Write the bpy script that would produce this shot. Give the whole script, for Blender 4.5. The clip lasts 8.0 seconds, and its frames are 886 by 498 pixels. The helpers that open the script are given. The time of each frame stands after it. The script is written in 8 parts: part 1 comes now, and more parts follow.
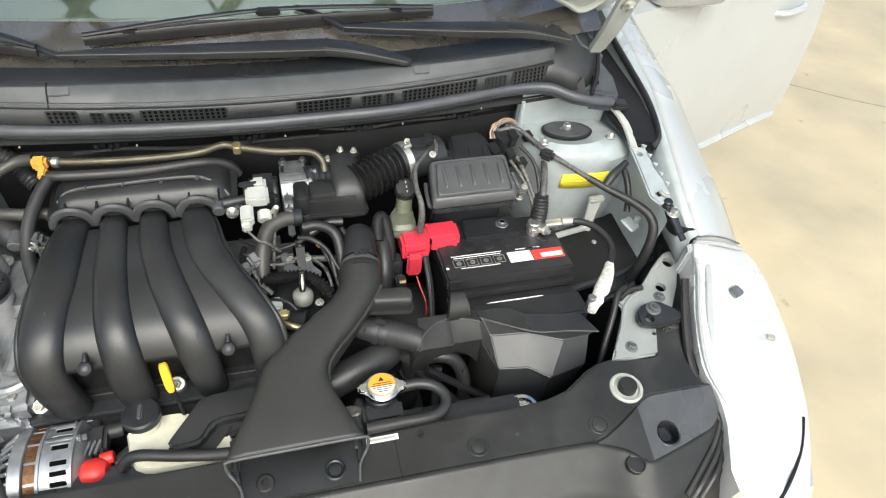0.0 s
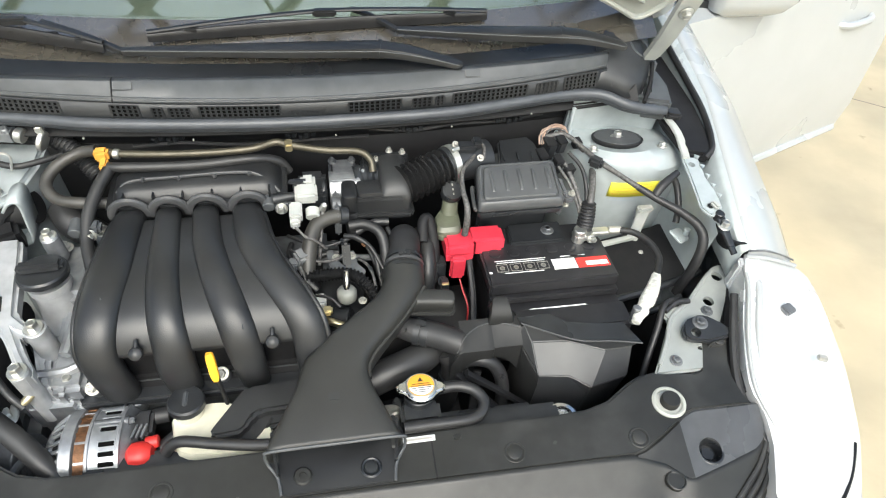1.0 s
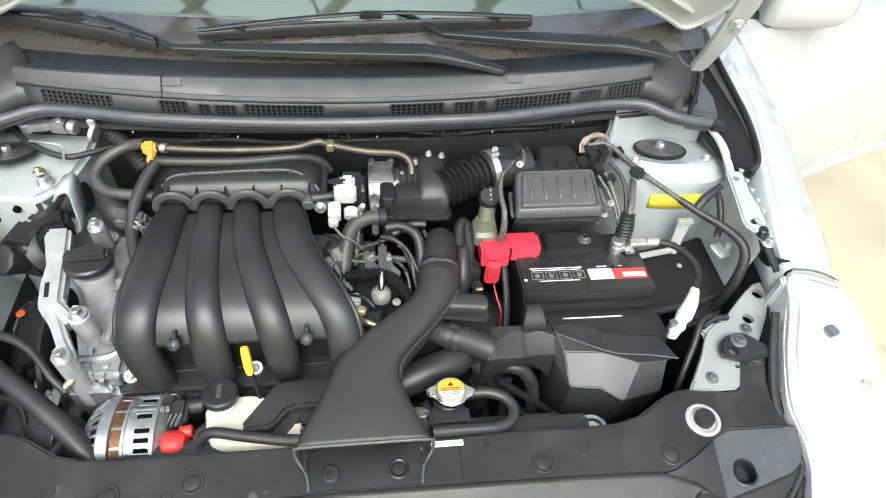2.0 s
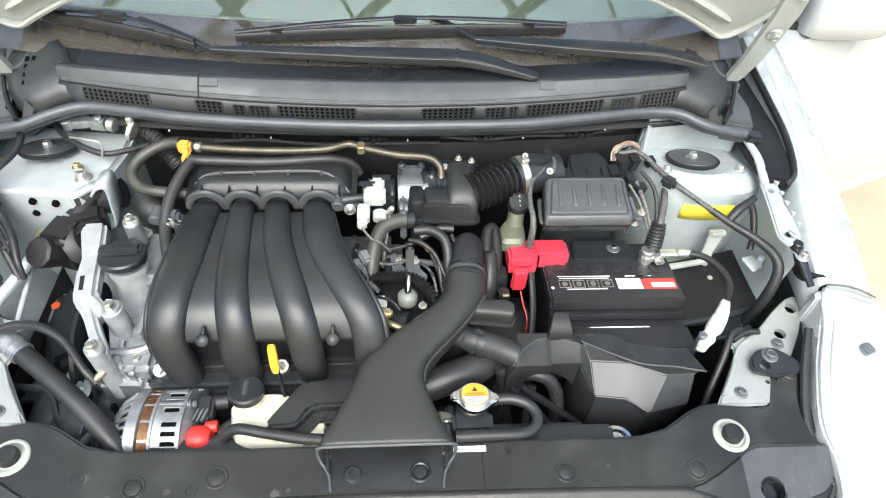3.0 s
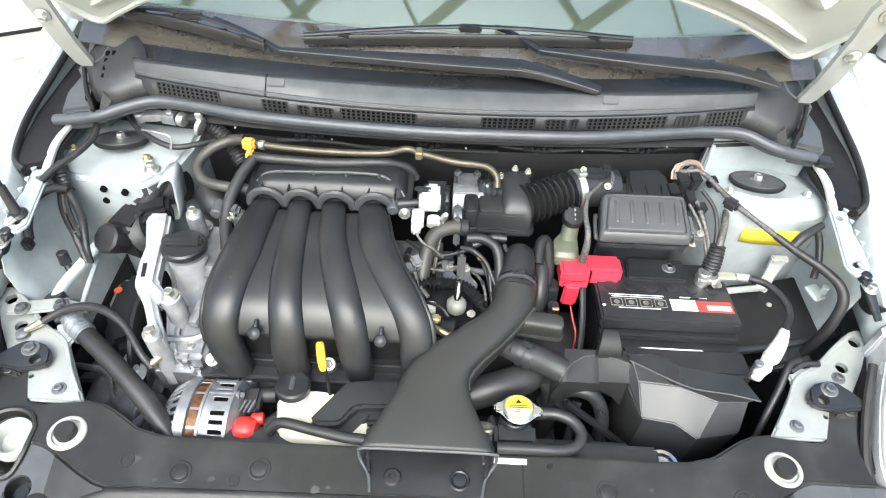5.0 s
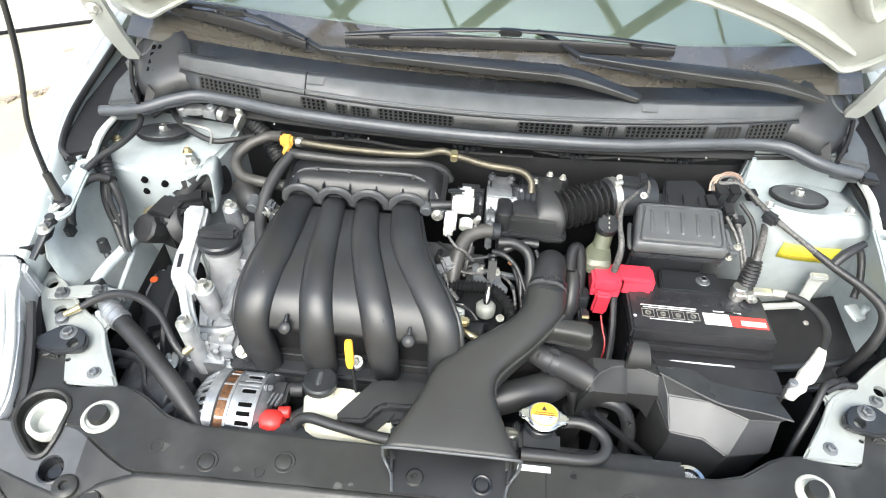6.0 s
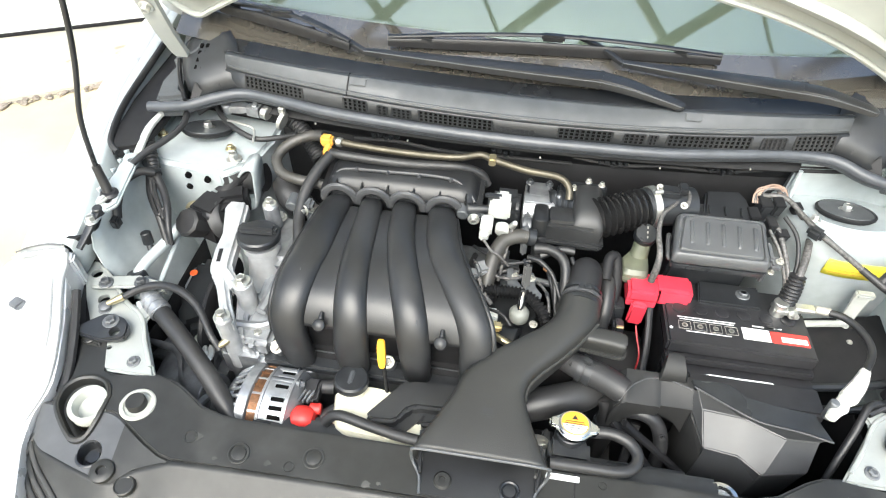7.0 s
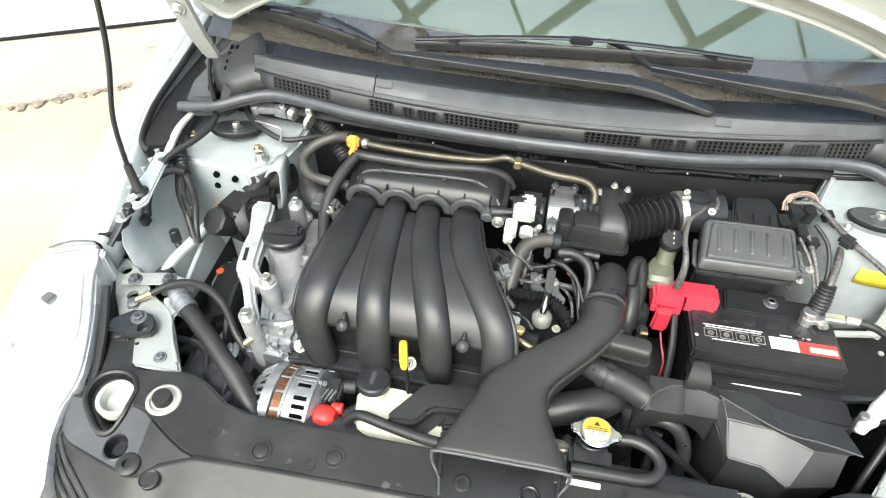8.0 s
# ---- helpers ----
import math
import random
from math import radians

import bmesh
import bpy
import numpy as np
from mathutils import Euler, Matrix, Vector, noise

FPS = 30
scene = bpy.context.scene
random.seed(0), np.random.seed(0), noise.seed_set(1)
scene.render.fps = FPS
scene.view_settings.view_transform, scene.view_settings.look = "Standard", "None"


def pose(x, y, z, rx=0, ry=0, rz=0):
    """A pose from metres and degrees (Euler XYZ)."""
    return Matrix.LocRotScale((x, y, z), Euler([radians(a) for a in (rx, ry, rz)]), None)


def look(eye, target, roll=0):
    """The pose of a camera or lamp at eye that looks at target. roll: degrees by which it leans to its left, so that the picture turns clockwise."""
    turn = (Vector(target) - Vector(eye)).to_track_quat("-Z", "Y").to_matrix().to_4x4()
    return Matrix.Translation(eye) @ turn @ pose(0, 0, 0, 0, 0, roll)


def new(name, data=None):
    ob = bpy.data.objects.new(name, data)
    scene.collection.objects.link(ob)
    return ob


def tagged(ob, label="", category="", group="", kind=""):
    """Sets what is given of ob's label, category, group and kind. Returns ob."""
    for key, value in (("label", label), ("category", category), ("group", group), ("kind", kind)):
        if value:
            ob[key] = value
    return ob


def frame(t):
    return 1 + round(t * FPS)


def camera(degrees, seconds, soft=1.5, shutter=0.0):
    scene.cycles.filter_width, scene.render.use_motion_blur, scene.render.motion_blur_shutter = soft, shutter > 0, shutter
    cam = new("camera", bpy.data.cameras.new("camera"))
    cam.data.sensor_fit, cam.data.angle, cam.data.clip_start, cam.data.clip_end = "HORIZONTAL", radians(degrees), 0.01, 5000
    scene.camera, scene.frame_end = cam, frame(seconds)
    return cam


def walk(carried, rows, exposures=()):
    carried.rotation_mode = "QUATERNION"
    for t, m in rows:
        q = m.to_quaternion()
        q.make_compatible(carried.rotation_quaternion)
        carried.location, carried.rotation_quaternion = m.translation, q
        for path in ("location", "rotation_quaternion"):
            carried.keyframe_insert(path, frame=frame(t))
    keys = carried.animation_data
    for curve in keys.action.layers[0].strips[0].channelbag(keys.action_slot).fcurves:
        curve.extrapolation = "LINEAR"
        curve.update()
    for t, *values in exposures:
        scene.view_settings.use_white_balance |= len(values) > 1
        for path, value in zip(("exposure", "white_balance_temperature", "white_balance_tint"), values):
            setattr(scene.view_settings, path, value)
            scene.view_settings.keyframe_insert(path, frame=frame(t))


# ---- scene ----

# ---- camera and walk ----
cam = camera(68.1, 8.0, soft=1.15)
PATH = [
    (0, (0.026, -0.376, 1.686), (0.475, 0.82, 0.148), 9.0),
    (0.5, (0.023, -0.377, 1.685), (0.406, 0.839, 0.144), 7.9),
    (1, (0.022, -0.378, 1.684), (0.348, 0.855, 0.144), 6.9),
    (1.5, (0.02, -0.376, 1.685), (0.293, 0.868, 0.143), 6.3),
    (3, (0.015, -0.379, 1.682), (0.164, 0.898, 0.15), 4.6),
    (3.5, (0.014, -0.379, 1.682), (0.127, 0.904, 0.152), 4.1),
    (4, (0.012, -0.379, 1.682), (0.09, 0.91, 0.154), 4.0),
    (4.5, (0.01, -0.38, 1.681), (0.051, 0.915, 0.157), 3.5),
    (6, (0.005, -0.38, 1.681), (-0.082, 0.918, 0.161), 2.4),
    (6.5, (0.003, -0.38, 1.681), (-0.138, 0.915, 0.163), 1.9),
    (7, (0.002, -0.381, 1.681), (-0.187, 0.912, 0.166), 1.0),
    (7.5, (0.001, -0.381, 1.681), (-0.223, 0.909, 0.169), 0.2),
    (8, (0.001, -0.38, 1.683), (-0.258, 0.903, 0.17), -0.4),
]
# the engine bay is laid out along its own bonnet line, which rises 9 degrees to the rear
BAY = Matrix.Translation((0, 0, 0.8)) @ Matrix.Rotation(radians(9), 4, "X") @ Matrix.Translation((0, 0, -0.8))
walk(cam, [(t, BAY @ look(eye, target, roll)) for t, eye, target, roll in PATH],
     exposures=[(0.0, 0.80, 5900, 4), (1.5, 1.06, 5780, 4), (3.0, 1.27, 5720, 5), (4.5, 1.46, 5700, 5), (6.5, 1.55, 5780, 5), (8.0, 1.40, 5850, 3)])

# ---- world and light ----
SUN_UP, SUN_ROT = radians(47), radians(186)
world = bpy.data.worlds.new("sky")
scene.world = world
world.use_nodes = True
wn = world.node_tree
wn.nodes.clear()
sky = wn.nodes.new("ShaderNodeTexSky")
sky.sky_type, sky.sun_disc = "NISHITA", False
sky.sun_elevation, sky.sun_rotation = SUN_UP, SUN_ROT
sky.air_density, sky.dust_density, sky.ozone_density = 1.4, 7.0, 0.6
bg = wn.nodes.new("ShaderNodeBackground")
bg.inputs["Strength"].default_value = 0.14
wo = wn.nodes.new("ShaderNodeOutputWorld")
wn.links.new(sky.outputs[0], bg.inputs[0])
wn.links.new(bg.outputs[0], wo.inputs[0])
sun_data = bpy.data.lights.new("sun", "SUN")
sun_data.energy, sun_data.angle, sun_data.color = 1.2, radians(48), (1.0, 0.988, 0.975)
sun = new("sun", sun_data)
sun.matrix_world = look((0, 0, 0), (-math.sin(SUN_ROT) * math.cos(SUN_UP), -math.cos(SUN_ROT) * math.cos(SUN_UP), -math.sin(SUN_UP)))
sun.location = (0, 0, 12)

# ---- materials ----
def mat(name, color, rough=0.5, metal=0.0, vary=0.15, scale=40.0, bump=0.15, fine=400.0, coat=0.0, stain=0.0, spec=0.5, per=0.0):
    """A surface with fine relief, uneven colour at two scales and dusty or worn patches."""
    m = bpy.data.materials.new(name)
    m.use_nodes = True
    nt = m.node_tree
    b = nt.nodes["Principled BSDF"]
    b.inputs["Metallic"].default_value = metal
    b.inputs["Coat Weight"].default_value = coat
    b.inputs["Coat Roughness"].default_value = 0.08
    b.inputs["Specular IOR Level"].default_value = spec
    co = nt.nodes.new("ShaderNodeTexCoord")
    n1 = nt.nodes.new("ShaderNodeTexNoise")
    n1.inputs["Scale"].default_value, n1.inputs["Detail"].default_value = scale, 5
    n2 = nt.nodes.new("ShaderNodeTexNoise")
    n2.inputs["Scale"].default_value, n2.inputs["Detail"].default_value = fine, 3
    n3 = nt.nodes.new("ShaderNodeTexNoise")
    n3.inputs["Scale"].default_value, n3.inputs["Detail"].default_value = scale * 0.22, 6
    for n in (n1, n2, n3):
        nt.links.new(co.outputs["Object"], n.inputs["Vector"])
    r1 = nt.nodes.new("ShaderNodeValToRGB")
    lo, hi = [max(0, c * (1 - vary)) for c in color], [min(1, c * (1 + vary)) for c in color]
    r1.color_ramp.elements[0].position, r1.color_ramp.elements[1].position = 0.3, 0.7
    r1.color_ramp.elements[0].color, r1.color_ramp.elements[1].color = (*lo, 1), (*hi, 1)
    nt.links.new(n1.outputs["Fac"], r1.inputs["Fac"])
    out = r1.outputs["Color"]
    if stain:
        r3 = nt.nodes.new("ShaderNodeValToRGB")
        r3.color_ramp.elements[0].position, r3.color_ramp.elements[1].position = 0.52, 0.72
        r3.color_ramp.elements[0].color, r3.color_ramp.elements[1].color = (0, 0, 0, 1), (stain, stain, stain, 1)
        nt.links.new(n3.outputs["Fac"], r3.inputs["Fac"])
        mx = nt.nodes.new("ShaderNodeMix")
        mx.data_type = "RGBA"
        nt.links.new(r3.outputs["Color"], mx.inputs["Factor"])
        nt.links.new(out, mx.inputs["A"])
        mx.inputs["B"].default_value = (0.26, 0.26, 0.25, 1)
        out = mx.outputs["Result"]
    if per:
        oi = nt.nodes.new("ShaderNodeObjectInfo")
        hs = nt.nodes.new("ShaderNodeHueSaturation")
        ma = nt.nodes.new("ShaderNodeMath")
        ma.operation = "MULTIPLY_ADD"
        ma.inputs[1].default_value, ma.inputs[2].default_value = per, 1 - per / 2
        nt.links.new(oi.outputs["Random"], ma.inputs[0])
        nt.links.new(ma.outputs[0], hs.inputs["Value"])
        nt.links.new(out, hs.inputs["Color"])
        out = hs.outputs["Color"]
    nt.links.new(out, b.inputs["Base Color"])
    rr = nt.nodes.new("ShaderNodeMapRange")
    rr.inputs["From Min"].default_value, rr.inputs["From Max"].default_value = 0.3, 0.7
    rr.inputs["To Min"].default_value, rr.inputs["To Max"].default_value = max(0.02, rough - 0.08), min(1, rough + 0.1)
    nt.links.new(n3.outputs["Fac"], rr.inputs["Value"])
    nt.links.new(rr.outputs["Result"], b.inputs["Roughness"])
    if bump:
        bp = nt.nodes.new("ShaderNodeBump")
        bp.inputs["Strength"].default_value, bp.inputs["Distance"].default_value = bump, 0.001
        nt.links.new(n2.outputs["Fac"], bp.inputs["Height"])
        nt.links.new(bp.outputs["Normal"], b.inputs["Normal"])
    return m


BLACK = mat("black_plastic", (0.0175, 0.019, 0.0212), 0.32, vary=0.25, stain=0.03, bump=0.12)
TAPE = mat("white_tape", (0.55, 0.55, 0.50), 0.5, vary=0.35, scale=120, bump=0.5, fine=260, stain=0.1)
MOULD = mat("moulded_plastic", (0.0150, 0.0158, 0.0171), 0.37, vary=0.3, stain=0.07, bump=0.22, scale=18, fine=650)
DUCT = mat("matt_duct_plastic", (0.0245, 0.0247, 0.0232), 0.47, vary=0.14, stain=0.06, bump=0.3, fine=800, scale=14)
COVER = mat("grained_cover_plastic", (0.0180, 0.0182, 0.0169), 0.40, vary=0.18, stain=0.08, bump=0.18, fine=1100, spec=0.45)
# weathered cowl grey; also colours the highlights drawn along wiper and duct edges
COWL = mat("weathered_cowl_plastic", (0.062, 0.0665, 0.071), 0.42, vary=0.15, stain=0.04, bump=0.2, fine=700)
DULL = mat("dull_black", (0.009, 0.009, 0.010), 0.6, vary=0.3, stain=0.02, bump=0.25, spec=0.35)
RUBBER = mat("rubber", (0.018, 0.018, 0.019), 0.45, vary=0.2, stain=0.04, bump=0.15)
SEAL = mat("seal_rubber", (0.056, 0.061, 0.070), 0.40, vary=0.15, stain=0.03, bump=0.12)
PAINT = mat("silver_paint", (0.415, 0.435, 0.442), 0.30, metal=0.1, vary=0.03, coat=0.7, bump=0.02, fine=1500, scale=8)
INNER = mat("inner_body_paint", (0.395, 0.434, 0.442), 0.34, metal=0.15, vary=0.08, coat=0.2, bump=0.05, stain=0.08)
UNDER = mat("bonnet_underside_paint", (0.40, 0.415, 0.385), 0.42, metal=0.1, vary=0.06, bump=0.05, stain=0.05, scale=12)
ALU = mat("cast_aluminium", (0.325, 0.335, 0.348), 0.42, metal=0.75, vary=0.22, bump=0.22, fine=650, stain=0.06, scale=45)
RAILP = mat("rail_paint", (0.30, 0.315, 0.30), 0.36, metal=0.2, vary=0.10, coat=0.15, bump=0.06, stain=0.12, scale=22)
BRIGHT = mat("bright_casting", (0.43, 0.44, 0.45), 0.48, metal=0.45, vary=0.16, bump=0.28, fine=600, stain=0.08, scale=40)
DKALU = mat("dull_cast_metal", (0.155, 0.162, 0.170), 0.5, metal=0.6, vary=0.3, bump=0.6, fine=220, stain=0.15)
STEEL = mat("zinc_steel", (0.58, 0.58, 0.55), 0.38, metal=0.9, vary=0.15, bump=0.1)
GOLD = mat("yellow_zinc", (0.50, 0.44, 0.28), 0.35, metal=0.85, vary=0.2, bump=0.1)
CHROME = mat("bright_metal", (0.75, 0.75, 0.74), 0.18, metal=1.0, vary=0.08, bump=0.03)
COPPER = mat("copper_winding", (0.135, 0.068, 0.032), 0.45, metal=0.6, vary=0.4, bump=0.5, scale=150)
RED = mat("red_plastic", (0.58, 0.038, 0.065), 0.38, vary=0.1, bump=0.05)
REDCAP = mat("red_rubber_boot", (0.55, 0.03, 0.025), 0.38, vary=0.1, bump=0.05)
ORANGE = mat("orange_plastic", (0.70, 0.35, 0.06), 0.4, vary=0.12, bump=0.05)
YELLOW = mat("yellow_plastic", (0.88, 0.44, 0.03), 0.35, vary=0.08, bump=0.05)
STICKER = mat("yellow_paper", (0.84, 0.76, 0.06), 0.5, vary=0.05, bump=0.03)
MILK = mat("translucent_tank", (0.62, 0.60, 0.48), 0.38, vary=0.1, bump=0.05, stain=0.1)
SENSOR = mat("pale_sensor_body", (0.20, 0.205, 0.185), 0.5, metal=0.2, vary=0.15, bump=0.1, stain=0.15)
FLUID = mat("aged_tank_plastic", (0.105, 0.112, 0.078), 0.35, vary=0.2, bump=0.05, stain=0.12)
WHITE = mat("white_plastic", (0.40, 0.41, 0.39), 0.4, vary=0.08, bump=0.04, stain=0.1)
PAPER = mat("white_label", (0.78, 0.78, 0.76), 0.5, vary=0.04, bump=0.02)
INK = mat("black_ink", (0.02, 0.02, 0.02), 0.5, vary=0.05, bump=0.0)
LABELRED = mat("red_label", (0.72, 0.05, 0.04), 0.4, vary=0.05, bump=0.02)
REDWIRE = mat("dull_red_wire", (0.30, 0.02, 0.025), 0.45, vary=0.15, bump=0.05)
MARK = mat("red_paint_mark", (0.60, 0.10, 0.02), 0.45, vary=0.1, bump=0.05)
DUST = mat("dried_dust", (0.050, 0.050, 0.046), 0.7, vary=0.3, bump=0.2)
CAPORANGE = mat("orange_label", (0.85, 0.36, 0.03), 0.4, vary=0.06, bump=0.02)
HOSE = mat("hose_rubber", (0.020, 0.020, 0.0205), 0.42, vary=0.2, stain=0.04, bump=0.1)
BRAID = mat("worn_loom_tape", (0.085, 0.082, 0.079), 0.45, vary=0.7, scale=220, bump=0.4)
BROWNHOSE = mat("aged_hose", (0.042, 0.040, 0.036), 0.45, vary=0.25, stain=0.05, bump=0.1)
PIPE = mat("painted_pipe", (0.42, 0.41, 0.37), 0.4, metal=0.4, vary=0.12, bump=0.05)
BRASS = mat("lacquered_pipe", (0.085, 0.076, 0.055), 0.38, metal=0.5, vary=0.2, bump=0.05)
PINKWIRE = mat("pale_wire", (0.30, 0.21, 0.16), 0.5, vary=0.2, bump=0.05)
SHEEN = mat("sheened_plastic", (0.054, 0.0550, 0.0570), 0.36, vary=0.15, stain=0.03, bump=0.15, scale=25)
# black lid plastic made lighter: the sky's reflection is put into its colour
LID_SKYLIT = mat("skylit_lid_plastic", (0.080, 0.083, 0.086), 0.36, vary=0.12, stain=0.03, bump=0.15, scale=25)
BOXBLACK = mat("satin_box_plastic", (0.030, 0.0315, 0.034), 0.36, vary=0.2, stain=0.04, bump=0.06, scale=25, fine=900)
HOOD = mat("matt_hood_plastic", (0.019, 0.0192, 0.0190), 0.50, vary=0.2, stain=0.05, bump=0.08, scale=25, fine=900, spec=0.28)
# smoother cover plastic, lightened: reflected sky on the ledges is put into the colour
LEDGE_SKYLIT = mat("smooth_skylit_ledge", (0.060, 0.062, 0.065), 0.33, vary=0.12, stain=0.04, bump=0.04)
SEATW = mat("pale_seat_plastic", (0.36, 0.37, 0.335), 0.45, vary=0.1, bump=0.05, stain=0.15)
BATT = mat("battery_case", (0.021, 0.021, 0.023), 0.33, vary=0.2, stain=0.03, bump=0.12)
REFLECTOR = mat("lamp_reflector", (0.70, 0.71, 0.72), 0.22, metal=0.35, vary=0.04, bump=0.02)
LENS = mat("lens_edge", (0.34, 0.35, 0.35), 0.25, vary=0.05, bump=0.02)
PLUGGREY = mat("grey_connector", (0.16, 0.165, 0.17), 0.4, vary=0.12, bump=0.06, stain=0.08)
TYRE = mat("tyre_rubber", (0.022, 0.022, 0.022), 0.7, vary=0.2, bump=0.3)
# near-black for pads laid over surfaces: the shade inside holes, put into colour
HOLE_SHADE = mat("hole_shade", (0.0025, 0.0025, 0.0025), 0.9, vary=0.2, bump=0.0, spec=0.1)
GLOSSRUB = mat("shiny_rubber", (0.012, 0.012, 0.0125), 0.25, vary=0.2, stain=0.03, bump=0.08)
DASH = mat("dashboard_vinyl", (0.225, 0.238, 0.162), 0.6, vary=0.1, bump=0.3, scale=12)
FRIT = mat("ceramic_border", (0.055, 0.050, 0.041), 0.05, vary=0.1, bump=0.0)
# darker copy of the cowl plastic: shade of its front put into the colour
COWL_SHADED = mat("shaded_cowl_plastic", (0.022, 0.0235, 0.0255), 0.44, vary=0.15, stain=0.05, bump=0.2, fine=700)
WALLPAINT = mat("white_wall_paint", (0.80, 0.80, 0.78), 0.6, vary=0.05, bump=0.2, stain=0.03, scale=4, fine=90)
GIRDER = mat("weathered_girder", (0.035, 0.034, 0.030), 0.6, vary=0.3, bump=0.2, scale=8)

m = bpy.data.materials.new("clear_glass")
m.use_nodes = True
b = m.node_tree.nodes["Principled BSDF"]
b.inputs["Base Color"].default_value = (0.86, 0.94, 0.86, 1)
b.inputs["Roughness"].default_value, b.inputs["IOR"].default_value = 0.02, 2.3
b.inputs["Transmission Weight"].default_value = 1.0
b.inputs["Specular Tint"].default_value = (1.0, 0.99, 0.84, 1)
GLASS = m
FRIT.node_tree.nodes["Principled BSDF"].inputs["IOR"].default_value = 2.1


def concrete(name, tone, scale):
    m = mat(name, tone, 0.75, vary=0.10, scale=scale, bump=0.5, fine=60, stain=0.0)
    nt = m.node_tree
    b = nt.nodes["Principled BSDF"]
    co = nt.nodes.new("ShaderNodeTexCoord")
    n = nt.nodes.new("ShaderNodeTexNoise")
    n.inputs["Scale"].default_value, n.inputs["Detail"].default_value = 1.3, 8
    r = nt.nodes.new("ShaderNodeValToRGB")
    r.color_ramp.elements[0].position, r.color_ramp.elements[1].position = 0.36, 0.66
    r.color_ramp.elements[0].color, r.color_ramp.elements[1].color = (0.80, 0.80, 0.80, 1), (1.06, 1.03, 0.98, 1)
    s = nt.nodes.new("ShaderNodeTexNoise")
    s.inputs["Scale"].default_value, s.inputs["Detail"].default_value = 9.0, 3
    sr = nt.nodes.new("ShaderNodeValToRGB")
    sr.color_ramp.elements[0].position, sr.color_ramp.elements[1].position = 0.24, 0.31
    sr.color_ramp.elements[0].color, sr.color_ramp.elements[1].color = (0.62, 0.60, 0.57, 1), (1, 1, 1, 1)
    for q in (n, s):
        nt.links.new(co.outputs["Object"], q.inputs["Vector"])
    nt.links.new(n.outputs["Fac"], r.inputs["Fac"])
    nt.links.new(s.outputs["Fac"], sr.inputs["Fac"])
    old = b.inputs["Base Color"].links[0].from_socket
    for src in (r, sr):
        mx = nt.nodes.new("ShaderNodeMix")
        mx.data_type, mx.blend_type = "RGBA", "MULTIPLY"
        mx.inputs["Factor"].default_value = 1.0
        nt.links.new(old, mx.inputs["A"])
        nt.links.new(src.outputs["Color"], mx.inputs["B"])
        old = mx.outputs["Result"]
    nt.links.new(old, b.inputs["Base Color"])
    return m


GROUND = concrete("sunlit_concrete", (0.50, 0.435, 0.300), 3.0)
PATHWAY = concrete("grey_concrete", (0.42, 0.40, 0.335), 4.0)
RUBBLE = mat("broken_concrete", (0.23, 0.20, 0.165), 0.85, vary=0.35, bump=0.9, fine=120, scale=30)


# ---- mesh helpers ----
def V(p):
    return Vector(p)


def spin(rot):
    return Euler([radians(a) for a in rot]).to_matrix().to_4x4()


def moved(bm, loc=(0, 0, 0), rot=(0, 0, 0)):
    bm.transform(Matrix.Translation(loc) @ spin(rot))
    return bm


def aim(a, b):
    """The pose that stands at a with its z along a to b."""
    d = V(b) - V(a)
    return Matrix.Translation(a) @ d.to_track_quat("Z", "Y").to_matrix().to_4x4(), d.length


def join(*bms):
    out = bmesh.new()
    for b in bms:
        me = bpy.data.meshes.new("tmp")
        b.to_mesh(me)
        b.free()
        out.from_mesh(me)
        bpy.data.meshes.remove(me)
    return out


def bevelled(bm, w, seg=2, angle=30):
    if w > 0:
        es = [e for e in bm.edges if len(e.link_faces) == 2 and e.calc_face_angle() > radians(angle)]
        bmesh.ops.bevel(bm, geom=es, offset=w, segments=seg, affect="EDGES", clamp_overlap=True)
    return bm


def box(c, s, b=0.003, rot=(0, 0, 0), top=1.0, seg=2):
    """A rounded block; top narrows its upper face."""
    bm = bmesh.new()
    bmesh.ops.create_cube(bm, size=1)
    for v in bm.verts:
        k = top if v.co.z > 0 else 1
        v.co = Vector((v.co.x * s[0] * k, v.co.y * s[1] * k, v.co.z * s[2]))
    bevelled(bm, b, seg)
    return moved(bm, c, rot)


def lathe(prof, a=(0, 0, 0), b=(0, 0, 1), n=28):
    """A turned body: (radius, height) from a towards b."""
    bm = bmesh.new()
    rings = []
    for r, z in prof:
        if r < 1e-6:
            rings.append([bm.verts.new((0, 0, z))])
        else:
            rings.append([bm.verts.new((r * math.cos(6.2831853 * i / n), r * math.sin(6.2831853 * i / n), z)) for i in range(n)])
    for p, q in zip(rings, rings[1:]):
        for i in range(n):
            j = (i + 1) % n
            if len(p) == 1 and len(q) > 1:
                bm.faces.new((p[0], q[i], q[j]))
            elif len(q) == 1 and len(p) > 1:
                bm.faces.new((p[i], p[j], q[0]))
            elif len(p) > 1:
                bm.faces.new((p[i], p[j], q[j], q[i]))
    for ring, flip in ((rings[0], True), (rings[-1], False)):
        if len(ring) > 1:
            bm.faces.new(ring[::-1] if flip else ring)
    bmesh.ops.recalc_face_normals(bm, faces=bm.faces)
    mtx, _ = aim(a, b)
    bm.transform(mtx)
    return bm


def cyl(a, b, r, r2=None, bev=0.0015, n=24):
    h = (V(b) - V(a)).length
    r2 = r if r2 is None else r2
    k = min(bev, h * 0.4, r * 0.5)
    return lathe([(max(r - k, 1e-4), 0), (r, k), (r2, h - k), (max(r2 - k, 1e-4), h)], a, b, n)


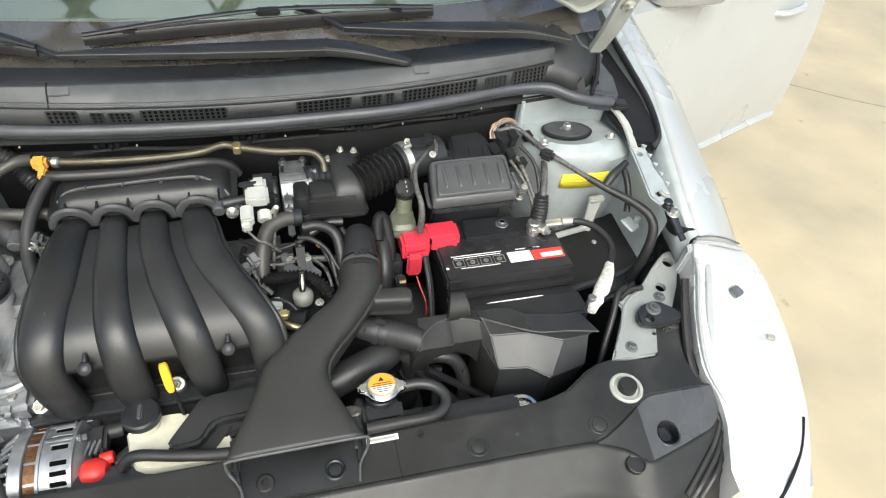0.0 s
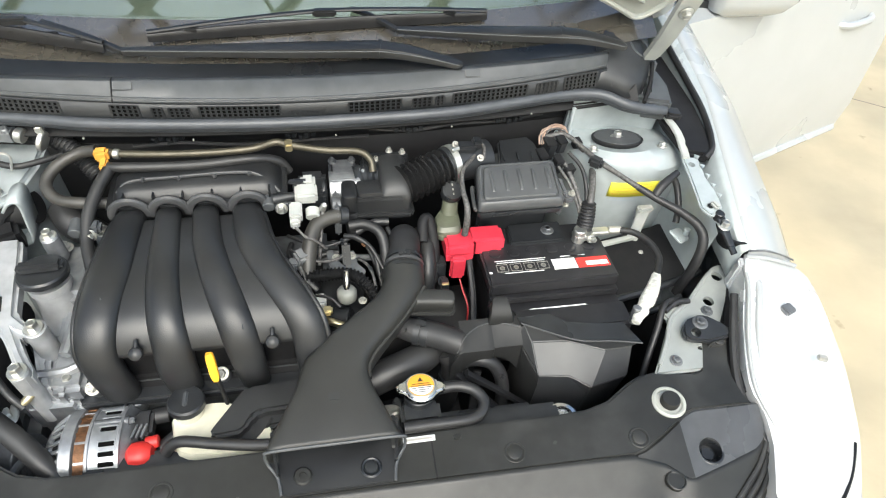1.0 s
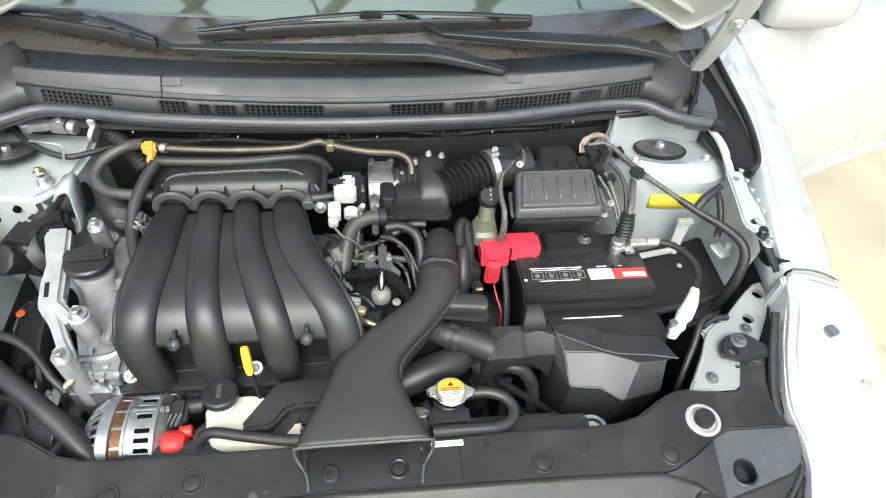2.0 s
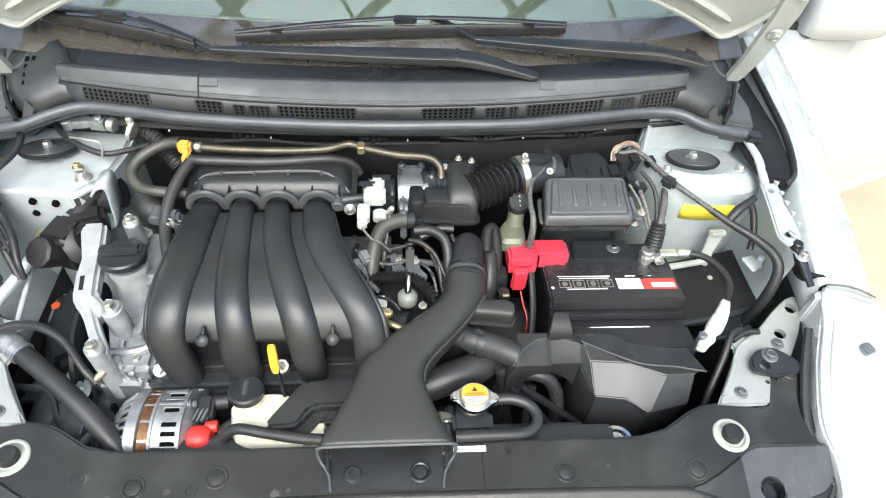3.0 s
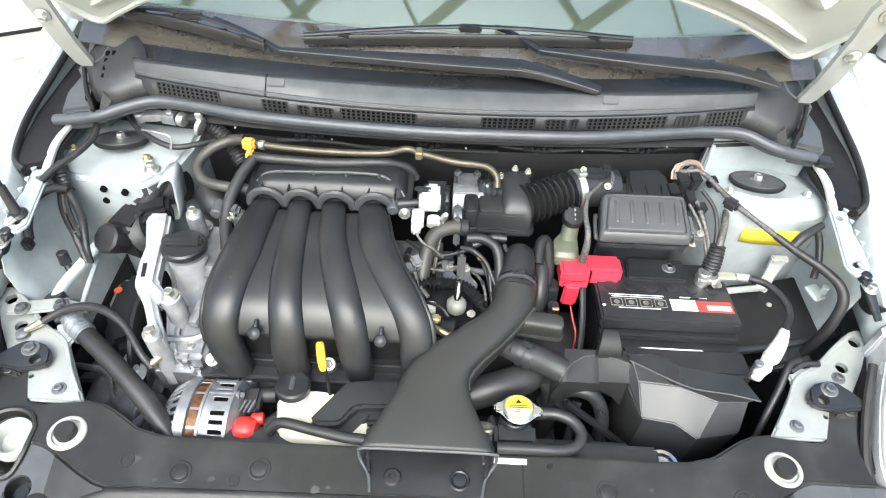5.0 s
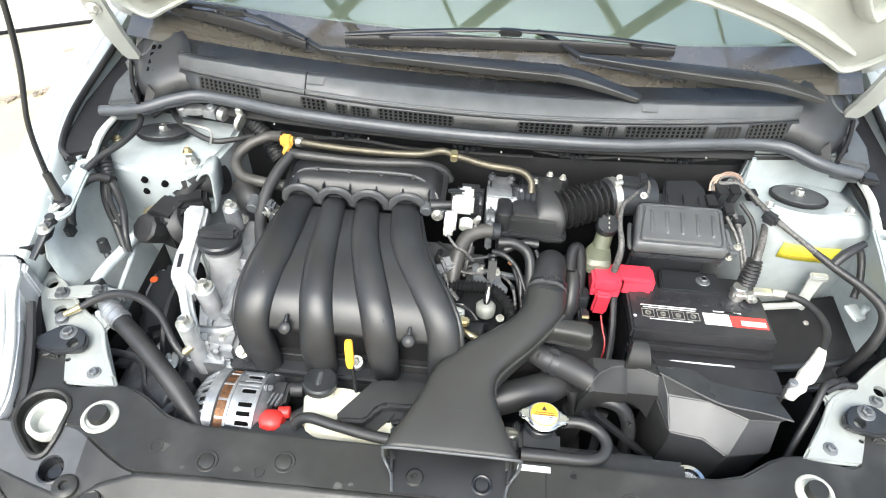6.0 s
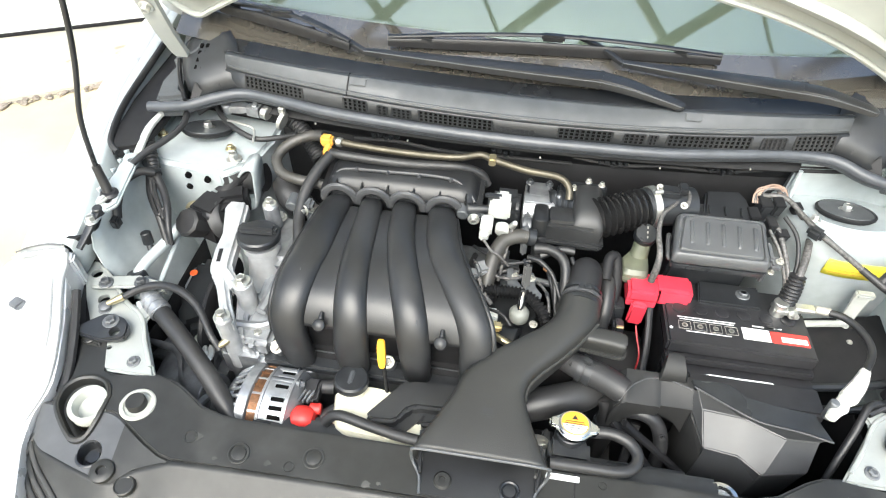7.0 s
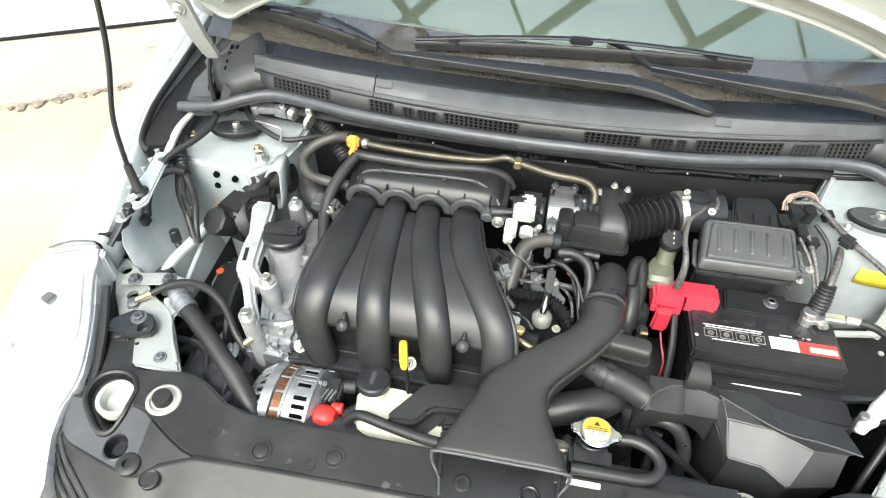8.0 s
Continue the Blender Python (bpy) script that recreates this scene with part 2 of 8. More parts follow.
def spline(pts, sub=6):
    """Points of a smooth curve through pts (of any dimension)."""
    P = [np.array(p, float) for p in pts]
    P = [2 * P[0] - P[1]] + P + [2 * P[-1] - P[-2]]
    out = []
    for i in range(1, len(P) - 2):
        for k in range(sub):
            t = k / sub
            a, b, c, d = P[i - 1], P[i], P[i + 1], P[i + 2]
            out.append(0.5 * (2 * b + (c - a) * t + (2 * a - 5 * b + 4 * c - d) * t * t + (3 * b - a - 3 * c + d) * t ** 3))
    out.append(P[-2])
    return out


def loft(rings, caps=True, closed=True):
    bm = bmesh.new()
    vs = [[bm.verts.new(p) for p in r] for r in rings]
    n = len(vs[0])
    for p, q in zip(vs, vs[1:]):
        for i in range(n if closed else n - 1):
            j = (i + 1) % n
            bm.faces.new((p[i], p[j], q[j], q[i]))
    if caps and closed:
        bm.faces.new(vs[0][::-1])
        bm.faces.new(vs[-1])
    bmesh.ops.recalc_face_normals(bm, faces=bm.faces)
    return bm


def tube(pts, r, n=12, sub=6, wave=0.0, pitch=0.006, flat=1.0, caps=True, up=(0, 0, 1)):
    """A hose or pipe along pts; r is one radius or one a point; wave and pitch corrugate it."""
    rs = list(r) if isinstance(r, (list, tuple)) else [r] * len(pts)
    path = spline([(*p, q) for p, q in zip(pts, rs)], sub)
    if wave:
        L = [0.0]
        for p, q in zip(path, path[1:]):
            L.append(L[-1] + float(np.linalg.norm(q[:3] - p[:3])))
        m = max(8, int(L[-1] / pitch * 6))
        path = [np.array([np.interp(L[-1] * i / m, L, [p[k] for p in path]) for k in range(4)]) for i in range(m + 1)]
        for i, p in enumerate(path):
            p[3] += wave * math.cos(6.2831853 * (L[-1] * i / m) / pitch)
    rings, side = [], None
    for i, p in enumerate(path):
        d = V(path[min(i + 1, len(path) - 1)][:3]) - V(path[max(i - 1, 0)][:3])
        d.normalize()
        if side is None:
            side = d.cross(V(up))
            if side.length < 0.05:
                side = d.cross(Vector((1, 0, 0)))
        side = (side - d * side.dot(d)).normalized()
        w = side.cross(d).normalized()
        c, rad = V(p[:3]), float(p[3])
        rings.append([c + rad * (math.cos(6.2831853 * k / n) * side + flat * math.sin(6.2831853 * k / n) * w) for k in range(n)])
    return loft(rings, caps)


def prism(outline, z0, z1, b=0.003, seg=2, smooth=0):
    """A plate of that outline between two heights, its edges rounded; smooth rounds the outline itself."""
    if smooth:
        o = [np.array(p, float) for p in outline]
        o = spline(o + [o[0]], smooth)[:-1]
        outline = [tuple(p) for p in o]
    bm = bmesh.new()
    lo, hi = [bm.verts.new((x, y, z0)) for x, y in outline], [bm.verts.new((x, y, z1)) for x, y in outline]
    n = len(lo)
    bm.faces.new(lo[::-1])
    bm.faces.new(hi)
    for i in range(n):
        bm.faces.new((lo[i], lo[(i + 1) % n], hi[(i + 1) % n], hi[i]))
    bmesh.ops.recalc_face_normals(bm, faces=bm.faces)
    return bevelled(bm, b, seg, 25)


def sheet(rows):
    """An open surface through rows of points."""
    return loft(rows, caps=False, closed=False)


def hexbolt(p, axis=(0, 0, 1), r=0.007, h=0.006):
    a, d = V(p), V(axis).normalized()
    return join(lathe([(r * 1.7, 0), (r * 1.75, h * 0.15), (r * 1.6, h * 0.3)], a, a + d, 18),
                lathe([(r * 1.05, h * 0.3), (r * 1.1, h * 0.45), (r * 1.1, h * 1.1), (r * 0.9, h * 1.3)], a, a + d, 6),
                lathe([(r * 0.7, h * 1.3), (r * 0.7, h * 1.36), (r * 0.5, h * 1.2)], a, a + d, 12))


def ringbox(c, w, d, r, n=5, z=0.0):
    """A rounded rectangle as a ring of points."""
    out = []
    for k, (sx, sy) in enumerate(((1, 1), (-1, 1), (-1, -1), (1, -1))):
        for i in range(n):
            a = radians(90 * k + 90 * i / (n - 1))
            out.append((c[0] + sx * (w / 2 - r) + r * math.cos(a), c[1] + sy * (d / 2 - r) + r * math.sin(a), z))
    return out


def hull(points, b=0.004):
    bm = bmesh.new()
    for p in points:
        bm.verts.new(p)
    r = bmesh.ops.convex_hull(bm, input=bm.verts)
    bmesh.ops.delete(bm, geom=[v for v in bm.verts if not v.link_faces], context="VERTS")
    bmesh.ops.dissolve_limit(bm, angle_limit=radians(3), verts=bm.verts, edges=bm.edges)
    bmesh.ops.recalc_face_normals(bm, faces=bm.faces)
    return bevelled(bm, b, 2, 8)


FRAME = {"now": Matrix.Identity(4)}
FRAMES = {}


def frame_of(parent):
    while parent is not None and parent.parent is not None and parent not in FRAMES:
        parent = parent.parent
    return FRAMES.get(parent, FRAME["now"])


def part(name, bm, material, parent=None, label="", solid=0.0, sharp=38, shadow=True, world=False):
    """One mesh object of bm, under its thing or part. It stands in its thing's frame, or with world=True as given."""
    fr = Matrix.Identity(4) if world else frame_of(parent)
    bm.transform(fr)
    for f in bm.faces:
        f.smooth = True
    for e in bm.edges:
        e.smooth = not (len(e.link_faces) == 2 and e.calc_face_angle() > radians(sharp))
    me = bpy.data.meshes.new(name)
    bm.to_mesh(me)
    bm.free()
    me.materials.append(material)
    ob = new(name, me)
    FRAMES[ob] = fr
    if solid:
        s = ob.modifiers.new("thickness", "SOLIDIFY")
        s.thickness, s.offset = solid, -1
    if parent is not None:
        ob.parent = parent
        ob.matrix_parent_inverse = parent.matrix_world.inverted()
    if label:
        ob["label"] = label
    ob.visible_shadow = shadow
    return ob


def thing(name, at, label, category, group="", kind="", level=None, nudge=(0, 0, 0)):
    """A top-level thing. level: the point about which it stands upright in the sloping bay."""
    e = new(name)
    e.empty_display_size = 0.02
    fr = FRAME["now"]
    if level is not None:
        fr = Matrix.Translation((fr @ V(level)) - V(level) + V(nudge))
    e.matrix_world = Matrix.Translation(fr @ V(at))
    FRAMES[e] = fr
    return tagged(e, label, category, group, kind)


def holes(ob, cutters):
    """Cuts holes through ob with closed bodies, once, while building."""
    bm = join(*cutters)
    bm.transform(FRAMES[ob])
    me = bpy.data.meshes.new("cut")
    bm.to_mesh(me)
    bm.free()
    c = new("cut", me)
    md = ob.modifiers.new("cut", "BOOLEAN")
    md.operation, md.solver, md.object = "DIFFERENCE", "EXACT", c
    dg = bpy.context.evaluated_depsgraph_get()
    dg.update()
    made = bpy.data.meshes.new_from_object(ob.evaluated_get(dg))
    ob.modifiers.remove(md)
    ob.data = made
    bpy.data.objects.remove(c)
    return ob


def leaning(bm, at, deg):
    """Tips bm backwards about the point at."""
    bm.transform(Matrix.Translation(at) @ Matrix.Rotation(radians(-deg), 4, "X") @ Matrix.Translation(-V(at)))
    return bm


def bar(path, sizes, sub=5):
    """A tapering bar of rounded section: (width, height) a point."""
    q = spline([(*p, *s) for p, s in zip(path, sizes)], sub)
    rings = []
    for i, p in enumerate(q):
        d = V(q[min(i + 1, len(q) - 1)][:3]) - V(q[max(i - 1, 0)][:3])
        side = d.cross(Vector((0, 0, 1))).normalized()
        up = side.cross(d).normalized()
        w, h, c = float(p[3]) / 2, float(p[4]) / 2, V(p[:3])
        rings.append([c + side * (w * a) + up * (h * b) for a, b in ((1, -0.9), (1, 0.2), (0.8, 0.8), (0.3, 1), (-0.5, 1), (-0.9, 0.75), (-1, 0.2), (-1, -0.9))])
    return loft(rings)

# ---- setting ----
g = bmesh.new()
bmesh.ops.create_grid(g, x_segments=8, y_segments=8, size=400)
tagged(part("ground", g, GROUND), "pale sunlit concrete yard with stains", "ground", kind="structure")

# the wall with its shutter stands askew to the car; u runs along it, w away from the car
WD = Vector((0.840, 0.543, 0))
WN = Vector((-0.543, 0.840, 0))
W0 = Vector((-3.14, 2.57, 0))


def along(u, w, z=0.0):
    return W0 + u * WD + w * WN + Vector((0, 0, z))


WROT = math.degrees(math.atan2(WD.y, WD.x))
EDGE = Vector((0.762, 0.648, 0))
KERB = Vector((-2.58, 1.96, 0))
tagged(part("pavement", prism([(KERB + EDGE * -6)[:2], (KERB + EDGE * 2.0)[:2], along(2.4, 0.05)[:2], along(-6, 0.05)[:2]], -0.02, 0.02, 0.006), PATHWAY),
       "grey concrete footway with a broken edge along the wall", "pavement", kind="structure")
wall = tagged(part("wall_north", moved(box((0, 0, 0), (8, 0.25, 3.6), 0.01), along(-1.5, 0.16, 1.8), (0, 0, WROT)), WALLPAINT),
              "white painted wall behind the footway", "wall", kind="structure")
part("wall_base", moved(box((0, 0, 0), (8, 0.02, 0.018), 0.004), along(-1.5, 0.024, 0.03), (0, 0, WROT)), DULL, wall, "dark gap along the foot")
for k in range(26):
    part("corrugation", moved(box((0, 0, 0), (8, 0.016, 0.10), 0.006), along(-1.5, 0.03, 0.11 + 0.135 * k), (0, 0, WROT)), WALLPAINT, wall)
rnd = random.Random(5)
for k in range(150):
    u = rnd.uniform(-0.05, 1.9)
    s = rnd.uniform(0.005, 0.024)
    bm = bmesh.new()
    bmesh.ops.create_icosphere(bm, subdivisions=1, radius=s)
    for v in bm.verts:
        v.co = Vector((v.co.x * rnd.uniform(0.8, 1.8), v.co.y * rnd.uniform(0.6, 1.2), v.co.z * 0.5 * rnd.uniform(0.7, 1.2)))
    p = KERB + EDGE * u + Vector((-0.648, 0.762, 0)) * rnd.uniform(-0.045, 0.02) + Vector((0, 0, 0.008))
    chip = part("rubble", moved(bm, p, (0, 0, rnd.uniform(0, 180))), RUBBLE, sharp=20)
    chip.parent = bpy.data.objects["pavement"]
# joints and cracks of the yard
for a, b, w in (((2.75, 2.22), (3.6, 1.56), 0.005), ((3.6, 1.56), (6.0, 0.55), 0.005)):
    pts = [(a[0] + (b[0] - a[0]) * i / 8 + rnd.uniform(-0.012, 0.012), a[1] + (b[1] - a[1]) * i / 8 + rnd.uniform(-0.012, 0.012), 0.0005) for i in range(9)]
    ob = tagged(part("ground_crack", tube(pts, w, n=6, sub=2, flat=0.25), RUBBLE), "thin dark crack in the concrete", "crack", kind="structure")

# open steel roof frame over the yard: two chords a bay and slanting braces between them
frame_top = thing("roof_frame", (0, 0.7, 0), "dark open steel lattice roof frame on posts", "roof frame")
RZ = 4.3
for y in (-1.0, 0.35, 1.55, 2.9):
    part("chord", cyl((-6, y, RZ), (6, y, RZ), 0.045, n=10), GIRDER, frame_top)
for k in range(-6, 6):
    for y0, y1 in ((-1.0, 0.35), (0.35, 1.55), (1.55, 2.9)):
        part("brace", cyl((k * 1.1 - 0.35, y0, RZ), (k * 1.1 + 1.35, y1, RZ + 0.02), 0.042, n=8), GIRDER, frame_top)
        if k % 2 == 0:
            part("tie", cyl((k * 1.1 + 1.2, y0, RZ + 0.06), (k * 1.1 - 0.1, y1, RZ + 0.06), 0.036, n=8), GIRDER, frame_top)
        else:
            part("thin_tie", cyl((k * 1.1 + 0.9, y0, RZ + 0.06), (k * 1.1 + 0.1, y1, RZ + 0.06), 0.016, n=8), GIRDER, frame_top)
for x in (-5.9, 5.9):
    for y in (-1.0, 2.9):
        part("post", cyl((x, y, 0), (x, y, RZ), 0.07, n=12), GIRDER, frame_top)

# ---- the car's body ----
FRAME["now"] = BAY
car = thing("car", (0, 1.6, 0), "silver-white saloon car with its bonnet raised and a front door open", "car")


def lerp(rows, y):
    ys = [r[0] for r in rows]
    return [float(np.interp(y, ys, [r[k] for r in rows])) for k in range(1, len(rows[0]))]


# crease of the front wing: y, x, z
CREASE = [(0.14, 0.708, 0.860), (0.216, 0.709, 0.875), (0.28, 0.704, 0.902), (0.35, 0.712, 0.918), (0.54, 0.742, 0.945), (0.72, 0.738, 0.972), (0.95, 0.735, 1.00)]
for sx in (1, -1):
    rows = []
    for y in np.linspace(0.216, 0.95, 24):
        x, z = lerp(CREASE, y)
        fl = float(np.interp(y, (0.19, 0.26, 0.32, 0.395, 0.405), (0.008, 0.018, 0.030, 0.036, 0.016)))
        side = 0.842 + 0.014 * math.sin((y - 0.1) * 2)
        k = float(np.interp(y, (0.2, 0.3, 0.4, 0.55, 0.75, 0.95), (0.84, 0.88, 0.80, 0.72, 0.70, 0.68)))
        row = [BAY @ Vector((sx * a, y, b)) for a, b in ((x - fl, z - 0.074), (x - fl * 0.85, z - 0.048), (x - 0.011, z - 0.010), (x, z), (x + 0.018, z + 0.001), (x + 0.055 * k, z - 0.010), (x + 0.105 * k, z - 0.034), (x + 0.142 * k, z - 0.072), (x + 0.160 * k, z - 0.120))]
        yw, zw, xs = row[3].y, row[3].z, max(x + 0.166 * k, side)
        row += [Vector((sx * a, yw + 0.01, b)) for a, b in ((xs, zw - 0.19), (max(side, xs - 0.012) + 0.002, 0.64), (side - 0.004, 0.45), (side - 0.03, 0.22))]
        rows.append(row)
    rows.insert(0, [q + Vector((0, -0.003, -0.050)) for q in rows[0]])
    part("front_wing", sheet([r[3:] for r in rows]), PAINT, car, solid=0.003, world=True)
    part("wing_channel", sheet([r[:4] for r in rows[1:]]), INNER, car, solid=0.003, world=True)
    # flank of the cabin
    rows = []
    for y in (0.92, 1.4, 2.0, 2.6, 3.2, 3.75):
        k = max(0, y - 2.8)
        rows.append([(sx * a, y, b) for a, b in ((0.66 - 0.1 * k, 1.08), (0.735, 1.06), (0.80, 0.98), (0.848, 0.82), (0.855, 0.6), (0.845, 0.42), (0.80, 0.25))])
    part("flank", sheet(rows if sx < 0 else rows[2:]), PAINT, car, solid=0.004, world=True)
    # dark filler in the channel between wing and bulkhead
    part("wing_filler", prism([(sx * a, b) for a, b in ((0.648, 0.49), (0.66, 0.41), (0.700, 0.395), (0.722, 0.43), (0.732, 0.54), (0.728, 0.70), (0.69, 0.71), (0.65, 0.60))],
                              0.900, 0.922, 0.006), DULL, car)
    part("wing_seal", tube([(sx * 0.722, 0.73, 0.955), (sx * 0.728, 0.60, 0.940), (sx * 0.728, 0.50, 0.930), (sx * 0.712, 0.42, 0.922), (sx * 0.690, 0.398, 0.915)],
                           0.0055, n=10, flat=1.4), RUBBER, car)
    # wheel under the wing
    part("tyre", lathe([(0.20, -0.09), (0.29, -0.09), (0.305, -0.06), (0.305, 0.06), (0.29, 0.09), (0.20, 0.09)], (sx * 0.73, 0.62, 0.305), (sx * 1.73, 0.62, 0.305), 40), TYRE, car, world=True)
    part("rim", lathe([(0.0, 0.03), (0.06, 0.035), (0.19, 0.05), (0.205, 0.085), (0.205, -0.085)], (sx * 0.73, 0.62, 0.305), (sx * 1.73, 0.62, 0.305), 32), ALU, car, world=True)
    part("tyre", lathe([(0.20, -0.09), (0.29, -0.09), (0.305, -0.06), (0.305, 0.06), (0.29, 0.09), (0.20, 0.09)], (sx * 0.73, 3.2, 0.305), (sx * 1.73, 3.2, 0.305), 40), TYRE, car, world=True)

# windscreen, pillars and roof
def glass_y(x, s):
    """Height runs with s up the screen from its foot, which is bowed."""
    return 0.600 + 0.16 * x * x + s


def glass_point(x, s, lift=0.0):
    return (x * (1 - 0.10 * s), glass_y(x, s) - 0.45 * lift, 1.022 + 0.50 * s + 0.02 * abs(x) * 0 + 0.9 * lift)


rows = [[glass_point(x, s) for x in np.linspace(-0.66, 0.66, 27)] for s in np.linspace(0.0, 0.56, 10)]
part("windscreen", sheet(rows), GLASS, car, "greenish laminated windscreen", solid=0.005, shadow=False)
rows = [[glass_point(x, s, 0.0012) for x in np.linspace(-0.66, 0.66, 27)] for s in (-0.03, 0.0, 0.028, 0.056)]
part("screen_border", sheet(rows), FRIT, car, "black ceramic border of the windscreen")
for sx in (1, -1):
    part("pillar", tube([glass_point(sx * 0.675, s) for s in (0.02, 0.2, 0.4, 0.56)], 0.032, n=10), PAINT, car)
part("roof", sheet([[(x, y, z - 0.10 * (x / 0.6) ** 2) for x in np.linspace(-0.6, 0.6, 9)] for y, z in ((1.06, 1.475), (1.4, 1.525), (2.4, 1.52), (3.0, 1.40), (3.7, 1.05))]),
     PAINT, car, solid=0.01, world=True)
part("dashboard", loft([[(x, 0.66 + 0.12 * x * x, 0.98), (x, 0.80 + 0.1 * x * x, 1.035), (x, 1.05, 1.04), (x, 1.15, 0.99), (x, 1.17, 0.75), (x, 0.75, 0.70)] for x in np.linspace(-0.64, 0.64, 11)]),
     DASH, car, "pale grey vinyl dashboard behind the glass")
part("rear_glass", sheet([[(x, y, z - 0.10 * (x / 0.6) ** 2) for x in np.linspace(-0.55, 0.55, 9)] for y, z in ((3.02, 1.40), (3.45, 1.20), (3.72, 1.06))]), GLASS, car, solid=0.004, world=True)
part("tail", loft([[(x, 3.70 + a - 0.10 * (x / 0.8) ** 2, z) for a, z in ((0, 1.05), (0.16, 0.98), (0.20, 0.60), (0.12, 0.28), (0.0, 0.28))] for x in np.linspace(-0.80, 0.80, 9)]), PAINT, car, world=True)
for sx in (1, -1):
    part("side_glass", sheet([[(sx * (0.735 - 0.40 * (z - 1.04)), y, z) for z in (1.04, 1.2, 1.40 - 0.10 * max(0, y - 2.6))] for y in (1.25, 1.7, 2.2, 2.7, 3.1)]), GLASS, car, solid=0.004, world=True)
part("cabin_floor", box((0, 2.2, 0.32), (1.5, 3.0, 0.06), 0.02), DULL, car, world=True)

# bulkhead between cabin and engine
part("bulkhead", sheet([[(x, 0.555 + 0.12 * x * x, z) for x in np.linspace(-0.66, 0.66, 13)] for z in (0.35, 0.6, 0.8, 0.93)]), DULL, car, solid=0.01)
part("bulkhead_shelf", sheet([[(x, y + 0.12 * x * x, z) for x in np.linspace(-0.66, 0.66, 13)] for y, z in ((0.512, 0.925), (0.545, 0.93), (0.545, 0.89), (0.553, 0.87))]), DULL, car, solid=0.004)

for sx in (1, -1):
    # inner wheel-arch wall and upper apron rail
    rows = []
    for y, x0 in ((0.58, 0.668), (0.42, 0.668), (0.34, 0.670), (0.30, 0.672), (0.262, 0.674)):
        k = (1.0 if 0.28 < y < 0.40 else 0.6) if sx < 0 else 0.15
        rows.append([(sx * a, y, z) for a, z in ((x0 + 0.004, 0.900), (x0 + 0.0, 0.83), (x0 - 0.022 * k, 0.77), (x0 - 0.060 * k, 0.71), (x0 - 0.095 * k, 0.64), (x0 - 0.12, 0.50), (x0 - 0.12, 0.36))])
    if sx < 0:
        rows.append([(-0.676, 0.232, 0.850), (-0.674, 0.230, 0.805)] + [(-0.655 + 0.025 * k, 0.226, 0.77 - 0.07 * k) for k in range(4)] + [(-0.58, 0.226, 0.36)])
    part("inner_arch", sheet(rows), INNER, car, solid=0.003)
    ap = [(0.651, 0.408), (0.680, 0.403), (0.674, 0.352), (0.677, 0.311), (0.672, 0.279), (0.645, 0.262), (0.633, 0.282), (0.642, 0.341)]
    rail = part("apron_flange", prism([(sx * a, b) for a, b in ap], 0.905, 0.914, 0.003), INNER, car)
    holes(rail, [cyl((sx * 0.660, 0.385, 0.8), (sx * 0.660, 0.385, 1), 0.006), cyl((sx * 0.650, 0.285, 0.8), (sx * 0.650, 0.285, 1), 0.006)])
    for k in range(5):
        part("flange_tooth", prism([(sx * 0.673, 0.300 + 0.024 * k), (sx * 0.682, 0.306 + 0.024 * k), (sx * 0.673, 0.312 + 0.024 * k)], 0.910, 0.918, 0.001), INNER, car)
    part("strip", bar([(sx * 0.653, 0.515, 0.925), (sx * 0.662, 0.462, 0.922), (sx * 0.655, 0.400, 0.916)], [(0.010, 0.006), (0.014, 0.006), (0.014, 0.006)], 3), WHITE, car)
    # front upper rail with its holes
    o = [(0.497, 0.046), (0.520, 0.080), (0.545, 0.118), (0.558, 0.140), (0.553, 0.153), (0.562, 0.166), (0.592, 0.168), (0.615, 0.183), (0.640, 0.206), (0.668, 0.231), (0.688, 0.244), (0.705, 0.246), (0.713, 0.233), (0.706, 0.214), (0.679, 0.173), (0.652, 0.135), (0.626, 0.098), (0.588, 0.046)]
    rail = part("front_rail", prism([(sx * a, b) for a, b in o], 0.7905, 0.799, 0.0035), RAILP, car)
    part("rail_bead", tube([(sx * a, b, 0.799) for a, b in ((0.512, 0.062), (0.540, 0.103), (0.566, 0.146), (0.606, 0.172), (0.650, 0.211), (0.682, 0.236))], 0.0035, n=8, flat=0.8), RAILP, car)
    holes(rail, [cyl((sx * a, b, 0.7), (sx * a, b, 0.9), r) for a, b, r in ((0.682, 0.219, 0.0095), (0.644, 0.170, 0.0095), (0.590, 0.084, 0.004))])
    part("rail_shade", prism([(sx * a, b) for a, b in ((0.672, 0.228), (0.690, 0.222), (0.680, 0.195), (0.632, 0.124), (0.590, 0.055), (0.520, 0.055), (0.560, 0.125), (0.600, 0.168), (0.636, 0.198))], 0.745, 0.766, 0.002), DULL, car)
    part("rail_web", prism([(sx * a, b) for a, b in ((0.700, 0.220), (0.640, 0.124), (0.590, 0.044), (0.600, 0.038), (0.708, 0.215))], 0.55, 0.785, 0.003), DULL, car)
    for a, b in ((0.632, 0.151), (0.541, 0.066)):
        part("rail_bolt", hexbolt((sx * a, b, 0.799), r=0.006), DKALU, car)
    # black mount bracket of the lamp
    o = [(0.566, 0.108), (0.570, 0.120), (0.583, 0.131), (0.604, 0.137), (0.618, 0.135), (0.636, 0.120), (0.650, 0.104), (0.642, 0.092), (0.604, 0.086), (0.594, 0.088), (0.574, 0.092), (0.566, 0.098)]
    br = part("lamp_bracket", prism([(sx * a, b) for a, b in o], 0.803, 0.815, 0.003), BLACK, car)
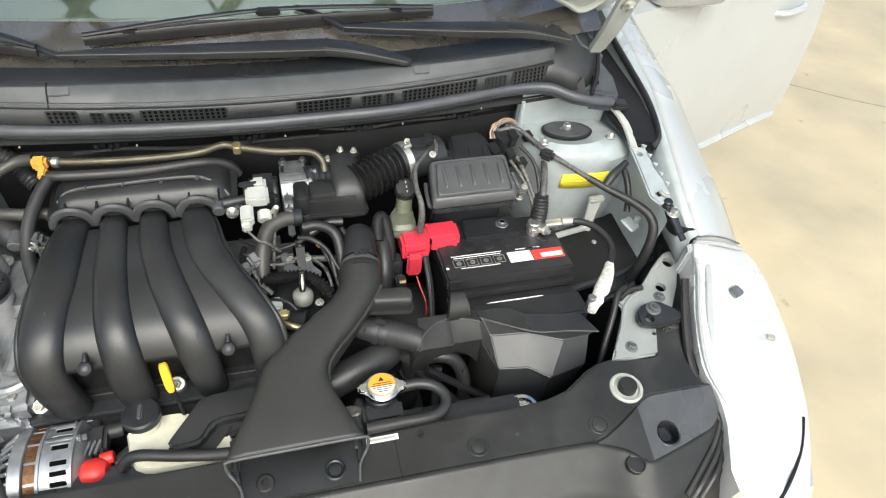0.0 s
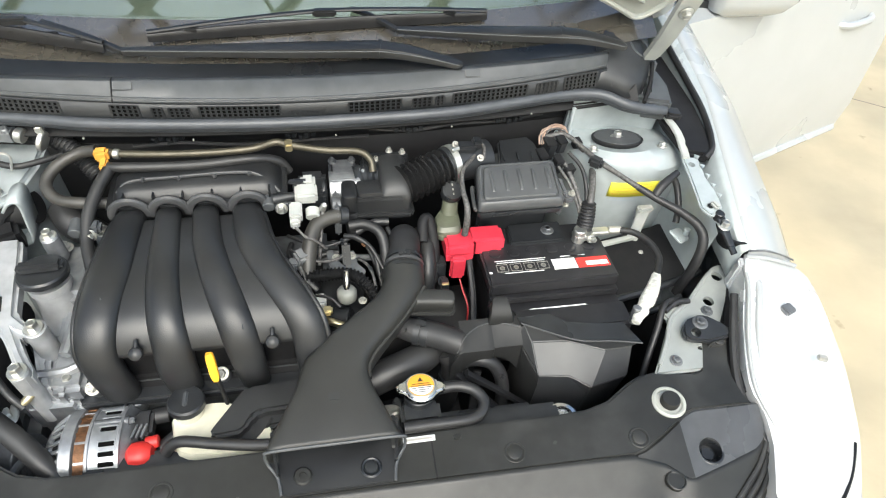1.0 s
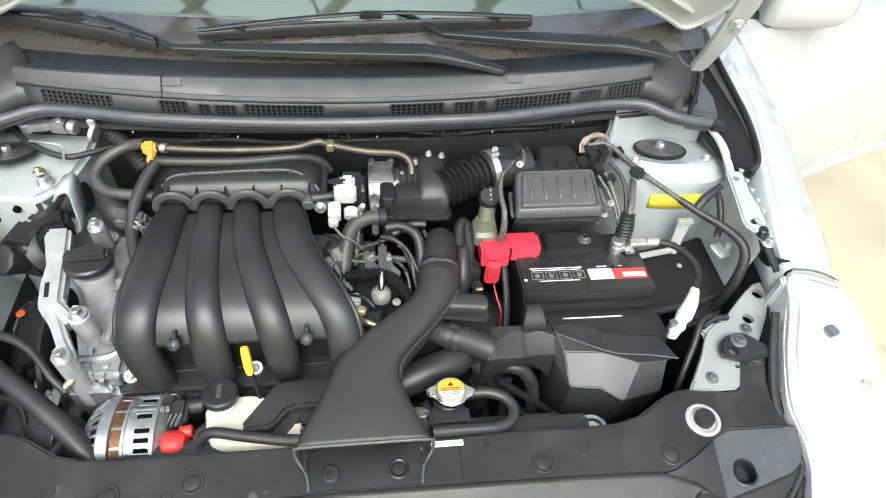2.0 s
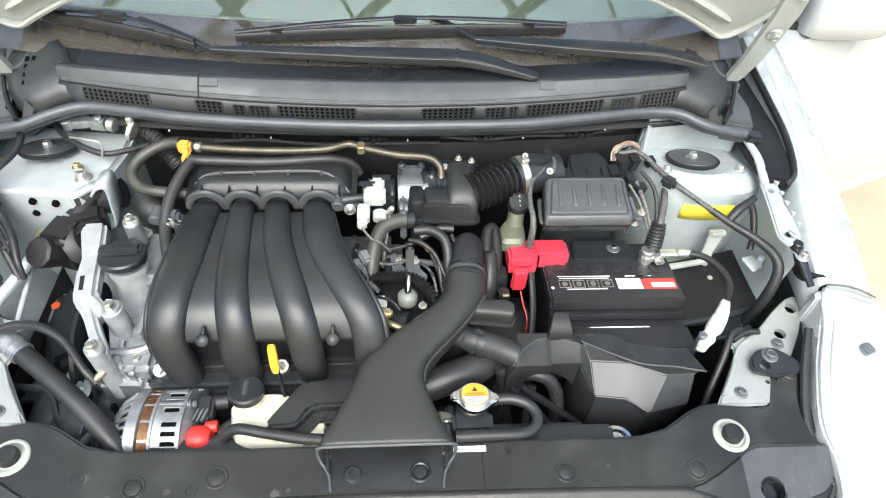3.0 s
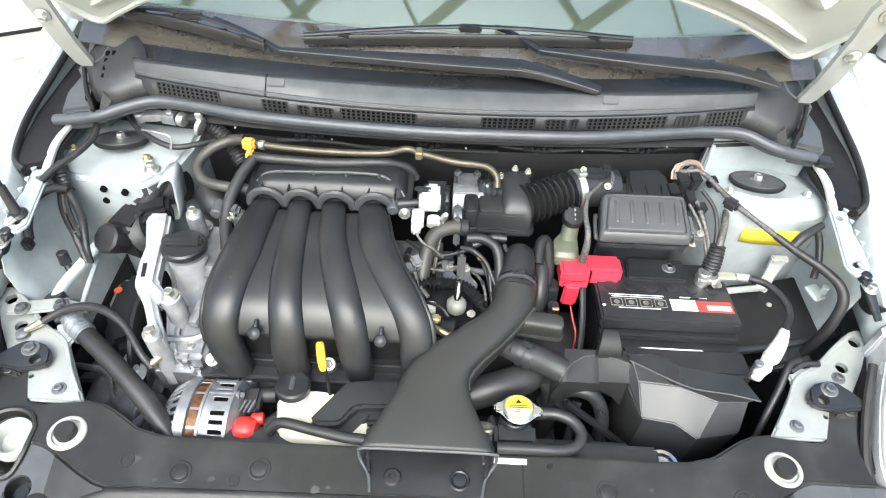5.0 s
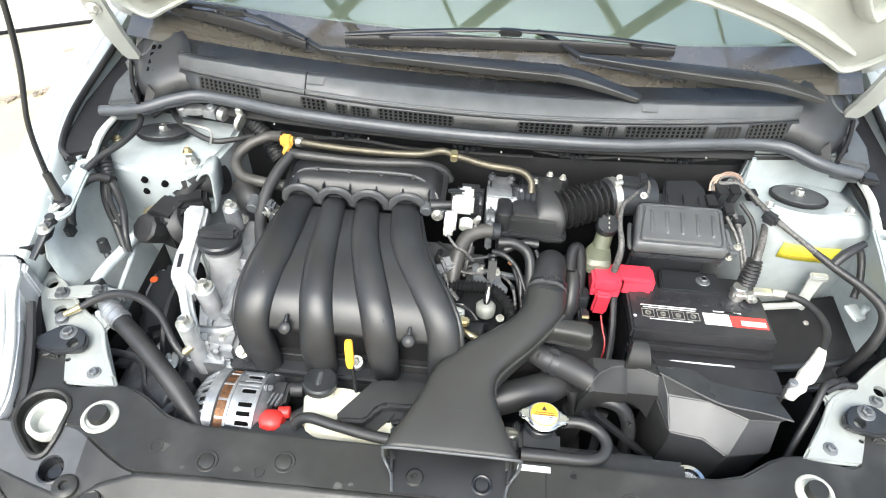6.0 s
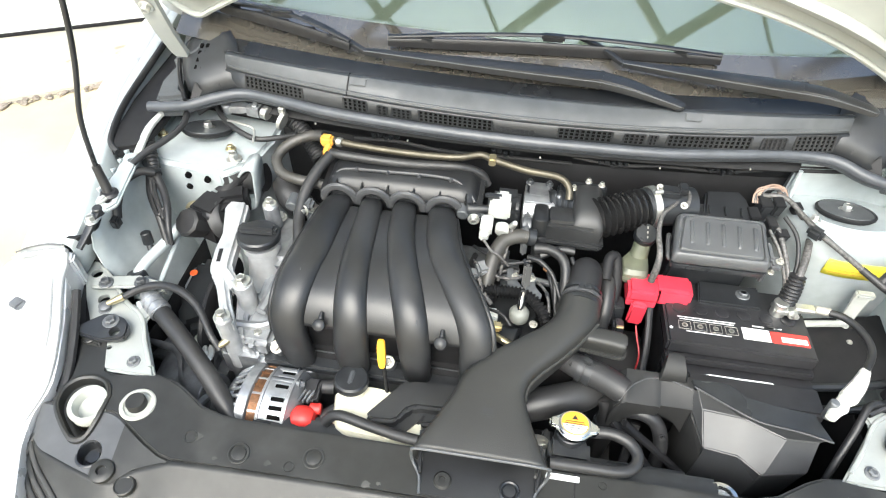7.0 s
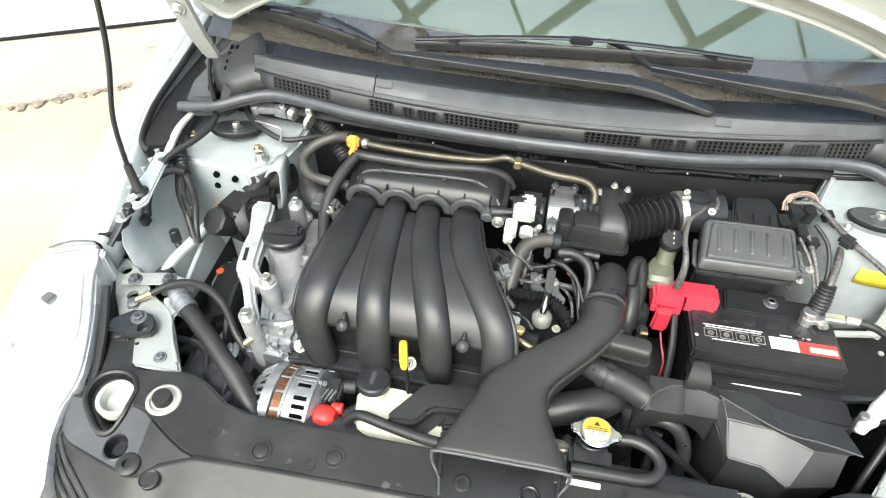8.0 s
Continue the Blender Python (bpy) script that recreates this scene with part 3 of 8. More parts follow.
    holes(br, [cyl((sx * 0.586, 0.104, 0.7), (sx * 0.586, 0.104, 0.9), 0.0085)])
    part("bracket_bolt", hexbolt((sx * 0.600, 0.121, 0.815), r=0.0075), DKALU, car)
    # headlamp: bright shell under a clear lens
    LAMP = [(0.702, 0.2110), (0.738, 0.2125), (0.835, 0.2120), (0.868, 0.16), (0.872, 0.07), (0.848, -0.02), (0.812, -0.10), (0.712, -0.225), (0.620, -0.175), (0.640, -0.085), (0.644, -0.035), (0.636, 0.01), (0.660, 0.10), (0.684, 0.165)]
    top = []
    for k in range(7):
        f = k / 6
        sc = 1 - 0.93 * f
        cx, cy = 0.742, 0.05
        ring = []
        for a, b in spline([np.array(q) for q in LAMP + LAMP[:1]], 3)[:-1]:
            zz = 0.853 + 0.23 * (b - 0.2) - 0.45 * max(0, a - 0.70) + 0.012 * min(1, max(0, (b - 0.10) / 0.1))
            ring.append((sx * (cx + (a - cx) * sc), cy + (b - cy) * sc, (zz * (1 - f) + (0.820 + 0.09 * (cy - 0.2)) * f) + 0.012 * math.sin(f * math.pi)))
        top.append(ring)
    low = [[(x, y, z - 0.16) for x, y, z in top[0]]]
    lamp = part("headlamp", loft(low + top), REFLECTOR, car, "clear headlamp with a bright reflector")
    seam = [(0.698, 0.212, 0.866), (0.674, 0.155, 0.858), (0.648, 0.08, 0.834), (0.633, 0.01, 0.814), (0.642, -0.045, 0.800), (0.650, -0.09, 0.788)]
    part("lamp_seal", tube([(sx * (a - 0.006), b, c - 0.022) for a, b, c in seam[1:]], 0.007, n=8), RUBBER, car)
    part("lamp_corner", hull([(sx * a, b, z) for a, b in ((0.688, 0.196), (0.694, 0.214), (0.738, 0.216), (0.722, 0.190)) for z in (0.79, 0.858)], 0.003), REFLECTOR, lamp)
    seam[0] = (0.690, 0.206, 0.858)
    for d, drop, r, flat in ((0.010, 0.004, 0.0040, 1), (0.030, 0.0045, 0.0065, 0.5)):
        path = [(sx * (a + d), b - 0.004, c - drop) for a, b, c in seam]
        path.insert(0, (sx * (0.700 + d), 0.2135, 0.846))
        part("lens_rim", tube(path, r, n=8, flat=flat), LENS, lamp)
    part("lens_rim", tube([(sx * 0.700, 0.2075, 0.868), (sx * 0.738, 0.2085, 0.858), (sx * 0.772, 0.2090, 0.845), (sx * 0.815, 0.2080, 0.826)], 0.0038, n=8), LENS, lamp)
    part("lamp_gap", tube([(sx * 0.708, 0.2130, 0.874), (sx * 0.740, 0.2140, 0.868), (sx * 0.775, 0.2140, 0.855), (sx * 0.808, 0.2130, 0.837)], 0.0016, n=8), DKALU, lamp)
    part("lens_gap", tube([(sx * a, b, c + 0.0015) for a, b, c in ((0.8003, -0.0853, 0.7486), (0.7795, -0.1121, 0.7516), (0.7538, -0.1382, 0.7584), (0.7155, -0.1671, 0.7715), (0.6899, -0.1884, 0.7663), (0.6735, -0.2001, 0.7614))], 0.0028, n=8), DULL, lamp)
    part("adjuster", box((sx * 0.745, 0.115, 0.838), (0.020, 0.018, 0.010), 0.002, (0, 0, sx * 20)), DKALU, lamp)
    part("adjuster", box((sx * 0.768, 0.03, 0.822), (0.016, 0.010, 0.008), 0.002, (0, 0, sx * -20)), PIPE, lamp)
    # dark gutter between lamp and rail
    part("lamp_gutter", prism([(sx * a, b) for a, b in ((0.715, 0.250), (0.694, 0.19), (0.664, 0.09), (0.640, 0.0), (0.604, 0.03), (0.640, 0.11), (0.690, 0.20), (0.700, 0.250))], 0.70, 0.796, 0.003), DULL, car)
    part("gutter_cup", lathe([(0.0, 0), (0.022, 0), (0.034, 0.03), (0.037, 0.036), (0.032, 0.036), (0.020, 0.006), (0, 0.006)], (sx * 0.706, 0.262, 0.842), (sx * 0.706, 0.262, 1.842), 20), DULL, car)
    part("bumper_corner", loft([[(sx * a, b, z) for a, b in ((0.655, -0.10), (0.70, -0.19 - q), (0.755, -0.175 - q), (0.80 + q * 0.3, -0.105), (0.838 + q * 0.1, 0.02), (0.845, 0.24), (0.78, 0.24), (0.74, 0.05), (0.69, -0.03))]
                                for z, q in ((0.22, 0.0), (0.40, 0.03), (0.58, 0.03), (0.68, 0.015), (0.715, 0.0))]), PAINT, car, world=True)

part("bumper", loft([[(x, -0.19 + 0.25 * x * x + a, z) for a, z in ((0, 0.58), (-0.05, 0.50), (-0.06, 0.40), (-0.02, 0.26), (0.04, 0.26), (0.05, 0.58))] for x in np.linspace(-0.70, 0.70, 15)]), PAINT, car, world=True)
part("grille_back", sheet([[(x, -0.112 + 0.10 * x * x, z) for x in np.linspace(-0.66, 0.66, 9)] for z in (0.76, 0.55)]), DULL, car, solid=0.004)

# strut towers; their tops lean inwards and back
for sx in (1, -1):
    cx, cy = (0.565, 0.498) if sx > 0 else (-0.580, 0.519)
    piv = (cx, cy, 0.893)
    if sx > 0:
        def squarish(u, e):
            return math.copysign(abs(u) ** e, u)

        rings = [[(cx + dx + r * squarish(math.cos(a), e), cy + dy + r * squarish(math.sin(a), e), z) for a in np.linspace(0, 6.2831853, 49)[:-1]]
                 for r, dx, dy, z, e in ((0.134, 0.030, 0.03, 0.40, 0.7), (0.127, 0.026, 0.028, 0.70, 0.7), (0.1235, 0.024, 0.026, 0.80, 0.7), (0.120, 0.022, 0.022, 0.842, 0.7), (0.110, 0.016, 0.012, 0.868, 0.8),
                                         (0.095, 0.008, 0.004, 0.880, 0.9), (0.074, 0, 0, 0.885, 1.0), (0.050, 0, 0, 0.880, 1.0))]
        for ring, k in zip(rings[4:], (0.6, 0.8, 1, 1)):
            ring[:] = [tuple(V(piv) + Matrix.Rotation(radians(-21 * k), 3, "X") @ (V(p) - V(piv))) for p in ring]
        tower = part("strut_tower", loft(rings), INNER, car)
        part("tower_gusset", prism([(0.478, 0.545), (0.488, 0.58), (0.64, 0.60), (0.66, 0.53), (0.60, 0.56), (0.52, 0.55)], 0.78, 0.932, 0.006), INNER, car)
        part("tower_weld", tube([(0.482, 0.535, 0.93), (0.481, 0.525, 0.88), (0.476, 0.50, 0.82)], 0.004, n=8), INNER, car)
    else:
        tower = part("strut_tower", leaning(prism([(-0.672, 0.60), (-0.676, 0.435), (-0.622, 0.420), (-0.510, 0.408), (-0.470, 0.448), (-0.455, 0.52), (-0.455, 0.60)], 0.45, 0.884, 0.008, 3), (-0.565, 0.43, 0.884), 4), INNER, car)
        # holes are black discs on the face, their inner shade painted
        for a, z in ((-0.581, 0.866), (-0.543, 0.865), (-0.586, 0.838)):
            part("tower_hole", cyl((a, 0.424 - 0.123 * (a + 0.622), z), (a, 0.4125 - 0.123 * (a + 0.622), z), 0.0060, n=16), HOLE_SHADE, tower)
        # pocket in the tower's flank for the engine mount, its shade painted as a flat dark sheet, with its turned-out
        # flange
        part("tower_pocket", sheet([[(-0.513, 0.4085, z), (-0.492, 0.4255, z), (-0.470, 0.4460, z)] for z in (0.80, 0.84, 0.873)]), DULL, tower, solid=0.002)
        path = spline([(-0.482, 0.884), (-0.470, 0.899), (-0.456, 0.905), (-0.4495, 0.894), (-0.453, 0.860), (-0.458, 0.822), (-0.467, 0.805), (-0.500, 0.798), (-0.524, 0.800)], 4)
        part("tower_flange", sheet([[(float(a), 0.404, float(b)), (float(a), 0.425, float(b)), (float(a), 0.448, float(b))] for a, b in path]), INNER, car, solid=0.004)
    zc = 0.884 if sx > 0 else 0.887
    cap = part("mount_cap", leaning(lathe([(0.044, -0.004), (0.0475, 0.000), (0.0480, 0.003), (0.0455, 0.0050), (0.041, 0.0035), (0.036, -0.006), (0.017, -0.008), (0.015, 0.001), (0, 0.001)], (cx, cy, zc), (cx, cy, zc + 1), 36), piv, 22), DULL, car)
    part("mount_rim", leaning(lathe([(0.0415, 0.0030), (0.0420, 0.0052), (0.0432, 0.0054), (0.0440, 0.0040)], (cx, cy, zc), (cx, cy, zc + 1), 36), piv, 22), COWL, cap)
    part("mount_hub", leaning(lathe([(0.026, -0.005), (0.0255, 0.0015), (0.023, 0.003), (0.0185, 0.0025), (0.016, 0.001), (0, 0.001)], (cx, cy, zc), (cx, cy, zc + 1), 30), piv, 22), RUBBER, cap)
    part("centre_nut", leaning(hexbolt((cx, cy, zc + 0.001), r=0.0075, h=0.010), piv, 12), STEEL, cap)
    for ang in ((215, 325) if sx > 0 else (200, 322)):
        px, py = cx + 0.082 * math.cos(radians(ang)), cy - 0.002 + 0.082 * math.sin(radians(ang))
        part("mount_nut", leaning(hexbolt((px, py, 0.884), r=0.0056, h=0.007), piv, 20 if sx > 0 else 8), STEEL if sx > 0 else GOLD, car)
part("tower_bolt", hexbolt((-0.503, 0.447, 0.884), r=0.008, h=0.012), STEEL, car)

# hinges and the raised bonnet
TILT = radians(70)
HINGE = Vector((0, 0.635, 1.035))


def on_bonnet(x, s, n=0.0):
    """s up the bonnet from the hinge line, n out of its underside."""
    return HINGE + Vector((x, -s * math.cos(TILT) - n * math.sin(TILT), s * math.sin(TILT) - n * math.cos(TILT)))


REAR = [(0.0, 0.205), (0.15, 0.195), (0.30, 0.158), (0.41, 0.115), (0.50, 0.068), (0.57, 0.022), (0.605, -0.002)]
OUT = [(0.632, 0.005), (0.668, 0.045), (0.705, 0.110), (0.735, 0.22), (0.745, 0.45), (0.72, 0.75), (0.60, 0.96), (0.30, 1.04), (0.0, 1.06)]
half = REAR + OUT
outline = half + [(-a, b) for a, b in half[-2:0:-1]]
bonnet = None
bm = prism(outline, -0.035, 0.0, 0.008, 2)
for v in bm.verts:
    v.co = on_bonnet(v.co.x, v.co.y, v.co.z - 0.10 * (v.co.x / 0.74) ** 2 * 0.3)
bonnet = part("bonnet", bm, UNDER, car, "raised bonnet showing its painted underside")
for sx in (1, -1):
    # pressed stiffeners and the hem of the underside
    part("hem", tube([on_bonnet(sx * a, b + 0.006, 0.002 - 0.03 * (a / 0.74) ** 2) for a, b in REAR + OUT[:5]], 0.008, n=8, flat=0.7), UNDER, bonnet)
    part("stiffener", tube([on_bonnet(sx * a, b + 0.045, -0.002 - 0.03 * (a / 0.74) ** 2) for a, b in REAR[1:]], [0.016, 0.02, 0.022, 0.022, 0.018, 0.010], n=10, flat=0.5), UNDER, bonnet)
    part("stiffener", tube([on_bonnet(sx * 0.52, 0.20, -0.012), on_bonnet(sx * 0.58, 0.14, -0.016), on_bonnet(sx * 0.60, 0.25, -0.02), on_bonnet(sx * 0.56, 0.5, -0.016), on_bonnet(sx * 0.3, 0.8, -0.006)], 0.022, n=10, flat=0.45), UNDER, bonnet)
    a, b = V((sx * 0.632, 0.592, 0.992)), V((sx * 0.650, 0.548, 1.205))
    d = (b - a).normalized()
    arm = []
    side = Vector((1, 0, 0))
    for f, w in ((0.0, 0.012), (0.04, 0.016), (0.25, 0.018), (0.7, 0.021), (0.93, 0.021), (1.0, 0.014)):
        c = a + (b - a) * f + Vector((sx * 0.012 * math.sin(f * 3.1), 0, 0))
        nrm = d.cross(side).normalized()
        arm.append([c + side * w + nrm * 0.006, c + side * (w - 0.004) + nrm * 0.001, c - side * (w - 0.004) + nrm * 0.001, c - side * w + nrm * 0.006,
                    c - side * (w - 0.001) - nrm * 0.003, c + side * (w - 0.001) - nrm * 0.003])
    hinge = part("hinge", loft(arm), RAILP, car, "painted steel bonnet hinge arm")
    for f in (0.52, 0.9):
        part("hinge_bolt", hexbolt(a + (b - a) * f + Vector((sx * 0.010, -0.004, 0)), (0, -0.94, -0.34), r=0.0075, h=0.008), STEEL, hinge)
    part("hinge_base", box((sx * 0.640, 0.605, 0.968), (0.026, 0.036, 0.036), 0.006), DKALU, car)

# the driver's door, swung open, with its mirror
door = part("door", loft([[(0.86 + 0.99 * f + a, 0.925 + 0.412 * f + c, z) for a, c, z in ((-0.008, 0.04, 0.40), (0.016, -0.03, 0.40), (0.022, -0.050, 0.52), (0.022, -0.055, 0.75), (0.010, -0.03, 0.99), (-0.008, 0.04, 1.01))]
                          for f in (0.0, 0.03, 0.25, 0.5, 0.75, 0.97, 1.0)]), PAINT, car, "open white front door", world=True)
part("door_sill_trim", tube([(0.88 + 0.97 * f, 0.895 + 0.408 * f, 0.42) for f in (0.0, 0.3, 0.6, 1.0)], 0.020, n=8, flat=0.8), PAINT, door, world=True)
part("door_frame", tube([(0.90, 0.96, 0.99), (1.05, 1.02, 1.28), (1.25, 1.10, 1.45), (1.70, 1.28, 1.42), (1.82, 1.33, 0.99)], 0.022, n=8), BLACK, door, world=True)
part("door_handle", tube([(1.58, 1.185, 0.86), (1.62, 1.175, 0.86), (1.71, 1.21, 0.86), (1.74, 1.25, 0.86)], 0.012, n=8), PAINT, door, world=True)
mirror = part("mirror", loft([ringbox((1.10 + dx, 0.995 + dy, 0), w, 0.13 * k, 0.03 * k, 5, z) for dx, dy, w, k, z in
                              ((0, 0, 0.14, 0.5, 0.985), (0, 0, 0.20, 0.8, 1.0), (0.01, 0, 0.23, 1, 1.03), (0.01, 0, 0.23, 1, 1.09), (0, 0, 0.20, 0.85, 1.13), (0, 0, 0.14, 0.5, 1.145))]), PAINT, car, "white door mirror", world=True)
part("mirror_stalk", box((1.00, 1.01, 1.005), (0.10, 0.05, 0.05), 0.012), BLACK, mirror, world=True)

# undertray closes the bay below
part("undertray", box((0, 0.25, 0.30), (1.36, 0.75, 0.02), 0.004), DULL, car)

# dark sheets added at the sides to keep ground light out of the bay
for sx in (1, -1):
    part("bay_liner", sheet([[(sx * 0.34, 0.035, z), (sx * 0.62, 0.045, z), (sx * 0.600, 0.20, z), (sx * 0.590, 0.56, z)] for z in (0.30, 0.55, 0.70)]), DULL, car, solid=0.003)

# ---- cover over the radiator ----
shield = thing("radiator_cover", (0, -0.03, 0.79), "dark grey grained plastic cover over the radiator, clipped on", "cover")
HALF = [(0.0, 0.003), (0.20, 0.003), (0.33, 0.003), (0.372, 0.005), (0.408, 0.014), (0.449, 0.039), (0.470, 0.048), (0.497, 0.052), (0.530, 0.047), (0.562, 0.042), (0.574, 0.047), (0.585, 0.072), (0.596, 0.101), (0.604, 0.110), (0.640, 0.104), (0.644, 0.094),
        (0.640, 0.080), (0.629, 0.054), (0.624, 0.027), (0.627, -0.003), (0.634, -0.021), (0.536, -0.0195), (0.520, -0.0245), (0.497, -0.039), (0.470, -0.055), (0.440, -0.070), (0.42, -0.0745), (0.30, -0.073), (0.15, -0.071), (0.0, -0.070)]
OUTL = HALF + [(-a, b) for a, b in HALF[-2:0:-1]]
WELL = [tuple(q) for q in spline([np.array(q) for q in ((-0.548, 0.006), (-0.560, 0.024), (-0.582, 0.032), (-0.607, 0.026), (-0.621, 0.008), (-0.621, -0.014), (-0.612, -0.032), (-0.592, -0.053), (-0.576, -0.064), (-0.560, -0.061), (-0.552, -0.044), (-0.548, -0.022), (-0.548, 0.006))], 3)[:-1]]
top = part("cover_top", prism(OUTL, 0.760, 0.800, 0.0045, 3), COVER, shield)
holes(top, [lathe([(0.0205, -0.04), (0.0205, 0.04)], (sx * 0.5, 0.0, 0.80), (sx * 0.5, 0.0, 1.8), 28) for sx in (1, -1)]
      + [prism(WELL, 0.70, 0.90, 0)])
# sloping front skirt and the lower corner ledges
def skirt_edge(x):
    """Where the skirt leaves the top plate and the corner ledge."""
    a = abs(x)
    return (float(np.interp(a, (0, 0.30, 0.42, 0.47, 0.50, 0.56, 0.62, 0.645), (-0.066, -0.069, -0.073, -0.088, -0.112, -0.097, -0.080, -0.060))),
            float(np.interp(a, (0, 0.42, 0.47, 0.50, 0.645), (0.7985, 0.7985, 0.786, 0.779, 0.779))))


rows = []
for dy, dz in ((0.0, 0.0), (-0.008, -0.0045), (-0.022, -0.015), (-0.050, -0.029), (-0.066, -0.037), (-0.076, -0.053), (-0.100, -0.085)):
    rows.append([(x, skirt_edge(x)[0] + dy * (1 - 0.10 * min(1, max(0, abs(x) - 0.44) / 0.06)), skirt_edge(x)[1] + dz * (1 - 0.10 * min(1, max(0, abs(x) - 0.44) / 0.06))) for x in np.linspace(-0.645, 0.645, 87)])
part("cover_skirt", sheet(rows), COVER, shield, solid=0.003)
SKIRT = ((0.0, 0.008, 0.022, 0.050, 0.066, 0.076, 0.100), (0.0, 0.0045, 0.015, 0.029, 0.037, 0.053, 0.085))
for k in range(3):
    for sx in (1, -1):
        rib = []
        for x in np.linspace(0.548, 0.640, 8):
            d = min(0.094, 0.008 + 0.016 * k + 0.62 * (0.640 - x))
            rib.append((sx * x, skirt_edge(x)[0] - 0.9 * d - 0.001, skirt_edge(x)[1] - 0.9 * float(np.interp(d, *SKIRT)) + 0.001))
        part("skirt_rib", tube(rib, 0.0042, n=8, sub=2, flat=0.8), COVER, shield)
for sx in (1, -1):
    ring = []
    for a in np.linspace(0.425, 0.642, 25):
        y0 = float(np.interp(a, (0.42, 0.44, 0.47, 0.497, 0.520, 0.536, 0.645), (-0.0745, -0.070, -0.055, -0.039, -0.0245, -0.0195, -0.0205)))
        y1, z1 = skirt_edge(a)
        y1 = min(y1, y0 - 0.003)
        ring.append([(sx * a, y0 + 0.004, 0.7950), (sx * a, y0 - 0.0005, 0.7975), (sx * a, y1, z1), (sx * a, y1, z1 - 0.005), (sx * a, y0 + 0.004, 0.786)])
    part("cover_slope", loft(ring[:10]), COVER, shield)
    # ledge uses the lightened copy, the slope beside it the plain cover plastic
    led = part("corner_ledge", loft(ring[9:]), LEDGE_SKYLIT, shield)
    holes(led, [cyl((sx * 0.543, -0.076, 0.7), (sx * 0.543, -0.076, 0.9), 0.018)] + ([prism(WELL, 0.70, 0.90, 0)] if sx < 0 else []))
    part("ledge_socket", lathe([(0.019, -0.03), (0.021, 0), (0.0195, 0.001), (0.0175, 0.001), (0.016, -0.018), (0.010, -0.018), (0.009, -0.010), (0, -0.010)], (sx * 0.543, -0.076, 0.782), (sx * 0.543, -0.076, 1.782), 24), BLACK, shield)
    if sx < 0:
        part("ledge_screw", lathe([(0.017, 0), (0.017, 0.006), (0.013, 0.009), (0.007, 0.009), (0.006, 0.004), (0, 0.004)], (sx * 0.512, -0.098, 0.782), (sx * 0.512, -0.098, 1.782), 20), COVER, shield)
    part("ledge_screw", lathe([(0.0145, -0.006), (0.0145, 0.0015), (0.013, 0.0022), (0.0118, 0.0006), (0.0, 0.0012)], (sx * 0.476, -0.110, 0.780), (sx * 0.476, -0.13, 1.776), 20), COVER, shield)
    part("arm_pad", hull([(sx * a, b, z) for a, b, z in ((0.600, 0.078, 0.799), (0.640, 0.082, 0.799), (0.609, 0.103, 0.799), (0.642, 0.101, 0.799), (0.607, 0.084, 0.8055), (0.634, 0.086, 0.8055), (0.613, 0.100, 0.8055), (0.638, 0.098, 0.8055))], 0.0025), COVER, shield)
    part("arm_screw", lathe([(0.010, -0.002), (0.010, 0.0015), (0.0085, 0.0025), (0.0075, 0.001), (0, 0.0016)], (sx * 0.624, 0.092, 0.8055), (sx * 0.624, 0.092, 1.8), 20), COVER, shield)
    part("cover_under", prism([(sx * a, b) for a, b in ((0.38, -0.05), (0.525, -0.030), (0.510, -0.065), (0.49, -0.105), (0.46, -0.098), (0.40, -0.074))], 0.740, 0.768, 0.002), COVER, shield)
    # rubber stop in its pale seat
    seat = part("stop_seat", moved(lathe([(0.0165, -0.018), (0.0185, -0.004), (0.0205, 0.001), (0.0235, 0.0018), (0.0258, 0.0005), (0.0265, -0.002)], (0, 0, 0), (0, 0, 1), 36), (sx * 0.501, -0.001, 0.8015), (-4, 0, 0)), SEATW, shield, "pale plastic seat of the rubber stop")
    part("rubber_stop", lathe([(0.0145, -0.03), (0.0145, 0.007), (0.0130, 0.0095), (0.0, 0.0100)], (sx * 0.502, -0.001, 0.802), (sx * 0.502, 0.06, 1.802), 24), COVER, seat)
# teardrop well that holds a white sleeve
part("hole_rim", lathe([(0.0300, -0.014), (0.0300, -0.001), (0.0285, 0.0015), (0.0225, 0.0010), (0.0200, -0.004), (0.0150, -0.045), (0.0, -0.047)], (-0.5745, -0.011, 0.799), (-0.5745, -0.060, 1.799), 32), SEATW, shield, "white plastic sleeve in the cover")
rings = []
for k, dz in ((1.05, -0.012), (1.03, 0.0012), (0.97, 0.0022), (0.92, 0.0010), (0.86, -0.012), (0.60, -0.014)):
    rings.append([(-0.577 + (a + 0.577) * k, -0.012 + (b + 0.012) * k, float(np.interp(b, (-0.067, -0.022), (0.7885, 0.8005))) + dz) for a, b in WELL])
part("hole_well", loft(rings, caps=False), COVER, shield, solid=-0.0015)
CLIPS = [(-0.329, -0.048), (-0.224, -0.038), (0.249, -0.046), (0.435, -0.049)]
for a, b in CLIPS:
    c = part("push_clip", lathe([(0.0155, -0.001), (0.0155, 0.0008), (0.0145, 0.0016), (0.0128, 0.0014), (0.0118, -0.0012), (0.0108, -0.0012), (0.0100, 0.0012), (0.0085, 0.0018), (0.0, 0.0019)], (a, b, 0.8), (a, b, 1.8), 28), COVER, shield)
part("seam", box((0.135, -0.034, 0.8003), (0.0022, 0.072, 0.0012), 0.0003), DULL, shield)
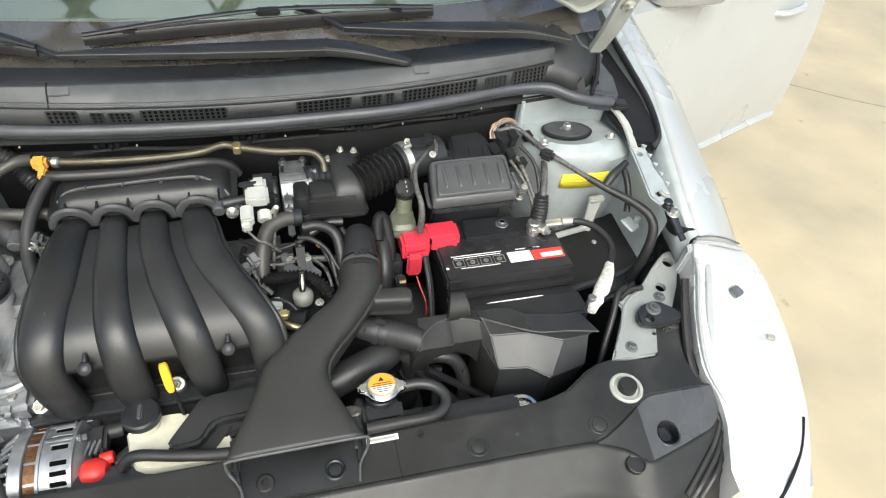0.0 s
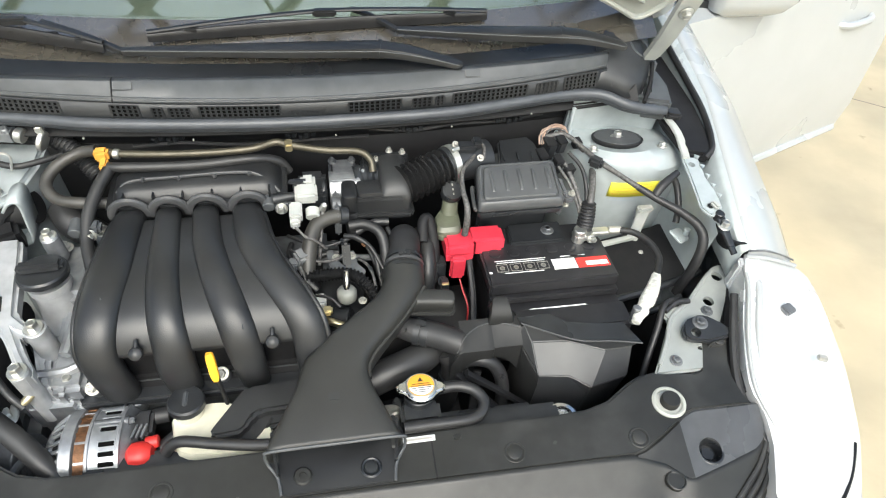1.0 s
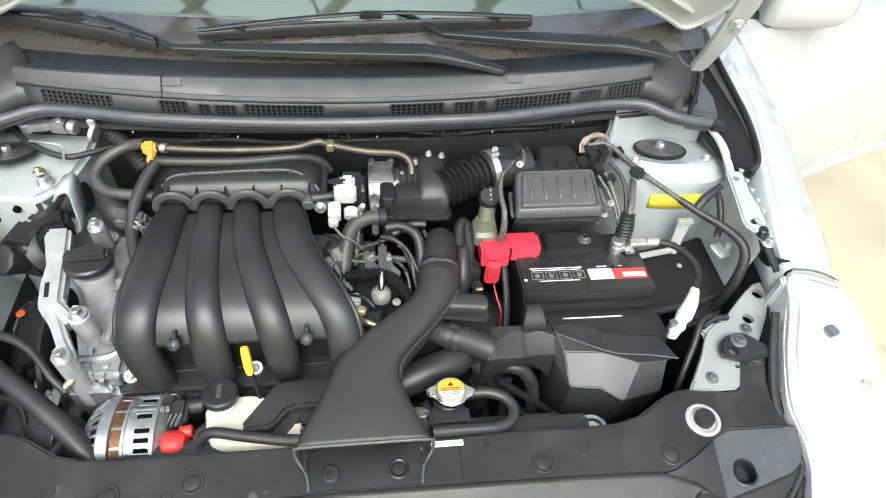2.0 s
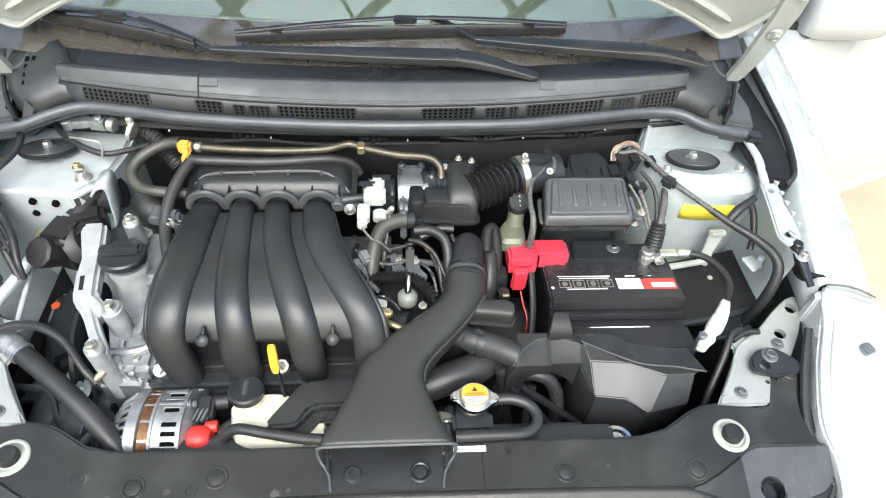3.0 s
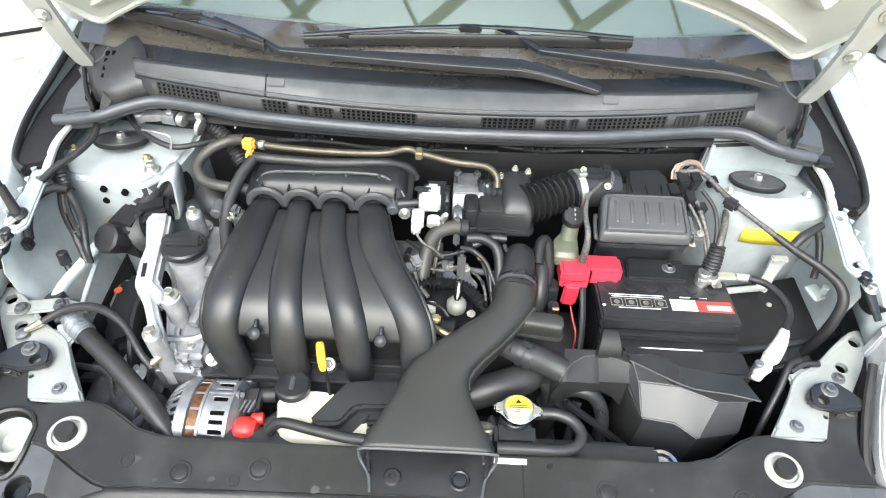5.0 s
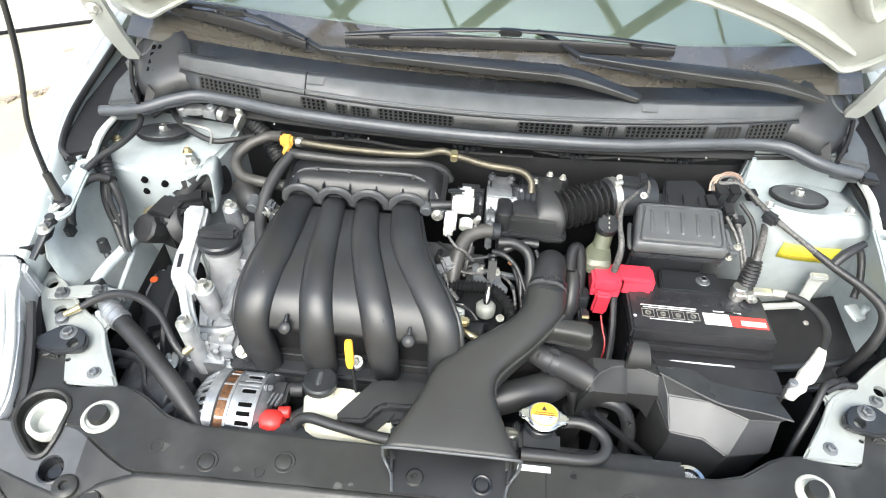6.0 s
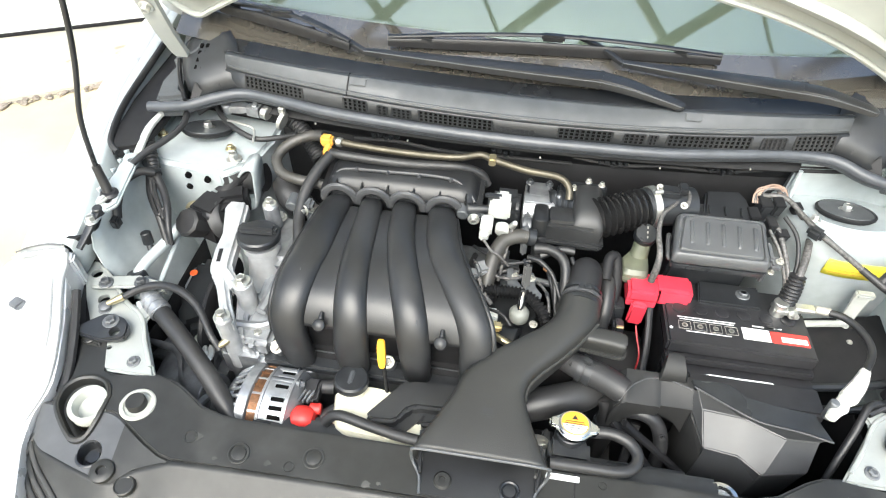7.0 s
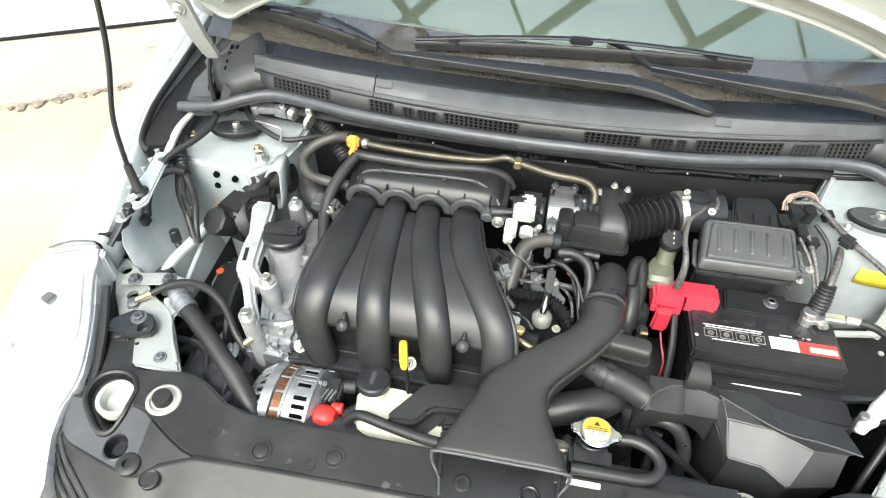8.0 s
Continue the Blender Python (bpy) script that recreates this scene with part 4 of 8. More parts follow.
for a, b, r in ((-0.405, -0.035, 0.010), (0.173, -0.012, 0.006), (-0.255, -0.055, 0.008)):
    part("mould_mark", lathe([(r, 0), (r * 0.96, 0.0012), (r * 0.8, 0.0012), (r * 0.75, 0.0004), (0, 0.0004)], (a, b, 0.8), (a, b, 1.8), 20), COVER, shield)

# ---- cowl, seal and wipers ----
cowl = thing("cowl_panel", (0, 0.55, 0.96), "grey weathered plastic cowl with air grilles below the windscreen", "cowl panel")
SEC = [((0.508, 0.17), 0.958), ((0.503, 0.17), 0.968), ((0.500, 0.215), 0.997), ((0.501, 0.215), 1.0005), ((0.531, 0.135), 1.0195), ((0.540, 0.135), 1.0195), ((0.556, 0.14), 1.011), ((0.604, 0.165), 1.018)]


def cowl_at(k, x):
    (a, b), z = SEC[k]
    return Vector((x, a + b * x * x, z))


# front face takes the shaded copy, the band above it the lighter plastic
part("cowl_front", sheet([[cowl_at(k, x) for x in np.linspace(-0.535, 0.535, 33)] for k in (0, 1, 2)]), COWL_SHADED, cowl, solid=0.003)
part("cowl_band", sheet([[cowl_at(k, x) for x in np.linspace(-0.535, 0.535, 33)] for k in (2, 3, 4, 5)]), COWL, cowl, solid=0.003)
part("cowl_top", sheet([[cowl_at(k, x) for x in np.linspace(-0.54, 0.54, 33)] for k in (5, 6, 7)]), BLACK, cowl, solid=0.003)


def on_front(x, v, lift=0.0):
    p = cowl_at(1, x).lerp(cowl_at(2, x), v)
    return p + Vector((0, -1, 0.1)) * lift


for x0, x1, v0, v1, dim in ((-0.495, -0.385, 0.25, 0.95, 0), (-0.308, -0.266, 0.15, 0.92, 0), (-0.246, -0.230, 0.15, 0.8, 0), (-0.220, -0.188, 0.15, 0.8, 0), (-0.173, -0.047, 0.15, 0.92, 0),
                            (-0.032, 0.025, 0.12, 0.45, 1), (0.064, 0.152, 0.15, 0.92, 0), (0.172, 0.205, 0.15, 0.85, 0), (0.213, 0.226, 0.15, 0.85, 0), (0.243, 0.378, 0.15, 0.92, 0),
                            (0.397, 0.436, 0.15, 0.85, 1), (0.451, 0.515, 0.05, 0.97, 0)):
    n = max(2, round((x1 - x0) / 0.0085))
    nr = 4 if x0 > 0.44 else 3
    # no opening is cut: a dark sheet before the face paints its shade
    gr = part("grille_opening", sheet([[on_front(x, v, 0.0035) for x in np.linspace(x0, x1, 9)] for v in (v0, v1)]), HOLE_SHADE if not dim else DULL, cowl)
    bars = []
    for k in range(n + 1):
        x = x0 + (x1 - x0) * k / n
        a, b = on_front(x, v0, 0.0042), on_front(x, v1, 0.0042)
        mt, h = aim(a, b)
        q = box((0, 0, h / 2), (0.0030, 0.0026, h), 0)
        q.transform(mt)
        bars.append(q)
    for r_ in range(nr + 1):
        v = v0 + (v1 - v0) * r_ / nr
        bars.append(sheet([[on_front(x, v + e, 0.0046) for x in np.linspace(x0, x1, 7)] for e in (-0.042, 0.042)]))
    tagged(part("grille_lattice", join(*bars), COWL_SHADED, gr), kind="stuff")
part("cowl_seam", tube([cowl_at(k, -0.302) + Vector((0, -0.0005, 0.0006)) for k in (1, 2, 3, 4, 5)], 0.0012, n=6, sub=2), DULL, cowl)
for x, w in ((-0.285, 0.030), (0.278, 0.026)):
    part("cowl_tab", box(cowl_at(3, x).lerp(cowl_at(4, x), 0.75) + Vector((0, -0.001, 0.0015)), (w, 0.014, 0.003), 0.001, (32, 0, 0)), COWL, cowl)
part("cowl_rib", tube([cowl_at(3, x) + Vector((0, 0.003, 0.002)) for x in np.linspace(-0.53, 0.53, 21)], 0.0025, n=6, sub=2), COWL, cowl)
for sx in (1, -1):
    cor = part("cowl_corner", sheet([[(sx * x, y, z) for x, y, z in row] for row in (
        ((0.500, 0.548, 0.962), (0.530, 0.540, 0.962), (0.562, 0.522, 0.960), (0.588, 0.522, 0.958), (0.606, 0.538, 0.958)),
        ((0.505, 0.558, 0.992), (0.535, 0.556, 0.990), (0.570, 0.548, 0.984), (0.600, 0.548, 0.980), (0.620, 0.560, 0.976)),
        ((0.515, 0.580, 1.010), (0.545, 0.585, 1.006), (0.580, 0.590, 1.000), (0.610, 0.595, 0.995), (0.634, 0.598, 0.988)),
        ((0.530, 0.615, 1.014), (0.555, 0.620, 1.012), (0.590, 0.630, 1.006), (0.622, 0.640, 1.000), (0.646, 0.640, 0.992)),
        ((0.560, 0.655, 1.020), (0.580, 0.660, 1.018), (0.605, 0.668, 1.012), (0.635, 0.675, 1.005), (0.655, 0.675, 0.996)))]), COWL_SHADED, cowl, solid=-0.003)
    part("corner_rim", tube([(sx * a, b, c) for a, b, c in ((0.602, 0.640, 1.007), (0.626, 0.648, 1.004), (0.636, 0.620, 0.998), (0.622, 0.596, 0.996), (0.606, 0.606, 1.001), (0.602, 0.640, 1.007))], 0.0025, n=6, flat=0.7), COWL, cor)
    for k in range(2):
        a, b = 0.520 + 0.042 * k, 0.536 - 0.016 * k
        part("corner_fin", hull([(sx * x, b + dy + e, z) for x, dy, z in ((a, 0.0, 0.955), (a + 0.032, -0.010, 0.955), (a + 0.026, 0.014, 0.986 - 0.006 * k)) for e in (0.0, 0.003)], 0.0008), DULL, cor)
    part("corner_skirt", prism([(sx * a, b) for a, b in ((0.600, 0.515), (0.655, 0.500), (0.668, 0.56), (0.660, 0.64), (0.640, 0.60), (0.622, 0.54))], 0.915, 0.960, 0.006), COWL, cowl)
    part("corner_edge", tube([(sx * 0.640, 0.590, 0.985), (sx * 0.622, 0.545, 0.975), (sx * 0.596, 0.500, 0.965)], 0.004, n=6), DULL, cowl)
cells = []
for i in range(3):
    for j in range(4):
        if not (i == 2 and j in (0, 3)):
            cells.append(box((-0.596 + 0.0115 * i - 0.001 * j, 0.566 + 0.015 * j, 0.9905 + 0.0055 * j - 0.002 * (2 - i) * 0.5), (0.0055, 0.0085, 0.003), 0, (18, 0, 0)))
# slots are dark pads that paint the shade of openings
part("corner_slots", join(*cells), HOLE_SHADE, cowl)

hood_seal = thing("bonnet_seal", (0, 0.50, 0.95), "long soft grey rubber seal along the cowl edge", "seal")
SP = [(-0.672, 0.500, 0.938), (-0.60, 0.503, 0.948), (-0.55, 0.522, 0.957), (-0.50, 0.539, 0.96), (-0.42, 0.529, 0.96), (-0.346, 0.514, 0.96), (-0.20, 0.500, 0.96), (-0.04, 0.493, 0.96), (0.10, 0.495, 0.96),
      (0.235, 0.501, 0.96), (0.35, 0.518, 0.96), (0.438, 0.533, 0.96), (0.49, 0.535, 0.96), (0.527, 0.529, 0.96), (0.567, 0.507, 0.954), (0.61, 0.500, 0.947), (0.645, 0.502, 0.94)]
part("seal_bead", tube([(a, b, c + 0.002) for a, b, c in SP], 0.0095, n=12), SEAL, hood_seal)
part("seal_lip", tube([(a, b + 0.002, c - 0.010) for a, b, c in SP[1:-1]], 0.0036, n=8, flat=1.5), SEAL, hood_seal)
part("seal_end", box((0.662, 0.502, 0.934), (0.034, 0.026, 0.014), 0.004, (0, 10, 0)), RUBBER, hood_seal)
for x in (-0.36, -0.19, 0.04, 0.24, 0.39):
    y = float(np.interp(x, [p[0] for p in SP], [p[1] for p in SP]))
    part("seal_stud", cyl((x, y - 0.012, 0.942), (x, y - 0.016, 0.941), 0.0018, n=10), STEEL, hood_seal)
for x in (-0.24, -0.02, 0.17, 0.36):
    grp = [box((x + 0.011 * i, 0.523 + 0.12 * x * x, 0.905 + 0.004 * ((i * 7) % 3)), (0.008, 0.012, 0.012), 0.002) for i in range(-2, 3)]
    tagged(part("bulkhead_clip", join(*grp), BLACK), "small black moulded clips on the bulkhead", "clip", group="bulkhead clips")


def wiper(pivot, mid, wrist, tip, blade_a, blade_b):
    w = thing("wiper", pivot, "black painted windscreen wiper resting on the glass", "wiper", "wipers")
    head = V(mid)
    out = (V(pivot) - head).normalized()
    part("arm_head", bar([head, head.lerp(V(pivot), 0.35) + Vector((0, 0, 0.001)), head.lerp(V(pivot), 0.75) - Vector((0, 0, 0.004)), V(pivot) - Vector((0, 0, 0.008)), V(pivot) + out * 0.009 - Vector((0, 0, 0.010))],
                         [(0.030, 0.018), (0.029, 0.016), (0.023, 0.012), (0.020, 0.010), (0.010, 0.007)]), MOULD, w)
    part("arm_joint", bar([head - out * 0.003, head + out * 0.003], [(0.0318, 0.021), (0.0318, 0.021)], 2), MOULD, w)
    part("arm", bar([head - out * 0.002, head.lerp(V(wrist), 0.35), head.lerp(V(wrist), 0.75), wrist], [(0.031, 0.019), (0.028, 0.017), (0.020, 0.013), (0.012, 0.010)]), MOULD, w)
    # thin pale strips paint the highlight along the arm's edges
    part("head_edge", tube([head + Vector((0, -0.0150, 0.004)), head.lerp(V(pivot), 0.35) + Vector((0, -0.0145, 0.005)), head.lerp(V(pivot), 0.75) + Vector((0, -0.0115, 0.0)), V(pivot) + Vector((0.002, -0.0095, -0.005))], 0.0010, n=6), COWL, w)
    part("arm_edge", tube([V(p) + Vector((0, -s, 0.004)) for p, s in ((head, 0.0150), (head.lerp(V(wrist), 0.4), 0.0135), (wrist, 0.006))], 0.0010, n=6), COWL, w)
    part("arm_rod", bar([wrist, V(wrist).lerp(V(tip), 0.5) + Vector((0, 0, 0.004)), tip], [(0.011, 0.008), (0.010, 0.007), (0.010, 0.006)]), MOULD, w)
    a, b = V(blade_a), V(blade_b)
    bl = part("blade", bar([a, a.lerp(b, 0.3) + Vector((0, 0, 0.004)), a.lerp(b, 0.7) + Vector((0, 0, 0.004)), b], [(0.005, 0.014), (0.007, 0.021), (0.007, 0.021), (0.005, 0.014)]), RUBBER, w)
    part("blade_bow", tube([a + Vector((0, 0.004, 0.009)), a.lerp(b, 0.25) + Vector((0, 0.008, 0.019)), a.lerp(b, 0.5) + Vector((0, 0.010, 0.024)), a.lerp(b, 0.75) + Vector((0, 0.008, 0.019)), b + Vector((0, 0.004, 0.009))], 0.0045, n=8, flat=0.7), MOULD, bl)
    for f in (0.12, 0.3, 0.5, 0.7, 0.88):
        part("blade_claw", box(a.lerp(b, f) + Vector((0, 0.003, 0.007)), (0.022, 0.011, 0.012), 0.002), MOULD, bl)
    part("blade_grip", box(a.lerp(b, 0.5) + Vector((0, 0.008, 0.022)), (0.04, 0.014, 0.012), 0.003), MOULD, bl)
    return w


wiper((0.252, 0.545, 1.037), (0.123, 0.580, 1.040), (-0.285, 0.593, 1.040), (-0.405, 0.640, 1.066), (-0.575, 0.668, 1.050), (-0.31, 0.592, 1.046))
wiper((0.556, 0.572, 1.045), (0.446, 0.590, 1.050), (0.158, 0.618, 1.050), (0.083, 0.668, 1.062), (-0.248, 0.618, 1.046), (0.322, 0.650, 1.052))

# ---- engine ----
block = thing("engine_block", (-0.1, 0.28, 0.40), "dark cast engine and gearbox mass deep in the bay", "engine")
part("crankcase", box((-0.17, 0.28, 0.59), (0.40, 0.30, 0.36), 0.02), DKALU, block)
part("cylinder_head", box((-0.18, 0.25, 0.745), (0.38, 0.22, 0.06), 0.010), DULL, block)
part("head_ledge", box((-0.20, 0.135, 0.755), (0.32, 0.030, 0.018), 0.004), BLACK, block)
part("gearbox", box((0.14, 0.26, 0.52), (0.24, 0.30, 0.26), 0.04), DULL, block)
part("gearbox_hump", cyl((0.04, 0.28, 0.62), (0.26, 0.28, 0.62), 0.08), DULL, block)
for a, b, z in ((-0.336, 0.133, 0.79), (-0.157, 0.135, 0.79)):
    part("head_bolt", hexbolt((a, b, z), (0, -0.5, 0.85), r=0.0062, h=0.010), PIPE, block)
    part("bolt_boss", cyl((a, b + 0.02, z - 0.05), (a, b, z), 0.0105), DKALU, block)

man = thing("intake_manifold", (-0.17, 0.25, 0.80), "black plastic intake manifold with four curved runners", "manifold")
RUN_Y = [0.400, 0.372, 0.308, 0.250, 0.201, 0.161, 0.133, 0.117, 0.118]
RUN_Z = [0.880, 0.894, 0.910, 0.915, 0.910, 0.895, 0.865, 0.822, 0.765]
RUN_X = [(-0.2943, -0.2938, -0.2945, -0.2985, -0.3050, -0.3090, -0.3110, -0.3060, -0.3010),
         (-0.2369, -0.2335, -0.2283, -0.2248, -0.2210, -0.2167, -0.2130, -0.2125, -0.2120),
         (-0.1791, -0.1755, -0.1668, -0.1533, -0.1387, -0.1264, -0.1184, -0.1132, -0.1110),
         (-0.1142, -0.1098, -0.0992, -0.0792, -0.0538, -0.0334, -0.0235, -0.0220, -0.0220)]
RUN_W = [(0.0225, 0.0240, 0.0270, 0.0300, 0.0300, 0.0288, 0.0275, 0.0262, 0.0240),
         (0.0190, 0.0198, 0.0215, 0.0234, 0.0250, 0.0262, 0.0270, 0.0270, 0.0250),
         (0.0200, 0.0210, 0.0228, 0.0247, 0.0264, 0.0266, 0.0262, 0.0240, 0.0215),
         (0.0225, 0.0245, 0.0270, 0.0284, 0.0288, 0.0268, 0.0248, 0.0238, 0.0225)]


def runner_line(xs, ws):
    """Crest points, the outward normal and the half width down one runner."""
    q = spline([np.array((x, y, z, w)) for x, y, z, w in zip(xs, RUN_Y, RUN_Z, ws)], 6)
    out = []
    for i, p in enumerate(q):
        a, b = q[max(0, i - 1)], q[min(len(q) - 1, i + 1)]
        t = Vector((0, b[1] - a[1], b[2] - a[2])).normalized()
        out.append((V(p[:3]), Vector((0, t.z, -t.y)), float(p[3])))
    return out


lines = []
for xs, ws in zip(RUN_X, RUN_W):
    line = runner_line(xs, ws)
    lines.append(line)
    loops = []
    for c, n, w in line:
        loop = []
        for j in range(28):
            a = 6.2831853 * j / 28
            u, v = math.cos(a), math.sin(a)
            u = math.copysign(abs(u) ** 0.92, u)
            loop.append(c - n * 0.0155 + Vector((u * w, 0, 0)) + n * (0.0155 * v ** 0.92 if v > 0 else 0.027 * v))
        loops.append(loop)
    run = part("runner", loft(loops), MOULD, man)
    # arched collar where the runner meets the plenum
    part("collar", tube([(xs[1] + 0.0285 * math.cos(a), 0.394, 0.868 + 0.0330 * math.sin(a)) for a in np.linspace(radians(2), radians(178), 13)], 0.0072, n=8, flat=0.8, up=(0, 1, 0)), SHEEN, run)
for l, r in zip(lines, lines[1:]):
    rows = []
    for i in range(4, 38):
        (c0, n0, w0), (c1, n1, w1) = l[i], r[i]
        row = []
        for j in range(9):
            f = j / 8
            p = c0.lerp(c1, f)
            row.append(p - n0 * (0.0165 + 0.0065 * max(0.0, 1 - i / 22) - 0.0030 * math.sin(math.pi * f)))
        rows.append(row)
    part("web", sheet(rows), MOULD, man, solid=-0.003)
for line, edge in ((lines[0], -1), (lines[3], 1)):
    part("outer_flange", tube([c + Vector((edge * (w + 0.0015), 0, 0)) - n * 0.018 for c, n, w in line[4:44:4]], 0.0042, n=8), MOULD, man)
for x, y, z in ((-0.257, 0.136, 0.866), (-0.074, 0.134, 0.866)):
    boss = part("boss", tube([(x, y + 0.016, z + 0.011), (x, y + 0.008, z + 0.008), (x, y - 0.002, z + 0.001)], [0.0030, 0.0036, 0.0060], n=10), MOULD, man)
    part("boss_pin", lathe([(0.0060, -0.006), (0.0088, 0), (0.0100, 0.004), (0.0088, 0.008), (0.0045, 0.0105), (0, 0.011)], (x, y, z), (x, y - 0.6, z + 0.8), 18), MOULD, boss)
part("back_plate", box((-0.17, 0.172, 0.80), (0.30, 0.03, 0.12), 0.004), DULL, man)
for x, y, z in ((-0.3005, 0.205, 0.9100), (-0.2975, 0.216, 0.9112), (-0.1130, 0.150, 0.8880)):
    part("scuff", box((x, y, z), (0.0012, 0.010, 0.0010), 0, (0, 0, 6)), COWL, man)
part("plenum", join(loft([ringbox((-0.188, 0.440, 0), w, d, 0.02, 6, z) for w, d, z in ((0.20, 0.06, 0.84), (0.262, 0.078, 0.866), (0.268, 0.082, 0.882), (0.262, 0.076, 0.890), (0.245, 0.058, 0.903), (0.225, 0.04, 0.907))]),
                    box((-0.188, 0.44, 0.884), (0.282, 0.092, 0.006), 0.002)), MOULD, man)
part("plenum_seam", tube([(-0.312, 0.420, 0.896), (-0.290, 0.432, 0.9075), (-0.22, 0.434, 0.9105), (-0.14, 0.436, 0.9115), (-0.098, 0.434, 0.9085), (-0.072, 0.420, 0.898), (-0.060, 0.408, 0.888)], 0.0030, n=8), SHEEN, man)
for k in range(4):
    part("seam_tab", box((-0.27 + 0.055 * k, 0.432, 0.9105), (0.006, 0.010, 0.006), 0.0015), SHEEN, man)
for k in range(6):
    part("plenum_rib", box((-0.30 + 0.045 * k, 0.405, 0.896), (0.003, 0.018, 0.014), 0.001), MOULD, man)
part("plenum_pipe", tube([(-0.323, 0.458, 0.918), (-0.300, 0.454, 0.919), (-0.259, 0.456, 0.915), (-0.185, 0.458, 0.912), (-0.110, 0.468, 0.909), (-0.078, 0.474, 0.902), (-0.056, 0.476, 0.890), (-0.045, 0.474, 0.87)], 0.0082, n=12), HOSE, man)
for a, b in ((-0.352, 0.366), (-0.062, 0.395)):
    ear = part("ear", join(box((a, b, 0.878), (0.040, 0.024, 0.016), 0.005), cyl((a - 0.016, b - 0.014, 0.88), (a - 0.016, b + 0.014, 0.88), 0.010)), COWL, man)
    part("ear_bolt", hexbolt((a + 0.004, b - 0.012, 0.874), (0, -1, 0.3), r=0.006, h=0.008), STEEL, ear)
part("side_link", tube([(-0.07, 0.392, 0.887), (-0.045, 0.395, 0.888), (-0.02, 0.40, 0.885)], [0.009, 0.0075, 0.009], n=10), BLACK, man)

# dipstick
dip = thing("oil_dipstick", (-0.155, 0.095, 0.74), "yellow looped dipstick handle on a dark tube", "dipstick")
part("tube_shaft", tube([(-0.150, 0.094, 0.74), (-0.157, 0.112, 0.80), (-0.162, 0.124, 0.832)], 0.0032, n=8), DULL, dip)
part("handle", bar([(-0.1600, 0.112, 0.812), (-0.1605, 0.115, 0.820), (-0.1620, 0.122, 0.836), (-0.1632, 0.129, 0.852), (-0.1635, 0.131, 0.857)], [(0.008, 0.007), (0.0125, 0.008), (0.0130, 0.008), (0.0120, 0.007), (0.0070, 0.006)], 3), YELLOW, dip)

# aluminium end cover with oil neck
endc = thing("timing_cover", (-0.41, 0.26, 0.55), "bare cast aluminium end cover of the engine with bolts", "engine cover")
part("lower_casting", join(box((-0.390, 0.265, 0.655), (0.090, 0.285, 0.22), 0.012), box((-0.398, 0.140, 0.74), (0.075, 0.040, 0.07), 0.008), box((-0.372, 0.185, 0.780), (0.052, 0.110, 0.036), 0.008), box((-0.378, 0.148, 0.752), (0.018, 0.046, 0.085), 0.005), box((-0.423, 0.144, 0.750), (0.012, 0.044, 0.080), 0.004)), ALU, endc)
part("casting", join(box((-0.385, 0.33, 0.800), (0.075, 0.11, 0.05), 0.012), box((-0.375, 0.235, 0.786), (0.045, 0.075, 0.036), 0.010)), ALU, endc)
part("oil_neck", lathe([(0.040, 0), (0.034, 0.012), (0.030, 0.03), (0.0275, 0.055), (0.0275, 0.066), (0.031, 0.069), (0.031, 0.08)], (-0.404, 0.282, 0.762), (-0.410, 0.300, 0.852), 28), BRIGHT, endc)
for pts, r in ((((-0.375, 0.18, 0.812), (-0.365, 0.25, 0.818), (-0.36, 0.34, 0.828), (-0.375, 0.39, 0.83)), 0.009), (((-0.43, 0.16, 0.795), (-0.36, 0.165, 0.80), (-0.345, 0.22, 0.808)), 0.008),
               (((-0.372, 0.40, 0.835), (-0.345, 0.375, 0.845), (-0.33, 0.33, 0.83)), 0.008), (((-0.36, 0.33, 0.83), (-0.352, 0.26, 0.80), (-0.352, 0.19, 0.78)), 0.007)):
    part("casting_rib", tube(pts, r, n=8), ALU, endc)
for y in (0.165, 0.195, 0.225, 0.255):
    part("cover_web", box((-0.362, y, 0.770), (0.040, 0.004, 0.034), 0.0015), ALU, endc)
# thin dark plate on the casting paints the shade of a recess
part("cover_recess", box((-0.428, 0.262, 0.764), (0.020, 0.090, 0.006), 0.002), DULL, endc)
for p in ((-0.365, 0.395, 0.842), (-0.345, 0.268, 0.825), (-0.352, 0.212, 0.812), (-0.372, 0.150, 0.79), (-0.40, 0.37, 0.83)):
    part("cover_bolt", hexbolt(p, r=0.0065, h=0.009), STEEL, endc)
for p, h in (((-0.405, 0.352, 0.83), 0.05), ((-0.342, 0.382, 0.83), 0.02)):
    part("stud_boss", cyl(p, (p[0], p[1], p[2] + h), 0.014, 0.013), ALU, endc)
    part("stud_bolt", hexbolt((p[0], p[1], p[2] + h), r=0.0070, h=0.010), STEEL, endc)
oc = thing("oil_filler_cap", (-0.410, 0.298, 0.852), "black ribbed plastic oil filler cap", "cap", level=(-0.41, 0.30, 0.86))
part("cap_disc", lathe([(0.034, 0), (0.0365, 0.003), (0.0365, 0.011), (0.034, 0.014), (0.0, 0.014)], (-0.410, 0.298, 0.852), (-0.411, 0.303, 1.852), 36), BLACK, oc)
part("cap_grip", box((-0.411, 0.300, 0.871), (0.064, 0.020, 0.016), 0.005, (0, 0, 4)), BLACK, oc)

# white cast engine mount arm with its rubber block
mount = thing("engine_mount", (-0.48, 0.30, 0.70), "cast aluminium engine mount arm on a black rubber block", "engine mount")
